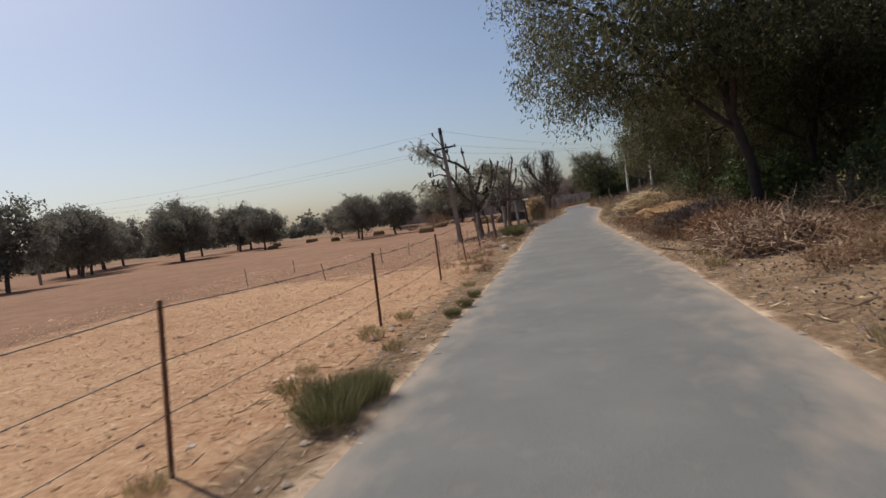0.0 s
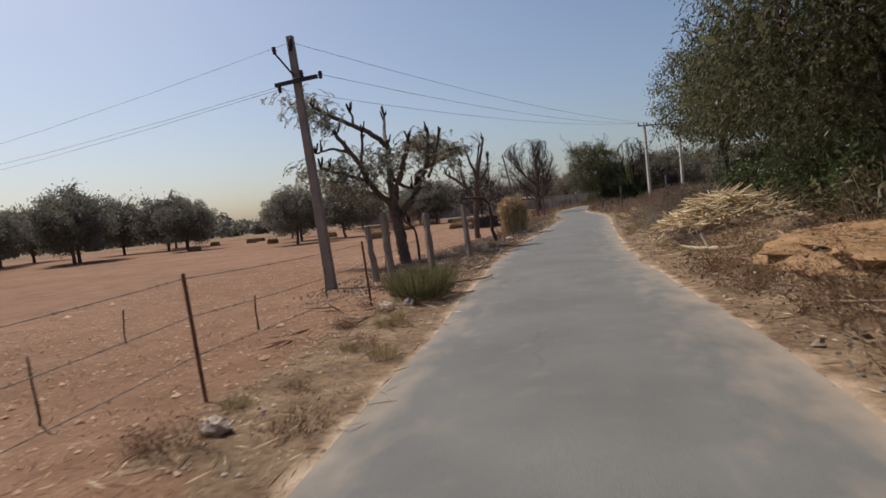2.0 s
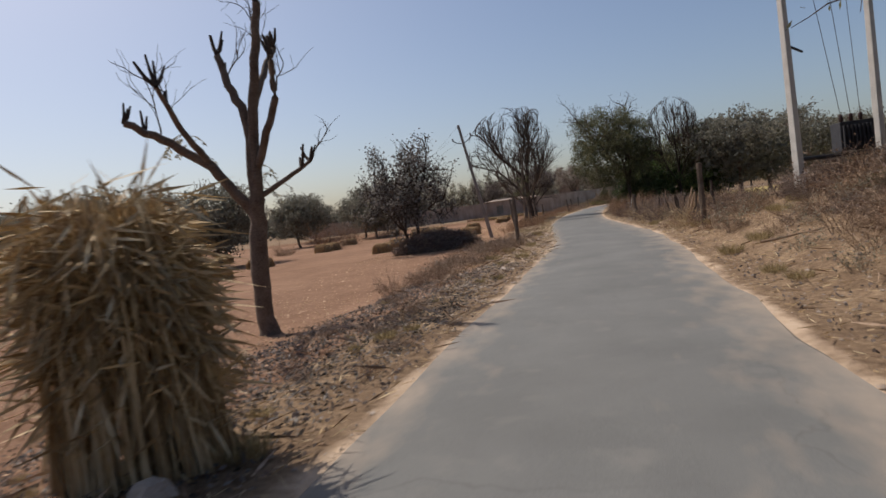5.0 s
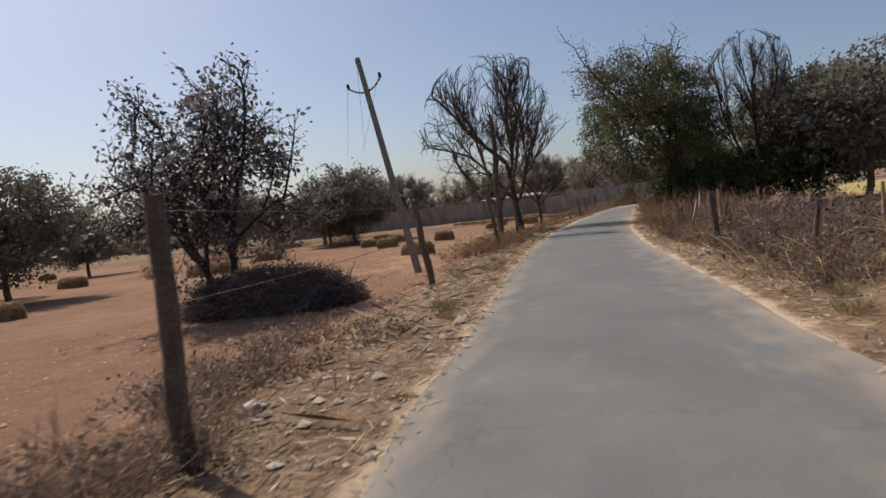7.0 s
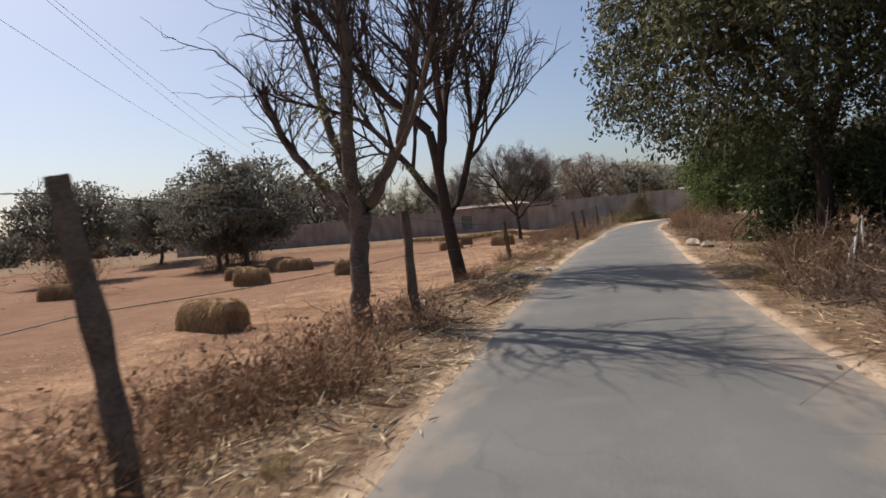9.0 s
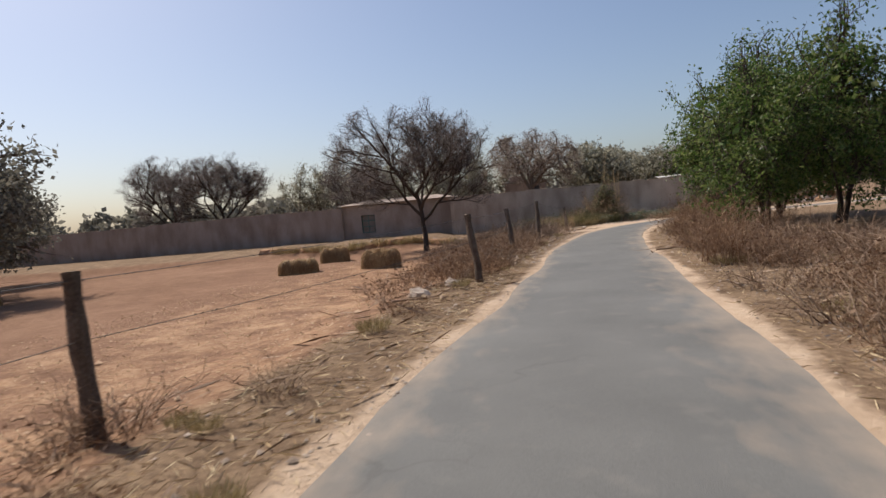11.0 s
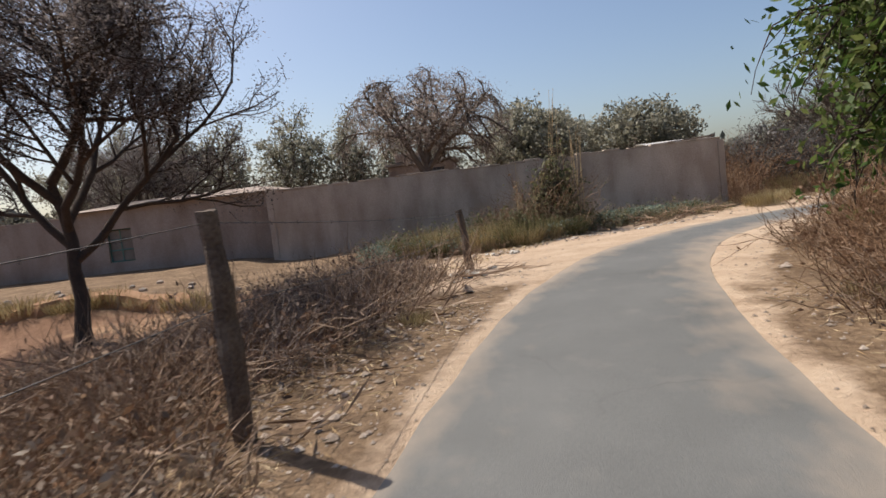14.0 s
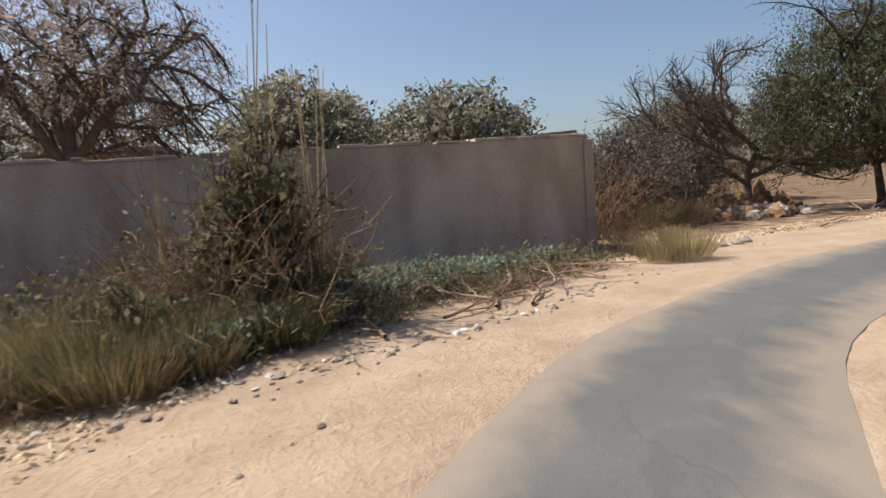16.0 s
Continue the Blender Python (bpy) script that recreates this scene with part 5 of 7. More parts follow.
def stalk_heap():
    gen = np.random.default_rng(330)
    x, y = 4.3, 37.6
    z = height_at(x, y)
    root = thing("stalk_heap", x, y, z, "untidy heap of pale cut stalks on the bank", "haystack", size=1.15)
    n = 1500
    r, a = np.sqrt(gen.uniform(0, 1, n)), gen.uniform(0, 2 * np.pi, n)
    cx, cy = r * np.cos(a) * 1.5, r * np.sin(a) * 1.0
    cz = np.maximum(0.06, 0.74 * (1 - r**2) * gen.uniform(0.3, 1.05, n))
    th = gen.normal(size=n) * 0.95
    n = len(th)
    d = np.stack([np.cos(th), np.sin(th), gen.normal(size=n) * 0.3 - 0.1 * np.sign(cx)], 1)
    ln = gen.uniform(0.25, 1.15, n)[:, None]
    c = np.stack([cx, cy, cz], 1)
    part("straw", mesh("stalks", *tubes([(np.array([p - q * l / 2, p + np.array([0, 0, 0.03]), p + q * l / 2]), np.array([0.016, 0.016, 0.01])) for p, q, l in zip(c, d, ln)], 4), STRAW_PALE), root)
    bm = bmesh.new()
    bmesh.ops.create_icosphere(bm, subdivisions=3, radius=1.0)
    for v in bm.verts:
        v.co = Vector((v.co.x * 1.35, v.co.y * 0.9, v.co.z * 0.36 * (1 + gen.normal() * 0.05)))
    part("core", from_bm("core", bm, STALK_GREY), root)


stalk_heap()

# ---- boundary wall and yard ----
WALL_A, WALL_B = np.array([-6.1, 141.5]), np.array([10.25, 142.6])


def wall_run(name, a, b, h0, h1, thick, mat, label, bays, gen, cap=True):
    """A rendered wall from a to b in bays with slight steps, buttress strips and a broken coping."""
    ln = np.linalg.norm(b - a)
    ang = math.atan2(*(b - a)[::-1])
    root = thing(name, a[0], a[1], 0, label, "wall", "", "structure")
    root.rotation_euler = (0, 0, ang)
    for k in range(bays):
        x0, x1 = ln * k / bays, ln * (k + 1) / bays
        h = h0 + (h1 - h0) * (k + 0.5) / bays + gen.normal() * 0.02
        bm = bmesh.new()
        n = 10
        prev = None
        for i in range(n + 1):
            x = x0 + 0.0008 + (x1 - x0 - 0.0016) * i / n
            hh = h + gen.normal() * 0.012
            sec = [bm.verts.new((x, 0, -0.5)), bm.verts.new((x, 0, hh)), bm.verts.new((x, thick, hh)), bm.verts.new((x, thick, -0.5))]
            if prev:
                for q in range(4):
                    bm.faces.new((prev[q], sec[q], sec[(q + 1) % 4], prev[(q + 1) % 4]))
            else:
                bm.faces.new(sec)
            prev = sec
        bm.faces.new(prev[::-1])
        bmesh.ops.recalc_face_normals(bm, faces=bm.faces[:])
        part("wall_bay", from_bm("wall_bay", bm, mat), root)
        if cap:
            x = x0
            while x < x1 - 0.1:
                w = gen.uniform(0.25, 0.6)
                if gen.uniform() < 0.75:
                    bm = bmesh.new()
                    box(bm, x, -0.03, h - 0.02, min(x + w, x1), thick + 0.03, h + gen.uniform(0.02, 0.06))
                    part("coping_stone", from_bm("coping_stone", bm, STONE if gen.uniform() < 0.35 else mat, 0.008), root)
                x += w
    for k in (0, bays):
        x = ln * k / bays
        bm = bmesh.new()
        box(bm, x - 0.11, -0.035, -0.5, x + 0.11, -0.002, h0 + (h1 - h0) * k / bays - 0.05)
        part("buttress", from_bm("buttress", bm, mat, 0.01), root)
    return root


g = np.random.default_rng(41)
front = wall_run("boundary_wall", WALL_A, WALL_B, 2.45, 2.42, 0.25, WALL, "rendered grey-brown boundary wall with stained bays", 7, g)
bm = bmesh.new()
box(bm, 16.28, 0.26, -0.5, 16.4, 7.0, 2.4)
part("side_wall", from_bm("side_wall", bm, WALL, 0.01), front)
wall_run("boundary_wall_dark", np.array([-45.0, 141.2]), np.array([-14.2, 141.75]), 2.35, 2.4, 0.3, WALL_DARK, "dark brown boundary wall along the field", 8, g)


def shed():
    """The low building in the wall's line, with a barred window and a shallow roof."""
    root = thing("yard_building", -14.15, 141.9, 0, "low brown rendered yard building with a barred window", "building")
    for b in ((0.0, 0, -0.5, 1.4, 0.25, 2.5), (2.4, 0, -0.5, 8.0, 0.25, 2.5), (1.4, 0.002, -0.5, 2.4, 0.25, 0.5), (1.4, 0.002, 1.75, 2.4, 0.25, 2.5), (0, 0.25, -0.5, 0.25, 5, 2.5),
              (7.75, 0.25, -0.5, 8.0, 5, 2.5), (0.25, 4.75, -0.5, 7.75, 5, 2.5)):
        bm = bmesh.new()
        box(bm, *b)
        part("wall", from_bm("wall", bm, WALL_DARK), root)
    bm = bmesh.new()
    v = [bm.verts.new(p) for p in ((-0.3, -0.3, 2.52), (8.2, -0.3, 2.52), (8.2, 5.3, 2.52), (-0.3, 5.3, 2.52), (1.2, 2.6, 2.85), (6.6, 2.6, 2.85))]
    for f in ((0, 1, 5, 4), (2, 3, 4, 5), (1, 2, 5), (3, 0, 4), (3, 2, 1, 0)):
        bm.faces.new([v[i] for i in f])
    part("roof", from_bm("roof", bm, WALL_DARK), root, "low brown hipped roof")
    rim = np.array([(1.43, 0.08, 0.52), (2.37, 0.08, 0.52), (2.37, 0.08, 1.73), (1.43, 0.08, 1.73), (1.43, 0.08, 0.52)])
    win = part("window", mesh("window", *tubes([(rim, np.full(5, 0.035))], 4), GREEN_PAINT), root, "faded green barred window frame")
    for a, b in (((1.4, 0.08, 0.95), (2.4, 0.08, 0.95)), ((1.4, 0.08, 1.35), (2.4, 0.08, 1.35)), ((1.9, 0.08, 0.5), (1.9, 0.08, 1.75))):
        part("bar", mesh("bar", *tubes([(np.array([a, b]), np.full(2, 0.025))], 4), GREEN_PAINT), win)
    bm = bmesh.new()
    box(bm, 1.4, 0.16, 0.5, 2.4, 0.18, 1.75)
    part("shutter", from_bm("shutter", bm, CONCRETE), win, "pale closed shutter")


shed()


def hut():
    root = thing("hut", -1.4, 150.0, 0, "small flat-roofed brown hut behind the wall", "building")
    bm = bmesh.new()
    box(bm, -1.6, 0, -0.3, 1.7, 3, 3.25)
    part("body", from_bm("body", bm, WALL_DARK, 0.02), root)
    bm = bmesh.new()
    box(bm, -1.75, -0.15, 3.26, 1.85, 3.15, 3.4)
    part("roof", from_bm("roof", bm, CONCRETE, 0.02), root)
    bm = bmesh.new()
    box(bm, -1.2, -0.1, 3.401, 0.0, 1.2, 3.85)
    part("water_tank", from_bm("water_tank", bm, WALL_DARK, 0.05), root)
    bm = bmesh.new()
    box(bm, 0.4, -0.03, 2.2, 1.2, -0.004, 3.0)
    part("window", from_bm("window", bm, DARK_METAL, 0.004), root)


hut()


def tin_roof():
    root = thing("tin_shelter", 8.9, 143.3, 0, "low shelter with a rusted tin sheet roof behind the wall", "shelter")
    n = 40
    xs = np.linspace(-1.2, 0.7, n)
    v = np.concatenate([np.stack([xs, np.full(n, y), 2.5 + 0.02 * np.cos(np.arange(n) * np.pi) + z], 1) for y, z in ((-0.35, 0.0), (1.2, 0.12))])
    i = np.arange(n - 1)
    part("roof_sheet", mesh("roof_sheet", v, np.stack([i, i + 1, i + n + 1, i + n], 1), TIN), root, "bent pale tin sheet")
    lines = [(np.array([(x, y, -0.2), (x, y, 2.45)]), np.full(2, 0.05)) for x in (-1.1, 0.6) for y in (0.0, 1.0)]
    lines.append((np.array([(-1.3, -0.3, 2.46), (1.3, -0.3, 2.58)]), np.full(2, 0.035)))
    part("frame", mesh("frame", *tubes(lines, 6), WOOD), root)


tin_roof()

# ---- verge growth ----


def off_points(gen, y0, y1, o0, o1, n):
    """Random places between two distances from the road's middle, along a stretch of it."""
    s = np.flatnonzero((LINE[:, 1] >= y0) & (LINE[:, 1] <= y1) & (LINE[:, 0] < 22))
    i = gen.choice(s, n)
    o = gen.uniform(o0, o1, n)
    p = LINE[i] + NORM[i] * o[:, None] + TAN[i] * gen.uniform(-0.4, 0.4, n)[:, None]
    return p


def ground_z(p):
    return ground_height(p[:, 0], p[:, 1])[0]


def litter(name, label, mat, gen, areas, length, width, tilt=0.25, lift=0.02, category="litter"):
    """Straw, chips and stalk scraps strewn on the ground, as one sheet of loose bits."""
    vs = []
    for y0, y1, o0, o1, n in areas:
        p = off_points(gen, y0, y1, o0, o1, n)
        c = np.stack([p[:, 0], p[:, 1], ground_z(p) + lift + gen.uniform(0, 0.03, n)], 1)
        a = gen.uniform(0, 2 * np.pi, n)
        d = np.stack([np.cos(a), np.sin(a), gen.normal(size=n) * tilt], 1)
        ln = length * gen.uniform(0.3, 1.6, n)
        v, _ = blades(c, d, ln, np.maximum(width, ln * 0.05) * gen.uniform(0.6, 1.5, n), gen)
        vs.append(v)
    v = np.concatenate(vs)
    tagged(new(name, mesh(name, v, np.arange(len(v)).reshape(-1, 4), mat)), label, category, "", "stuff")


g = np.random.default_rng(51)
litter("straw_litter", "bleached straw and stalk scraps strewn along the verge", STRAW, g,
       [(-5, 62, -3.4, -1.75, 5000), (62, 100, -4.2, -1.6, 9000), (100, 128, -3.2, -1.7, 5000), (5, 62, 1.8, 4.2, 5500), (62, 128, 1.7, 3.6, 5000), (28, 44, 2.6, 4.6, 2500), (26, 36, 2.6, 5.2, 3500)], 0.16, 0.008)
litter("field_stubble", "short pale stubble and chaff over the bare field", STRAW, g, [(-3, 28, -14, -2.5, 16000), (76, 126, -12, -3.0, 17000), (28, 62, -13, -3.6, 7000)], 0.08, 0.009, 0.6)
litter("stalk_litter", "pale broken stalks thrown along the fence side", STRAW_PALE, g, [(76, 100, -3.7, -1.7, 5500), (26, 40, 2.4, 4.6, 1500), (64, 92, 1.9, 3.2, 1500)], 0.17, 0.009)
litter("twig_litter", "dark twigs and broken sticks lying on the verge", TWIG, g,
       [(26, 62, -4.4, -1.9, 1400), (62, 128, -4.2, -1.8, 1800), (0, 128, 2.2, 5.5, 2600), (116, 130, -6.5, -2.0, 1500)], 0.4, 0.012)
litter("leaf_litter", "brown fallen leaves on the ground under the trees", LEAF_DRY, g, [(0, 60, 2.0, 7.5, 16000), (30, 62, -5.5, -1.9, 9000), (62, 128, 2.0, 6.5, 8000)], 0.05, 0.03, 0.4)


litter("withered_litter", "dark withered leaves and chaff matted over the verge", LEAF_DUSTY, g, [(36, 62, -5.4, -2.2, 15000)], 0.07, 0.022, 0.5)


def clods(name, label, mat, gen, areas, size):
    """Clods and pebbles: small uneven eight-sided lumps in one mesh."""
    base = np.array([(1, 0, 0), (-1, 0, 0), (0, 1, 0), (0, -1, 0), (0, 0, 1), (0, 0, -1)], float)
    tri = np.array([(0, 2, 4), (2, 1, 4), (1, 3, 4), (3, 0, 4)])
    vs, n_all = [], 0
    for y0, y1, o0, o1, n in areas:
        p = off_points(gen, y0, y1, o0, o1, n)
        s = size * gen.lognormal(0, 0.55, n)
        c = np.stack([p[:, 0], p[:, 1], ground_z(p) + s * 0.2], 1)
        v = base[None] * gen.uniform(0.55, 1.2, (n, 6, 1)) * s[:, None, None] * np.array([1, 1, 0.7])
        a = gen.uniform(0, 6.3, n)
        ca, sa = np.cos(a)[:, None], np.sin(a)[:, None]
        v = np.stack([v[..., 0] * ca - v[..., 1] * sa, v[..., 0] * sa + v[..., 1] * ca, v[..., 2]], -1) + c[:, None]
        vs.append(v.reshape(-1, 3))
        n_all += n
    f = (np.arange(n_all)[:, None, None] * 6 + tri[None]).reshape(-1, 3)
    tagged(new(name, mesh(name, np.concatenate(vs), f, mat)), label, "soil", "", "stuff")


clods("soil_clods", "loose reddish clods over the ploughed field", CLOD, g, [(-3, 30, -16, -2.6, 14000), (84, 126, -12, -3.2, 7000), (62, 84, -12, -4, 2500), (30, 62, -14, -4, 6000)], 0.016)
clods("verge_pebbles", "pale pebbles and chips along the lane", STONE, g, [(-3, 128, -3.2, -1.75, 3500), (104, 132, -2.4, -1.35, 1200), (0, 135, 1.75, 3.2, 3000), (110, 134, 1.3, 2.2, 700), (126, 140, -5.2, -1.9, 700)], 0.013)


clods("verge_stones", "pale broken stones strewn on the earthy verge", STONE, g, [(56, 77, -3.6, -1.7, 1800), (116, 128, -3.0, -1.5, 700)], 0.022)
litter("dark_litter", "dark rotting leaves and twigs matted on the verge", LEAF_THORN, g, [(32, 58, -6.3, -2.3, 9500), (2, 34, 2.6, 7.0, 7000)], 0.05, 0.025, 0.4)


def brush(gen, n, spread, height, mat, leaf=None, leaves=0, arch=0.5, r=0.006):
    """Tangled dry stems arching out of one place."""
    lines = []
    for _ in range(n):
        a, o = gen.uniform(0, 2 * np.pi), gen.uniform(0, 1) ** 0.7 * spread
        p = np.array([math.cos(a) * o * 0.5, math.sin(a) * o * 0.5, -0.03])
        d = np.array([math.cos(a) * arch * gen.uniform(0.2, 1.4), math.sin(a) * arch * gen.uniform(0.2, 1.4), 1.0])
        h = height * gen.uniform(0.45, 1.1)
        pts = [p]
        for k in range(4):
            d = unit(d + gen.normal(size=3) * 0.28 + np.array([0, 0, -0.1 * k * arch]))
            p = p + d * h / 4
            pts.append(p)
        lines.append((np.array(pts), r * np.linspace(1.2, 0.4, 5)))
        for _ in range(2):
            q = pts[gen.integers(1, 4)]
            e = unit(d + gen.normal(size=3) * 0.8)
            lines.append((np.array([q, q + e * h * 0.2, q + e * h * 0.38 + gen.normal(size=3) * 0.03]), r * np.array([0.7, 0.5, 0.3])))
    parts = [("stemwork", tubes(lines[::3], 3), mat), ("twigwork", tubes([q for k, q in enumerate(lines) if k % 3], 3), mat)]
    if leaf:
        parts = [("brushwood", tubes(lines, 3), mat)]
        parts.append(("foliage", leaf_cloud(gen, lines, leaves, 0.05, 0.07, 0.2, 0.5), leaf))
    return parts


def make_bush(name, label, gen, category="bush", **kw):
    root = thing(name, 0, 0, 0, label, category)
    for nm, (v, f), mat in brush(gen, **kw):
        tagged(part(nm, mesh(nm, v, f, mat), root), kind="stuff")
    return root


dry_bush = [make_bush("dry_bush", "tangled leafless grey-brown brush on the verge", np.random.default_rng(400 + k), n=52, spread=1.0, height=1.0, mat=TWIG, arch=0.7, r=0.007) for k in range(2)]
red_bush = [make_bush("dry_weed", "reddish dried weeds at the field edge", np.random.default_rng(410 + k), n=55, spread=0.9, height=0.75, mat=TWIG_RED, leaf=LEAF_RUST, leaves=1.1, arch=0.5, r=0.004) for k in range(2)]
tall_brush = make_bush("tall_brush", "tall dry reddish brushwood hedge beside the lane", np.random.default_rng(420), n=100, spread=1.1, height=1.7, mat=TWIG_RED, leaf=LEAF_RUST, leaves=0.7, arch=0.35)
# Darker brush colours; along the fence they also carry the thorn tree's shade.
TWIG_DARK = material("dark_thorn_twig", [(0.1, 0.076, 0.066), (0.19, 0.146, 0.122), (0.3, 0.24, 0.2)], 2, 0.9, 0.0, 20, per_island=0.5)
LEAF_MAROON = material("dark_withered_leaf", [(0.085, 0.056, 0.044), (0.165, 0.108, 0.082), (0.28, 0.2, 0.155)], 1.2, 0.7, 0.0, 14, translucent=0.3, per_island=0.5)
dark_brush = [make_bush("dark_brush", "dense dark withered brush on the verge", np.random.default_rng(424 + k), n=95, spread=1.1, height=0.95, mat=TWIG_DARK, leaf=LEAF_MAROON, leaves=1.6, arch=0.7, r=0.005) for k in range(2)]
leafy_weed = [make_bush("leafy_weed", "broad-leaved pale green weed on the bank", np.random.default_rng(427 + k), n=26, spread=0.6, height=0.8, mat=TWIG, leaf=LEAF_PALE, leaves=3.4, arch=0.5, r=0.005) for k in range(2)]
green_bush = [make_bush("green_shrub", "low dusty green shrub on the verge", np.random.default_rng(430 + k), n=90, spread=0.9, height=0.9, mat=TWIG, leaf=LEAF_OLIVE, leaves=4.0, arch=0.6) for k in range(2)]


def brush_heap(x, y, sx, sy, h, label="long dark heap of cut thorn brush, widened over the leafy tree's shadow", stick=None, leaf=None, seed=492, turn=8, thick=0.008):
    """A long heap of cut brush: a matted core under a shell of crossed sticks and withered leaves."""
    gen = np.random.default_rng(seed)
    stick, leaf = stick or TWIG_DARK, leaf or LEAF_MAROON
    root = thing("brush_heap", x, y, height_at(x, y), label, "brush heap", "heaps of cut brush", turn=turn)
    bm = bmesh.new()
    bmesh.ops.create_icosphere(bm, subdivisions=4, radius=1.0)
    for v in bm.verts:
        k = 0.86 + 0.22 * noise.noise(v.co * 2.6) + 0.1 * noise.noise(v.co * 8)
        v.co = Vector((v.co.x * sx * k, v.co.y * sy * k, v.co.z * h * k))
    part("core", from_bm("core", bm, stick), root)
    n = int(260 * sx * sy + 500 * sx)
    a, u = gen.uniform(0, 6.28, n), gen.uniform(0, 1, n)
    c = np.stack([np.cos(a) * np.sqrt(1 - u * u) * sx, np.sin(a) * np.sqrt(1 - u * u) * sy, u * h], 1) * gen.uniform(0.82, 1.0, n)[:, None]
    d = gen.normal(size=(n, 3)) * np.array([1, 1, 0.7])
    d /= np.linalg.norm(d, axis=1)[:, None]
    ln = gen.uniform(0.25, 0.9, n)[:, None]
    lines = [(np.array([p - q * l / 2, p + gen.normal(size=3) * 0.03, p + q * l / 2]), np.array([thick, thick * 0.85, thick * 0.4])) for p, q, l in zip(c, d, ln)]
    tagged(part("brushwood", mesh("brushwood", *tubes(lines, 4), stick), root), kind="stuff")
    tagged(part("foliage", mesh("foliage", *leaf_cloud(gen, lines, 5 if leaf is LEAF_MAROON else 2, 0.06, 0.08, 0.2, 0.5), leaf), root), kind="stuff")


# Drawn wider than the brush itself, to cover part of the tree's shadow.
brush_heap(-7.9, 79.5, 2.6, 1.15, 1.15)
brush_heap(3.7, 12.4, 1.0, 1.5, 0.5, "heap of dry cut branches on the bank", TWIG, LEAF_RUST, 493, 10, 0.013)
brush_heap(4.0, 16.2, 1.1, 1.7, 0.55, "heap of brown cut branches and dry leaves on the bank", TWIG_RED, LEAF_RUST, 494, -6, 0.012)
brush_heap(3.9, 19.6, 1.3, 1.5, 0.7, "dark heap of cut leafy branches beside the lane", TWIG_DARK, LEAF_MAROON, 495, 20)
brush_heap(5.6, 8.5, 1.2, 1.8, 0.6, "heap of dry cut branches on the bank", TWIG, LEAF_RUST, 496, 0, 0.012)


def make_tuft(name, label, gen, n, h, spread, mat, width=0.012):
    root = thing(name, 0, 0, 0, label, "grass")
    a = gen.uniform(0, 2 * np.pi, n)
    r = gen.uniform(0, 1, n) ** 0.6 * spread
    c = np.stack([np.cos(a) * r, np.sin(a) * r, np.full(n, -0.02)], 1)
    d = np.stack([np.cos(a) * 0.5 * gen.uniform(0, 1.3, n), np.sin(a) * 0.5 * gen.uniform(0, 1.3, n), np.ones(n)], 1) + gen.normal(size=(n, 3)) * 0.12
    v, f = blades(c, d, h * gen.uniform(0.5, 1.1, n), width, gen, 0.12)
    tagged(part("grass", mesh("grass", v, f, mat), root), kind="stuff")
    return root


broken = [make_bush("broken_stalks", "pale broken stalks and sticks standing in the roadside brush", np.random.default_rng(470 + k), n=34, spread=1.3, height=1.15, mat=STRAW, arch=0.9, r=0.008) for k in range(2)]
grey_weed = [make_bush("grey_weed", "dusty grey-leaved weeds beside the fence", np.random.default_rng(475 + k), n=50, spread=1.0, height=0.55, mat=TWIG, leaf=LEAF_GREY, leaves=3.0, arch=0.6, r=0.004) for k in range(2)]
green_tuft = make_tuft("grass_clump", "tall bushy green grass clump at the field edge", np.random.default_rng(450), 1500, 0.95, 0.5, GRASS_GREEN, 0.008)
dry_tuft = [make_tuft("grass_tuft", "bleached dry grass tuft on the verge", np.random.default_rng(460 + k), 260, 0.42, 0.3, GRASS_DRY) for k in range(2)]


def put(proto, x, y, size=1.0, label="", group=""):
    return place(proto, x, y, height_at(x, y), g.uniform(0, 360), size, label, group)


for x, y, s in ((-1.85, 4.3, 0.42), (-1.75, 4.9, 0.36), (-1.95, 4.7, 0.4), (-1.7, 9.4, 0.2), (-1.72, 10.4, 0.18), (-1.75, 8.6, 0.2)):
    put(green_tuft, x, y, s, "low grey-green weed clump at the road edge", "weeds at the road edge")
put(green_tuft, -2.95, 29.1, 0.85)
put(green_tuft, -2.9, 29.7, 0.8)


def scatter(protos, gen, y0, y1, o0, o1, n, s0, s1, group):
    for k, (x, y) in enumerate(off_points(gen, y0, y1, o0, o1, n)):
        put(protos[k % len(protos)], float(x), float(y), float(gen.uniform(s0, s1)), "", group)


scatter(red_bush, g, 14, 36, -3.6, -2.2, 24, 0.25, 0.5, "dry weeds along the verge")
scatter(dry_tuft, g, 0, 62, -3.2, -2.1, 30, 0.25, 0.6, "dry grass along the verge")
scatter(dry_tuft, g, 62, 128, -3.6, -2.0, 36, 0.25, 0.65, "dry grass along the verge")
scatter(dry_tuft, g, 0, 128, 2.2, 4.5, 80, 0.35, 0.8, "dry grass along the verge")
scatter(red_bush, g, 2, 34, 2.4, 5.8, 80, 0.6, 1.15, "dry weeds on the bank")
scatter(dry_bush, g, 2, 62, 3.4, 8.0, 30, 0.6, 1.2, "brush on the bank")
scatter([dark_brush[0], red_bush[0], dark_brush[1], dry_bush[1]], g, 42, 66, 4.2, 7.5, 64, 0.7, 1.15, "dark brush on the bank")
scatter([dry_bush[0], red_bush[0], dry_bush[1]], g, 40, 66, 2.9, 4.6, 26, 0.35, 0.65, "brush on the bank")
scatter(leafy_weed, g, 38, 64, 3.0, 4.8, 16, 0.5, 0.95, "pale leafy weeds on the bank")
scatter(green_bush, g, 40, 62, 4.2, 6.5, 9, 0.5, 0.9, "green shrubs on the bank")
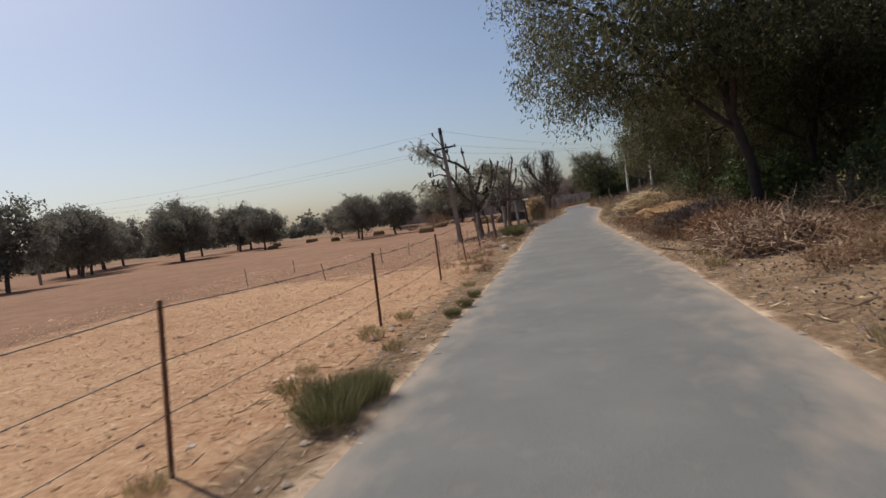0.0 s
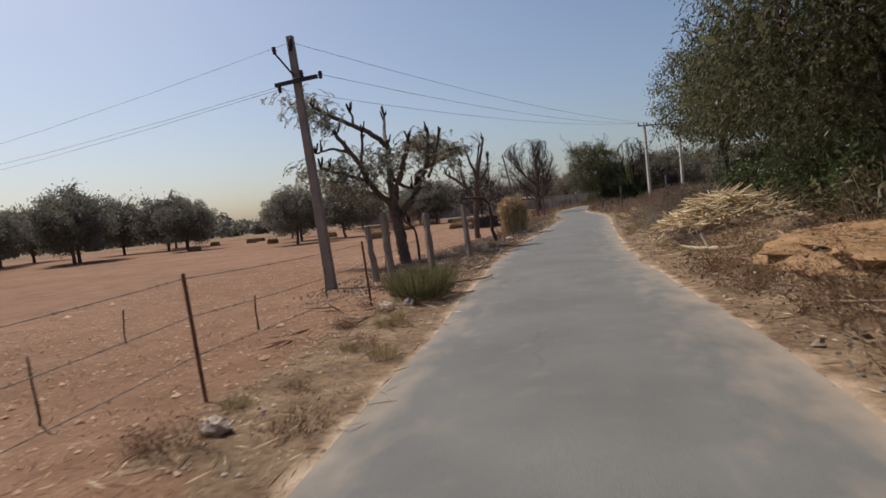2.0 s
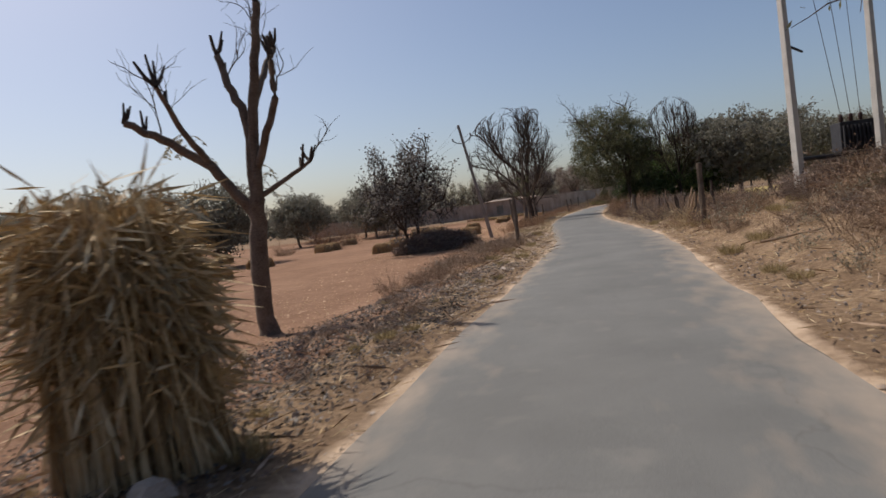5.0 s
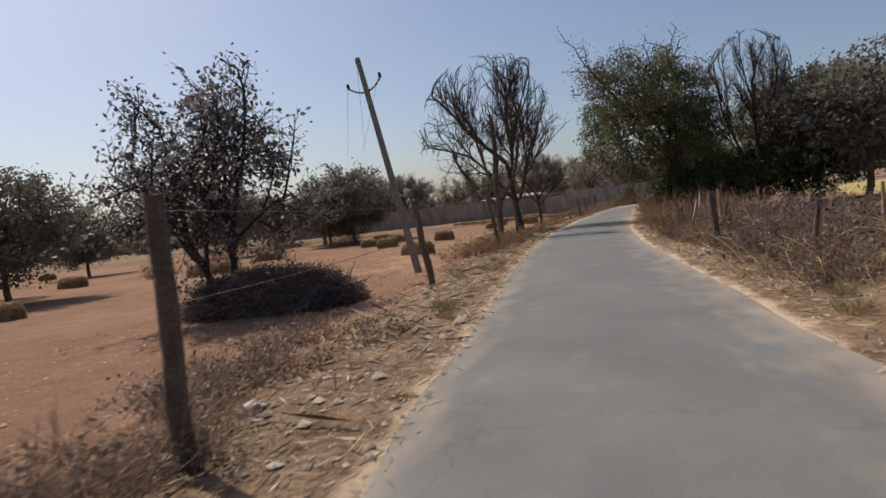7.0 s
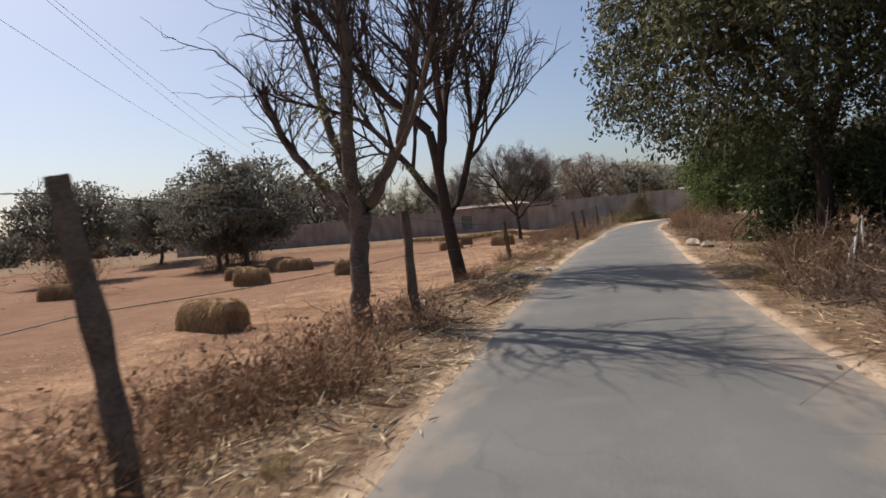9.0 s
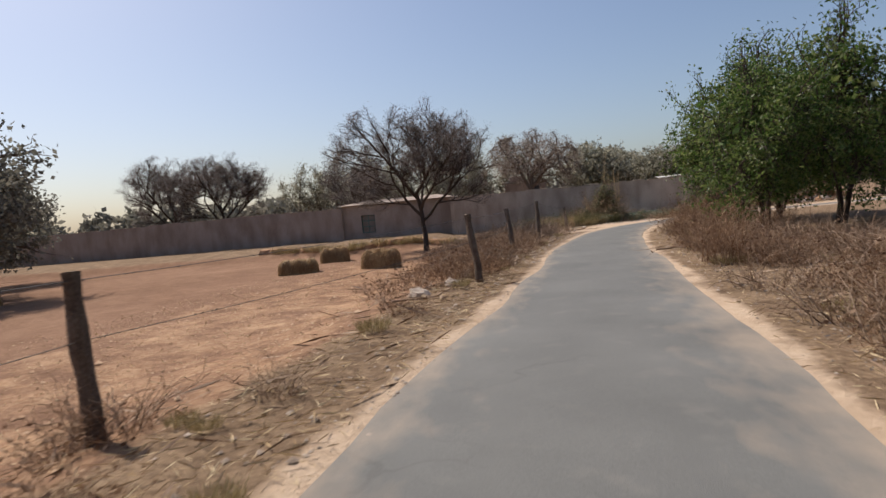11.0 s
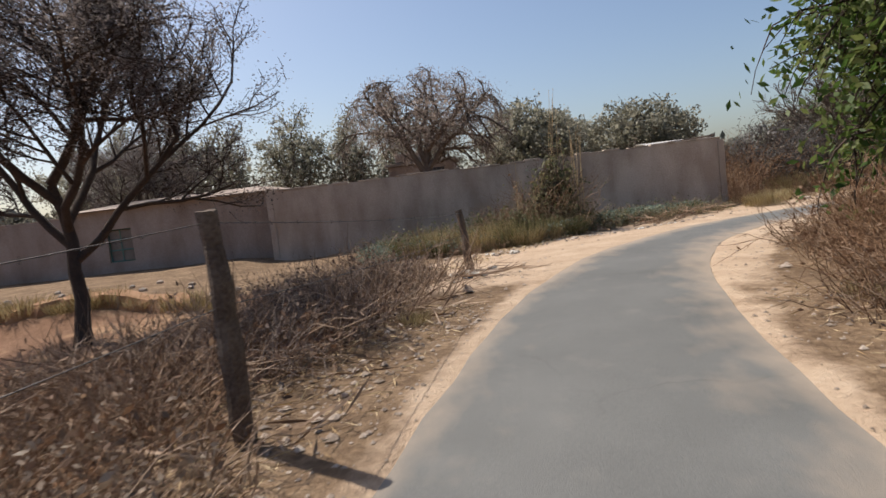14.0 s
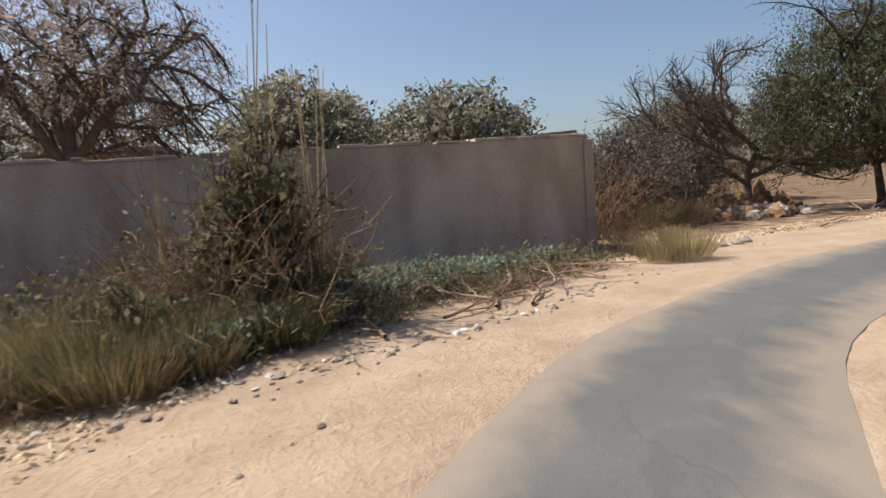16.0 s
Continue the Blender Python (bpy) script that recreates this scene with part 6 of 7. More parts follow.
gv = np.random.default_rng(88)
for k, (x, y) in enumerate(off_points(gv, 34, 62, -4.8, -2.3, 120)):
    place((dark_brush[k % 2], dry_bush[k % 2], dry_tuft[k % 2], red_bush[k % 2])[k % 4], float(x), float(y), height_at(x, y), float(gv.uniform(0, 360)), float(gv.uniform(0.16, 0.34)), "low withered brush lying over the verge", "low brush on the verge")
for k, (x, y) in enumerate(off_points(gv, 34, 66, 3.0, 5.2, 70)):
    place((dark_brush[k % 2], leafy_weed[k % len(leafy_weed)], dark_brush[1], dry_bush[0])[k % 4], float(x), float(y), height_at(x, y), float(gv.uniform(0, 360)), float(gv.uniform(0.35, 0.7)), "", "brush on the bank")
scatter(green_bush, g, 10, 60, 6, 12, 28, 1.0, 1.9, "green shrubs on the bank")
scatter([*dry_bush, dark_brush[0]], g, 64, 82, 2.7, 4.8, 46, 0.5, 0.85, "roadside brush")
scatter([tall_brush, *dry_bush, dark_brush[1]], g, 80, 94, 2.7, 4.8, 34, 0.6, 0.95, "roadside brush")
scatter(broken, g, 66, 94, 2.6, 4.6, 30, 0.5, 0.95, "broken stalks by the lane")
scatter(red_bush, g, 64, 92, 2.4, 5.0, 26, 0.5, 0.9, "dry weeds on the bank")
scatter(leafy_weed, g, 66, 84, 2.7, 4.6, 12, 0.4, 0.7, "pale leafy weeds on the bank")
scatter([dark_brush[0], red_bush[0], dry_bush[0], red_bush[1], dark_brush[1]], g, 75, 98, 2.9, 5.2, 62, 0.8, 1.2, "roadside brush")
for k in range(22):
    p = off_points(g, 66, 92, 2.75, 3.7, 1)[0]
    me, _ = rough_post(float(g.uniform(0.6, 1.35)), float(g.uniform(0.022, 0.05)), g, (WOOD, BARK_DARK, STALK_GREY)[k % 3], 6, 0.02)
    ob = new("broken_stake", me)
    ob.location = (p[0], p[1], height_at(p[0], p[1]))
    ob.rotation_euler = (g.normal() * 0.16, g.normal() * 0.16, g.uniform(0, 6))
    tagged(ob, "broken weathered stake standing in the roadside brush", "stake", "stakes along the lane")
scatter([dry_bush[0], red_bush[0], broken[1], dry_bush[1], dark_brush[0]], g, 84, 96, 3.2, 5.8, 26, 0.8, 1.15, "roadside brush")
scatter([*dry_bush, *red_bush], g, 92, 116, 2.6, 5.5, 40, 0.7, 1.2, "roadside brush")
scatter([*dry_bush, *red_bush], g, 110, 128, 2.4, 5.2, 30, 0.8, 1.25, "roadside brush")
scatter([*dry_bush, tall_brush, *red_bush], g, 114, 131, 2.3, 5.6, 34, 0.7, 1.05, "roadside brush")
scatter(grey_weed, g, 64, 75, -5.6, -2.8, 24, 0.6, 1.0, "grey weeds by the fence")
scatter(grey_weed, g, 112, 128, -5.0, -2.4, 8, 0.6, 1.1, "grey weeds by the fence")
scatter(dry_bush, g, 60, 76, -6.2, -2.9, 30, 0.35, 0.75, "brush along the fence")
scatter(red_bush, g, 85, 92, -4.4, -2.7, 18, 0.8, 1.25, "dry weeds along the verge")
scatter([*red_bush, *dry_bush], g, 88, 112, -4.2, -2.5, 26, 0.4, 0.8, "brush along the fence")
scatter(red_bush, g, 113, 124, -6.0, -2.3, 26, 0.7, 1.15, "dry weeds along the verge")
scatter(red_bush, g, 114, 124, -3.4, -2.0, 18, 0.4, 0.7, "dry weeds along the verge")
scatter([*red_bush, *dry_bush], g, 112, 123, -4.0, -2.2, 26, 0.55, 1.0, "brush along the fence")
scatter([*red_bush, dry_bush[0]], g, 119, 127, -6.5, -3.0, 26, 0.7, 1.1, "dry weeds along the verge")
scatter(dry_bush, g, 123.5, 129.8, -7.0, -3.0, 22, 0.85, 1.3, "brush along the fence")
# The dark brush in this mix stands in for shade under the thorn tree.
scatter([dry_bush[0], dark_brush[0], dry_bush[1], grey_weed[0]], g, 122.5, 130.2, -6.8, -2.9, 52, 0.75, 1.1, "dark brush along the fence")
scatter(dry_bush, g, 30, 58, -5.5, -3.0, 16, 0.25, 0.45, "brush along the fence")
scatter([*dry_bush, tall_brush], g, 92, 118, -30, -20, 9, 1.2, 2.0, "scrub across the field")

vine = make_tree("leafy_vine_clump", np.random.default_rng(480), 2.2, 0.5, 0.03, ROUND, "tall tangled vine and brush clump against the wall", BARK, LEAF_WEED, per=2, spread=0.12, size=0.1, droop=0.5,
                 narrow=0.6, stems=3, crown_r=0.7, fill=(20, 20, 0.1, 0.3))
for x, y, s in ((3.75, 138.5, 1.2), (4.1, 138.65, 0.95), (3.2, 138.6, 0.7)):
    place(vine, x, y, height_at(x, y), 90 * x, s)
for x, y, s in ((2.6, 137.2, 0.45),):
    place(vine, x, y, height_at(x, y), 70 * x, s, "leafy shrub beside the sandy turning", "undergrowth by the wall")

scatter([red_bush[0], dry_bush[0], tall_brush, red_bush[1], dry_bush[1]], g, 122, 134.0, 2.6, 4.4, 54, 0.65, 1.0, "brush inside the bend")

# overgrowth at the foot of the wall
wall_bush = [make_bush("green_shrub", "dull green weeds and dry stems at the foot of the wall", np.random.default_rng(436 + k), n=70, spread=0.9, height=0.8, mat=STALK_GREY, leaf=LEAF_WEED, leaves=2.2, arch=0.6, r=0.004) for k in range(2)]
for x, y, s, p in ((1.6, 137.4, 1.0, 0), (2.4, 138.2, 1.2, 1), (0.4, 138.0, 1.1, 0), (-0.8, 137.6, 1.0, 1), (3.2, 137.3, 1.0, 1), (4.2, 138.3, 0.9, 0), (-1.8, 138.5, 1.0, 1), (5.2, 138.7, 1.1, 0), (6.3, 139.3, 1.0, 1), (7.4, 139.9, 1.05, 0), (8.3, 140.3, 0.9, 1), (4.9, 138.0, 0.8, 1), (6.9, 139.0, 0.7, 0), (9.2, 140.6, 0.8, 0), (2.9, 137.9, 1.3, 0)):
    put(wall_bush[p], x, y, s, "rank green undergrowth at the foot of the wall", "undergrowth by the wall")
olive_brush = make_bush("tall_brush", "tall dry stems with dull olive leaves against the wall", np.random.default_rng(421), n=90, spread=1.0, height=1.6, mat=STALK_GREY, leaf=LEAF_WEED, leaves=1.2, arch=0.4)
for x, y, s in ((3.2, 138.5, 1.2), (3.9, 138.7, 1.35), (3.4, 137.8, 0.9), (4.5, 138.9, 0.8), (2.5, 138.4, 0.8)):
    put(olive_brush, x, y, s, "tall dry stems and olive leaves against the wall", "undergrowth by the wall")
for x, y, s in ((0.4, 136.6, 0.7), (1.1, 136.5, 0.75), (1.9, 136.6, 0.8), (2.6, 136.9, 0.8), (3.3, 136.9, 0.6), (-2.2, 137.4, 0.9), (-1.2, 137.0, 1.0), (-0.3, 137.3, 0.9), (0.9, 137.2, 0.8), (2.2, 136.8, 0.8), (3.0, 136.7, 0.7), (4.0, 137.6, 0.7), (6.6, 138.7, 0.6), (7.6, 139.4, 0.5)):
    put(dry_bush[0], x, y, s, "dead brush tangled in the weeds by the wall", "undergrowth by the wall")
for x, y, s in ((-0.9, 138.6, 1.2), (0.2, 138.9, 1.35), (1.2, 138.4, 1.5), (2.0, 138.8, 1.7), (2.7, 137.6, 1.4), (3.5, 138.0, 1.6), (1.7, 137.4, 1.25), (4.4, 138.6, 1.3), (0.7, 137.6, 1.1), (-0.4, 137.9, 1.1), (3.0, 138.9, 1.9)):
    put(wall_bush[0], x, y, s, "rank olive weeds grown up against the wall", "undergrowth by the wall")
for x, y, s in ((2.2, 138.7, 0.9), (3.5, 139.0, 1.4)):
    put(tall_brush, x, y, s, "tall reddish brush against the wall", "undergrowth by the wall")
dry_clump = make_tuft("dry_grass_clump", "long arching half-dry grass clump beside the turning", np.random.default_rng(455), 1100, 1.0, 0.55, GRASS_DRY, 0.009)
for x, y, s in ((0.2, 136.6, 0.6), (3.3, 137.2, 0.6), (2.4, 136.7, 0.9), (3.0, 137.0, 0.95), (-0.6, 136.9, 0.8), (4.0, 137.5, 0.8)):
    put(green_tuft, x, y, s, "long arching grass clump beside the sandy turning", "undergrowth by the wall")
for x, y, s in ((-0.3, 136.6, 0.6), (2.7, 136.5, 0.7), (3.25, 136.8, 0.6), (2.2, 137.4, 1.1), (0.2, 137.3, 1.0), (1.45, 136.7, 0.9), (1.7, 137.2, 0.8), (-0.6, 137.2, 0.6), (10.4, 140.4, 0.6), (12.8, 143.5, 0.55), (14.6, 147.3, 1.1), (16.4, 147.9, 1.0), (15.4, 148.2, 1.2)):
    put(dry_clump, x, y, s, "", "undergrowth by the wall")
for x, y, s in ((12.0, 146.5, 1.6), (13.5, 148, 1.8), (11.6, 149, 1.7), (15.0, 149.5, 1.8), (18.0, 151, 1.8), (20.5, 151, 1.6)):
    put(tall_brush, x, y, s, "rust-brown scrub beyond the wall's corner", "undergrowth by the wall")


def reed(x, y, h, n, gen):
    root = thing("reed_clump", x, y, height_at(x, y), "tall bleached reed canes standing against the wall", "reed")
    for _ in range(n):
        a = gen.normal(size=2) * 0.12
        b = a + gen.normal(size=2) * 0.16 + np.array([0.1, 0])
        hh = h * gen.uniform(0.75, 1.05)
        pts = np.array([(a[0], a[1], 0), ((a[0] + b[0]) / 2, (a[1] + b[1]) / 2, hh * 0.55), (b[0], b[1], hh)])
        part("cane", mesh("cane", *tubes([(pts, np.array([0.013, 0.011, 0.005]))], 5), STRAW), root)


for k in range(26):
    x = -15.5 + 0.46 * k
    put(dry_tuft[k % 2], x + float(g.normal() * 0.2), 132.4 + 0.35 * math.sin(x * 0.7) + float(g.normal() * 0.15), float(g.uniform(0.8, 1.5)), "dry grass hanging over the earth ledge", "dry grass on the ledge")
reed(4.5, 138.7, 3.2, 7, g)
reed(3.7, 138.9, 4.3, 5, g)
reed(2.7, 138.4, 2.4, 5, g)


def plants(name, label, mat, gen, boxes, size):
    """Low leafy weeds: rosettes of small leaves over a patch of ground."""
    vs = []
    for x0, x1, y0, y1, n in boxes:
        p = np.stack([gen.uniform(x0, x1, n), gen.uniform(y0, y1, n)], 1)
        keep = -road_offset(p) > 3.9
        p = p[keep]
        for k in range(9):
            c = np.stack([p[:, 0], p[:, 1], ground_z(p) + gen.uniform(0.02, 0.42, len(p))], 1) + gen.normal(size=(len(p), 3)) * np.array([0.06, 0.06, 0.0])
            v, _ = blades(c, gen.normal(size=(len(p), 3)) + np.array([0, 0, 0.6]), size * gen.uniform(0.6, 1.4, len(p)), size * 0.5, gen)
            vs.append(v)
    v = np.concatenate(vs)
    tagged(new(name, mesh(name, v, np.arange(len(v)).reshape(-1, 4), mat)), label, "weeds", "", "stuff")


plants("low_weeds", "blue-green leafy weeds carpeting the wall's foot", LEAF_BLUE, g, [(3.2, 9.0, 136.3, 141.0, 6500), (-2, 3.2, 136.5, 141, 1500)], 0.09)


def rock(x, y, s, label, gen, mat=STONE, group=""):
    bm = bmesh.new()
    bmesh.ops.create_icosphere(bm, subdivisions=2, radius=1.0)
    for v in bm.verts:
        v.co = Vector([round(c * 1.6) / 1.6 * 0.55 + c * 0.45 for c in v.co])
        k = 1 + 0.4 * noise.noise(v.co * 1.7 + Vector((x, y, 0))) + 0.12 * noise.noise(v.co * 4 + Vector((y, x, 0)))
        v.co = Vector((v.co.x * s[0] * k, v.co.y * s[1] * k, v.co.z * s[2] * k))
    ob = new("rock", from_bm("rock", bm, mat))
    ob.location = (x, y, height_at(x, y) + s[2] * 0.45)
    ob.rotation_euler = (gen.normal() * 0.1, gen.normal() * 0.1, gen.uniform(0, 6))
    tagged(ob, label, "rock", group)


for x, y, s in ((-3.3, 28.3, (0.28, 0.13, 0.1)), (-3.0, 28.6, (0.12, 0.1, 0.08)), (-2.45, 21.3, (0.17, 0.12, 0.13)), (-3.0, 22.9, (0.14, 0.1, 0.09)), (-2.6, 34.0, (0.12, 0.08, 0.05)), (-2.9, 45.2, (0.24, 0.14, 0.1)),
                (-2.55, 49.7, (0.16, 0.12, 0.12)), (-2.6, 70.4, (0.16, 0.1, 0.06)), (-2.5, 69.2, (0.14, 0.09, 0.06)), (-2.9, 77.0, (0.14, 0.1, 0.07)), (2.73, 104.7, (0.32, 0.2, 0.17)), (3.0, 103.7, (0.2, 0.2, 0.14)), (2.56, 79.5, (0.16, 0.1, 0.08)),
                (-2.2, 98.0, (0.3, 0.12, 0.1)), (-1.7, 99.5, (0.2, 0.12, 0.08)), (3.0, 86.5, (0.2, 0.12, 0.1)), (-1.6, 112.6, (0.2, 0.14, 0.1)), (-2.0, 111.4, (0.28, 0.2, 0.14)), (-1.5, 114.3, (0.18, 0.12, 0.1)),
                (1.0, 131.6, (0.1, 0.08, 0.06)), (0.7, 131.9, (0.09, 0.08, 0.06))):
    rock(x, y, s, "pale rough stone lying on the verge", g, STONE, "stones on the verge")
for k in range(70):
    x = 0.6 + 9.5 * k / 70 + g.normal() * 0.15
    y = np.interp(x, [0, 1.5, 4, 6.4, 8.7, 12], [134.8, 135.0, 135.9, 137.2, 138.7, 139.9]) + g.normal() * 0.2 + 0.2
    s = float(g.lognormal(-3.95, 0.4))
    rock(float(x), float(y), (s * 1.3, s, s * 0.8), "broken pale rubble edging the sandy turning", g, STONE, "rubble edge")
for x, y in off_points(g, 116, 131, -2.5, -1.95, 26):
    s = float(g.lognormal(-3.7, 0.4))
    rock(float(x), float(y), (s * 1.4, s, s * 0.8), "pale broken stone along the lane's edge", g, STONE, "stones along the lane")
for k in range(34):
    a = g.uniform(0, 6.28)
    r = g.uniform(0, 1) ** 0.6
    x, y, s = 18.8 + math.cos(a) * r * 2.4, 148.0 + math.sin(a) * r * 1.0, g.uniform(0.1, 0.3)
    rock(float(x), float(y), (s * 1.3, s, s * (1.4 - r * 0.7)), "broken stone in a rubble heap", g, STONE if k % 3 else MUD, "rubble heap")
for x, y in ((13.0, 141.6), (13.4, 141.8), (12.5, 141.5), (22.5, 146), (23.4, 146.4), (26, 147)):
    rock(x, y, (0.15, 0.11, 0.08), "broken pale stone beside the sandy track", g, STONE, "stones on the verge")


def ledge():
    """The crumbling red earth step between the field and the yard's rubble strip."""
    gen = np.random.default_rng(61)
    n = 46
    xs = np.linspace(-16, -3.9, n)
    ys = 132.3 + 0.35 * np.sin(xs * 0.7) + gen.normal(size=n) * 0.06
    prof = ((-0.12, -0.12), (-0.02, 0.14), (0.06, 0.3), (0.5, 0.34), (1.3, 0.1))
    v = []
    for x, y in zip(xs, ys):
        z, fade = height_at(x, y - 0.3), float(sm(-3.9, -5.4, x))
        for dy, dz in prof:
            v.append((x + gen.normal() * 0.03, y + dy + gen.normal() * 0.03, z - 0.15 + (dz + 0.15) * fade + gen.normal() * 0.02))
    m = len(prof)
    f = [[i * m + j, (i + 1) * m + j, (i + 1) * m + j + 1, i * m + j + 1] for i in range(n - 1) for j in range(m - 1)]
    tagged(new("earth_ledge", mesh("earth_ledge", v, f, MUD)), "crumbling red earth ledge at the field's end", "bank", "", "structure")


ledge()
for k in range(30):
    rock(float(g.uniform(-15, -4)), float(g.uniform(133.2, 136)), (0.1, 0.08, 0.06), "pale debris on the raised earth strip", g, STONE, "debris by the wall")


def dead_branch(x, y, ln, gen, turn, label="bleached fallen branch lying on the verge", lift=0.05, r=0.025):
    root = thing("fallen_branch", x, y, height_at(x, y) + lift, label, "branch", "fallen branches", turn=turn)
    out = []
    grow(gen, (-ln / 2, 0, 0), (1, 0, 0.08), ln, r, 0, [(4, 0.2, 42, 0.5, 0.12, 0.0), (3, 0.2, 40, 0.5, 0.2, 0.02), (0, 0, 0, 0, 0.2, 0)], out)
    out = [(np.column_stack([p[:, :2], np.abs(p[:, 2]) * 0.3]), rr) for _, p, rr in out]
    part("wood", mesh("wood", *tubes(out, 5), TWIG), root)


for x, y, ln, tn in ((-2.5, 31.0, 1.0, 10), (-2.6, 39.6, 1.2, 20), (-2.4, 42.0, 0.9, 0), (-2.9, 36.6, 0.8, 60), (2.9, 31.5, 1.3, -20), (3.3, 26.0, 1.6, -10), (3.6, 14.0, 1.5, 30), (4.2, 9.5, 1.4, 150), (3.2, 52.0, 1.4, 35), (3.8, 58.5, 1.6, 25),
                     (3.2, 89.5, 1.6, 40), (3.6, 90.8, 2.0, 70), (3.0, 92.4, 1.4, 10), (3.4, 98.5, 1.5, 60), (-3.3, 89.6, 1.0, 80), (-3.0, 90.6, 1.0, 120), (-2.9, 84.0, 0.8, 30), (-2.6, 80.2, 0.9, 60), (-3.0, 95.8, 1.8, 55),
                     (-2.2, 112.2, 0.9, 80), (-2.0, 111.0, 0.8, 20), (-1.7, 115.6, 0.9, 140), (-1.4, 125.0, 1.4, 30), (-2.2, 127.0, 1.6, 70), (-1.0, 128.4, 1.3, 110), (4.6, 119.0, 1.4, 60), (3.9, 117.5, 1.7, 20), (6.9, 138.6, 1.2, 60), (7.6, 139.2, 1.3, 20),
                     (-2.3, 47.0, 1.2, 15), (-2.2, 48.2, 1.4, 5), (22.5, 144.8, 2.2, 30), (20, 145.0, 1.8, 10), (1.6, 131.0, 0.9, 0)):
    dead_branch(x, y, ln, g, tn)


def split_stump(x, y, h, lean):
    """A snapped dead sapling: a dark stake with bleached splinters peeling from it."""
    root = thing("split_stump", x, y, height_at(x, y), "snapped dead stem with bleached splinters in the brush", "stump", "split stems in the brush")
    top = np.array([lean, 0.1, h])
    core = np.array([(0, 0, -0.1), top * 0.35 + np.array([0.03, 0, 0]), top * 0.7, top])
    part("stem", mesh("stem", *tubes([(core, np.array([0.035, 0.03, 0.025, 0.012]))], 6), WOOD), root, smooth=True)
    for k in range(4):
        a = 0.2 + 0.17 * k
        p, q = top * (a + 0.33) + np.array([0.03 * math.cos(k * 2.1), 0.03 * math.sin(k * 2.1), 0]), top * a + np.array([0.08 * math.cos(k * 2.1), 0.08 * math.sin(k * 2.1), -0.03])
        line = np.array([p, p * 0.6 + q * 0.4 + g.normal(size=3) * 0.012, q])
        part("splinter", mesh("splinter", *tubes([(line, np.array([0.006, 0.02, 0.008]))], 4), CLOTH), root, "bleached splinter of wood")


split_stump(2.95, 93.2, 1.05, 0.22)
split_stump(2.9, 84.1, 1.25, 0.32)
split_stump(3.3, 88.6, 0.9, -0.1)


def earth_mound(x, y, sx, sy, h):
    """A low heap of orange-brown earth and chaff."""
    gen = np.random.default_rng(490)
    bm = bmesh.new()
    bmesh.ops.create_icosphere(bm, subdivisions=4, radius=1.0)
    for v in bm.verts:
        k = 1 + 0.3 * noise.noise(v.co * 2.2) + 0.14 * noise.noise(v.co * 7) + 0.07 * noise.noise(v.co * 17)
        v.co = Vector((v.co.x * sx * k, v.co.y * sy * k, v.co.z * h * k))
    root = thing("earth_mound", x, y, height_at(x, y), "low mound of orange-brown earth and chaff", "mound")
    part("earth", from_bm("earth", bm, CHAFF), root)
    n = 4200
    a, r = gen.uniform(0, 6.28, n), np.sqrt(gen.uniform(0, 1, n))
    c = np.stack([np.cos(a) * r * sx, np.sin(a) * r * sy, h * np.sqrt(np.maximum(0, 1 - r * r)) + 0.01], 1)
    v, f = blades(c, gen.normal(size=(n, 3)) * np.array([1, 1, 0.3]), gen.uniform(0.06, 0.22, n), 0.01, gen)
    tagged(part("chaff", mesh("chaff", v, f, STALK_GREY), root), kind="stuff")


earth_mound(4.8, 29.3, 1.8, 2.4, 0.42)
for k in range(9):
    dead_branch(float(2.3 + g.uniform(0, 0.8)), 20.5 + k * 0.9, float(g.uniform(0.8, 1.5)), g, float(g.uniform(60, 120)), "dark curved twig fallen at the road edge", 0.03, 0.014)


def forked_log(x, y, turn):
    """A bleached log lying on the bank, with one stub pointing up."""
    root = thing("forked_log", x, y, height_at(x, y), "pale bleached forked log lying on the bank", "log", turn=turn)
    lines = [(np.array([(-0.6, 0.0, 0.2), (-0.3, 0.03, 0.12), (0.0, 0, 0.1), (0.35, -0.05, 0.1), (0.7, -0.02, 0.06)]), np.array([0.035, 0.055, 0.075, 0.07, 0.06])),
             (np.array([(0.02, 0, 0.1), (-0.06, 0.03, 0.28), (-0.16, 0.05, 0.46)]), np.array([0.06, 0.045, 0.025])), (np.array([(0.35, -0.05, 0.1), (0.55, -0.2, 0.16), (0.7, -0.3, 0.14)]), np.array([0.05, 0.035, 0.02]))]
    part("wood", mesh("wood", *tubes(lines, 8), STRAW_PALE), root, smooth=True)


forked_log(2.75, 33.1, -20)
for k in range(9):
    rock(1.25 + float(g.normal() * 0.3), 131.8 + float(g.normal() * 0.2), (0.06, 0.045, 0.04), "white chipped rubble at the post's foot", g, CLOTH, "rubble by the post")


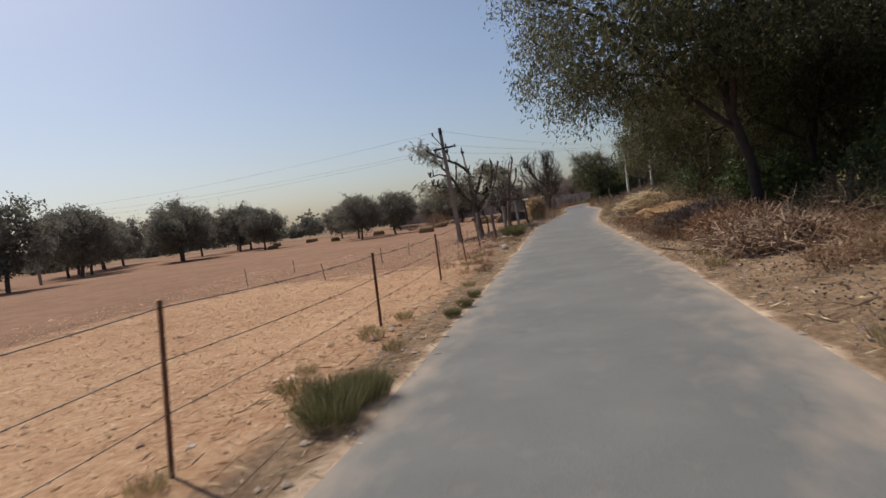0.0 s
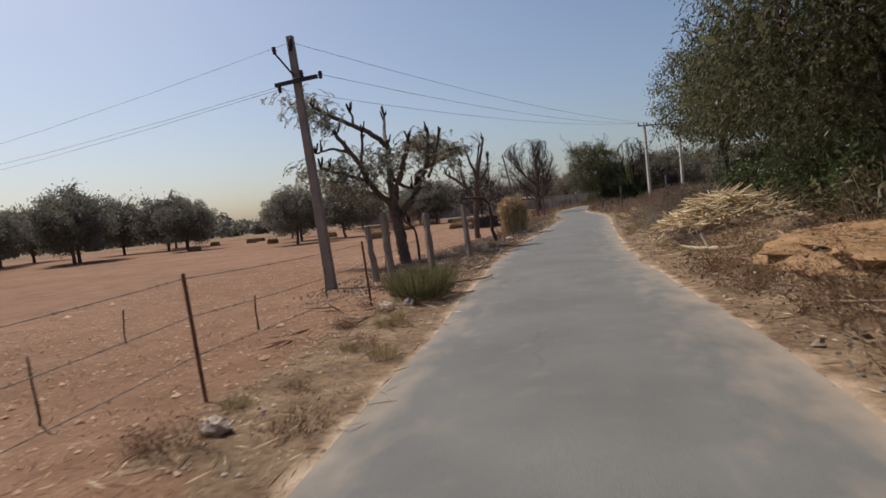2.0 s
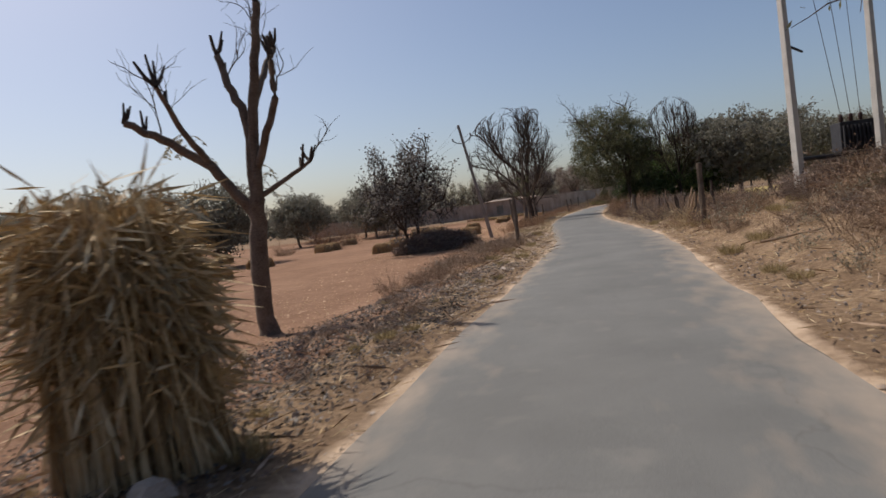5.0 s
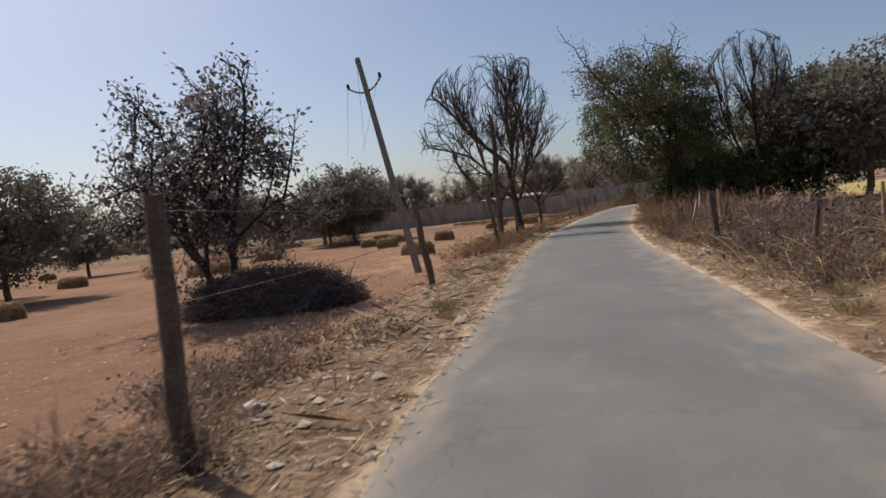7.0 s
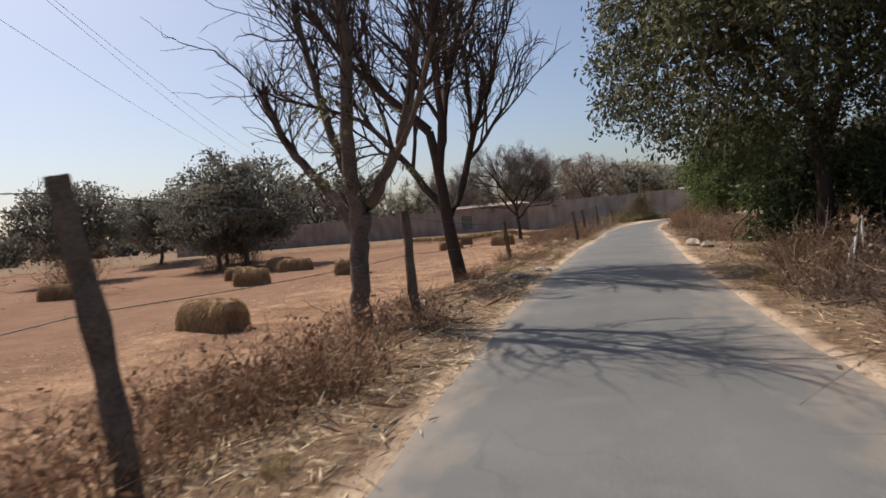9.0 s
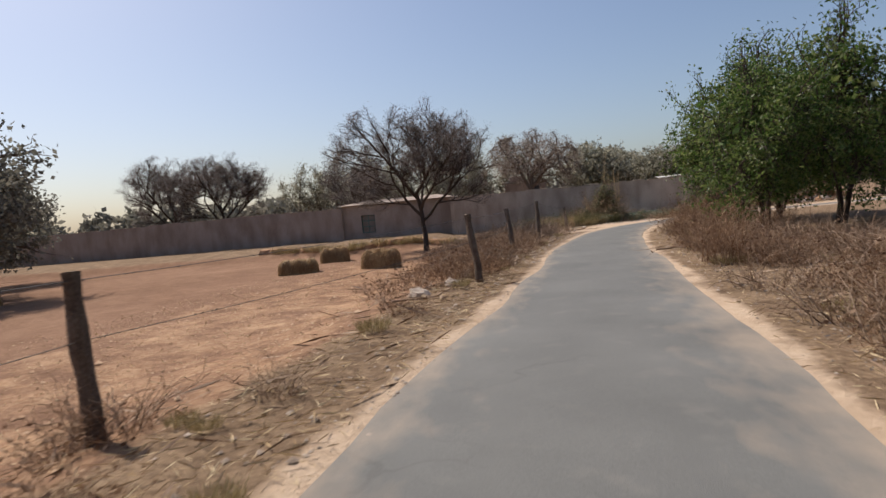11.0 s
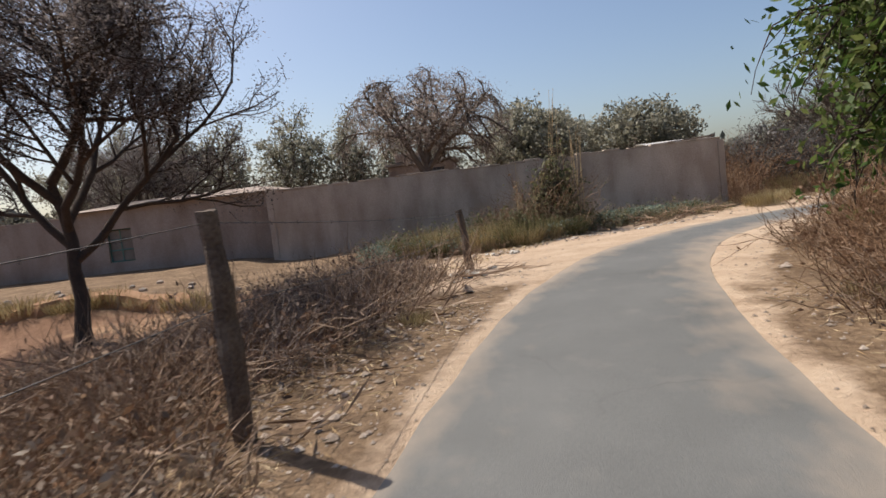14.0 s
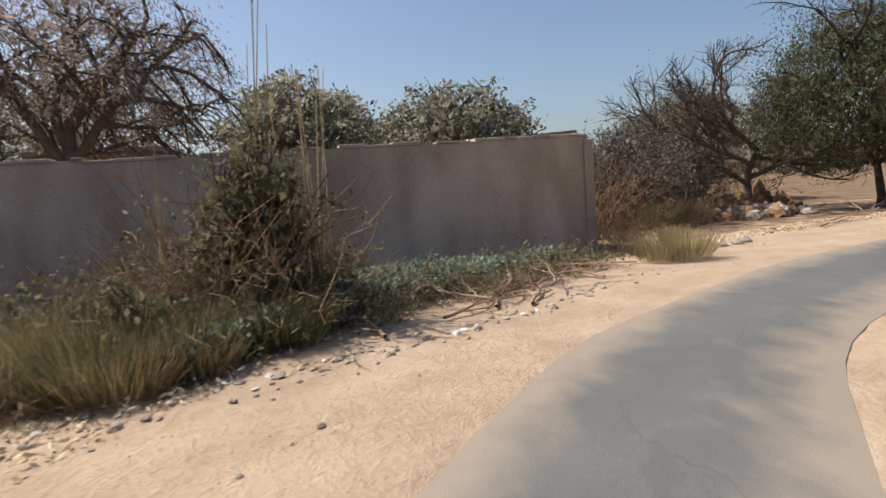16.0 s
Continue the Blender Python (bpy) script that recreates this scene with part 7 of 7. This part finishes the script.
def crumpled_rag(x, y, size, label, mat, gen):
    """A thrown-away scrap of cloth or sheet, folded and bunched on the ground."""
    bm = bmesh.new()
    bmesh.ops.create_grid(bm, x_segments=9, y_segments=9, size=size)
    off = Vector(gen.uniform(-9, 9, 3).tolist())
    for v in bm.verts:
        q = v.co / size
        v.co.x = size * (q.x * 0.75 + 0.3 * noise.noise(q * 1.6 + off))
        v.co.y = size * (q.y * 0.75 + 0.3 * noise.noise(q * 1.7 - off))
        v.co.z = size * (0.12 + 0.6 * abs(noise.noise(q * 1.5 + off * 2)) + 0.2 * abs(noise.noise(q * 4 + off)))
    bmesh.ops.solidify(bm, geom=list(bm.faces), thickness=0.004)
    rag = new("crumpled_rag", from_bm("crumpled_rag", bm, mat))
    rag.matrix_world = pose(x, y, height_at(x, y) - 0.004, 0, 0, float(gen.uniform(0, 360)))
    tagged(rag, label, "rag", "thrown-away scraps by the post")


BLUE_SHEET = material("faded_blue_sheet", [(0.08, 0.12, 0.19), (0.13, 0.19, 0.28), (0.22, 0.27, 0.34)], 8, 0.6, 0.1, 60)
for x, y, s, mat, lab in ((1.11, 131.63, 0.13, CLOTH, "dirty white crumpled cloth thrown beside the fence post"), (1.25, 131.86, 0.1, CLOTH, "dirty white scrap of cloth in the dry weeds"), (1.4, 131.82, 0.08, CLOTH, "dirty white scrap of cloth in the dry weeds"),
                          (1.37, 131.36, 0.13, CLOTH, "dirty white crumpled cloth thrown on the sandy verge"), (1.55, 131.14, 0.09, CLOTH, "small torn white scrap on the sandy verge"), (1.27, 131.02, 0.1, BLUE_SHEET, "faded blue plastic scrap on the sandy verge"),
                          (1.0, 130.6, 0.07, CLOTH, "small torn white scrap on the sandy verge")):
    crumpled_rag(x, y, s, lab, mat, g)
for k in range(70):
    u = float(g.uniform(0, 2))
    x, y = (2.3 + 2.9 * u, 136.05 + 0.75 * u) if u < 1 else (5.2 + 3.2 * (u - 1), 136.8 + 1.9 * (u - 1))
    w = float(g.uniform(0.015, 0.045))
    rock(x + float(g.normal() * 0.16), y + float(g.normal() * 0.14), (w * 1.7, w, w * 0.5), "pale chip of rubble and rubbish along the weeds", g, (CLOTH, STONE, STALK_GREY, STONE)[k % 4], "rubble along the weeds")
for x, y, ln, tn in ((7.2, 138.7, 1.2, 40), (7.7, 139.0, 1.4, 75), (8.2, 139.2, 1.1, 20), (6.2, 138.2, 1.0, 120), (8.8, 139.6, 1.2, 150)):
    dead_branch(x, y, ln, g, tn, "pale leafless branch lying over the weeds", 0.22, 0.016)
dead_branch(2.2, 131.58, 0.75, g, -12, "straight dry stick lying on the sandy turning", 0.02, 0.016)
for k in range(14):
    u = float(g.uniform(0, 1))
    rock(1.1 + 1.3 * u + float(g.normal() * 0.1), 135.5 - 0.9 * u + float(g.normal() * 0.12), (0.08, 0.06, 0.05), "pale broken rubble along the weeds", g, CLOTH if k % 3 == 0 else STONE, "rubble along the weeds")

# the far side of the turning: a spoil heap, a dead sapling, loose sticks and scraps
litter("scrap_litter", "pale leaf scraps and chips along the edge of the weeds", STRAW_PALE, g, [(131, 141, -4.7, -3.5, 4200)], 0.07, 0.028, 0.4)
for k in range(46):
    r, a = math.sqrt(float(g.uniform(0, 1))), float(g.uniform(0, 6.28))
    x, y, s = 20.6 + 1.9 * r * math.cos(a), 150.2 + 1.1 * r * math.sin(a), float(g.uniform(0.16, 0.34))
    rock(x, y, (s * 1.3, s, s * (2.9 - 2.0 * r)), "pale stone and clod in a spoil heap", g, (STONE, MUD, CHAFF)[k % 3], "spoil heap beyond the turning")
for x, y, ln, tn in ((7.2, 138.4, 0.9, 70), (6.2, 138.0, 0.8, 30), (8.6, 139.8, 1.0, 110), (9.6, 141.2, 1.2, 20), (12.0, 143.1, 1.3, 15), (15.2, 143.3, 1.3, 60), (17.0, 143.2, 1.6, 30), (18.6, 144.0, 2.0, 12), (5.0, 137.6, 0.8, 100)):
    dead_branch(x, y, ln, g, tn)
put(tall_brush, 10.5, 141.7, 0.6, "leafless dead sapling at the wall's corner", "undergrowth by the wall")
put(dry_clump, 10.9, 140.3, 0.7, "", "undergrowth by the wall")
for x, y, s in ((13.2, 146.0, 0.9), (15.4, 146.8, 1.0), (14.4, 147.2, 1.2), (17.8, 147.6, 0.9), (19.0, 148.2, 0.8), (12.6, 145.0, 0.7)):
    put(red_bush[0], x, y, s * 1.2, "rusty dry weeds beyond the wall's corner", "undergrowth by the wall")
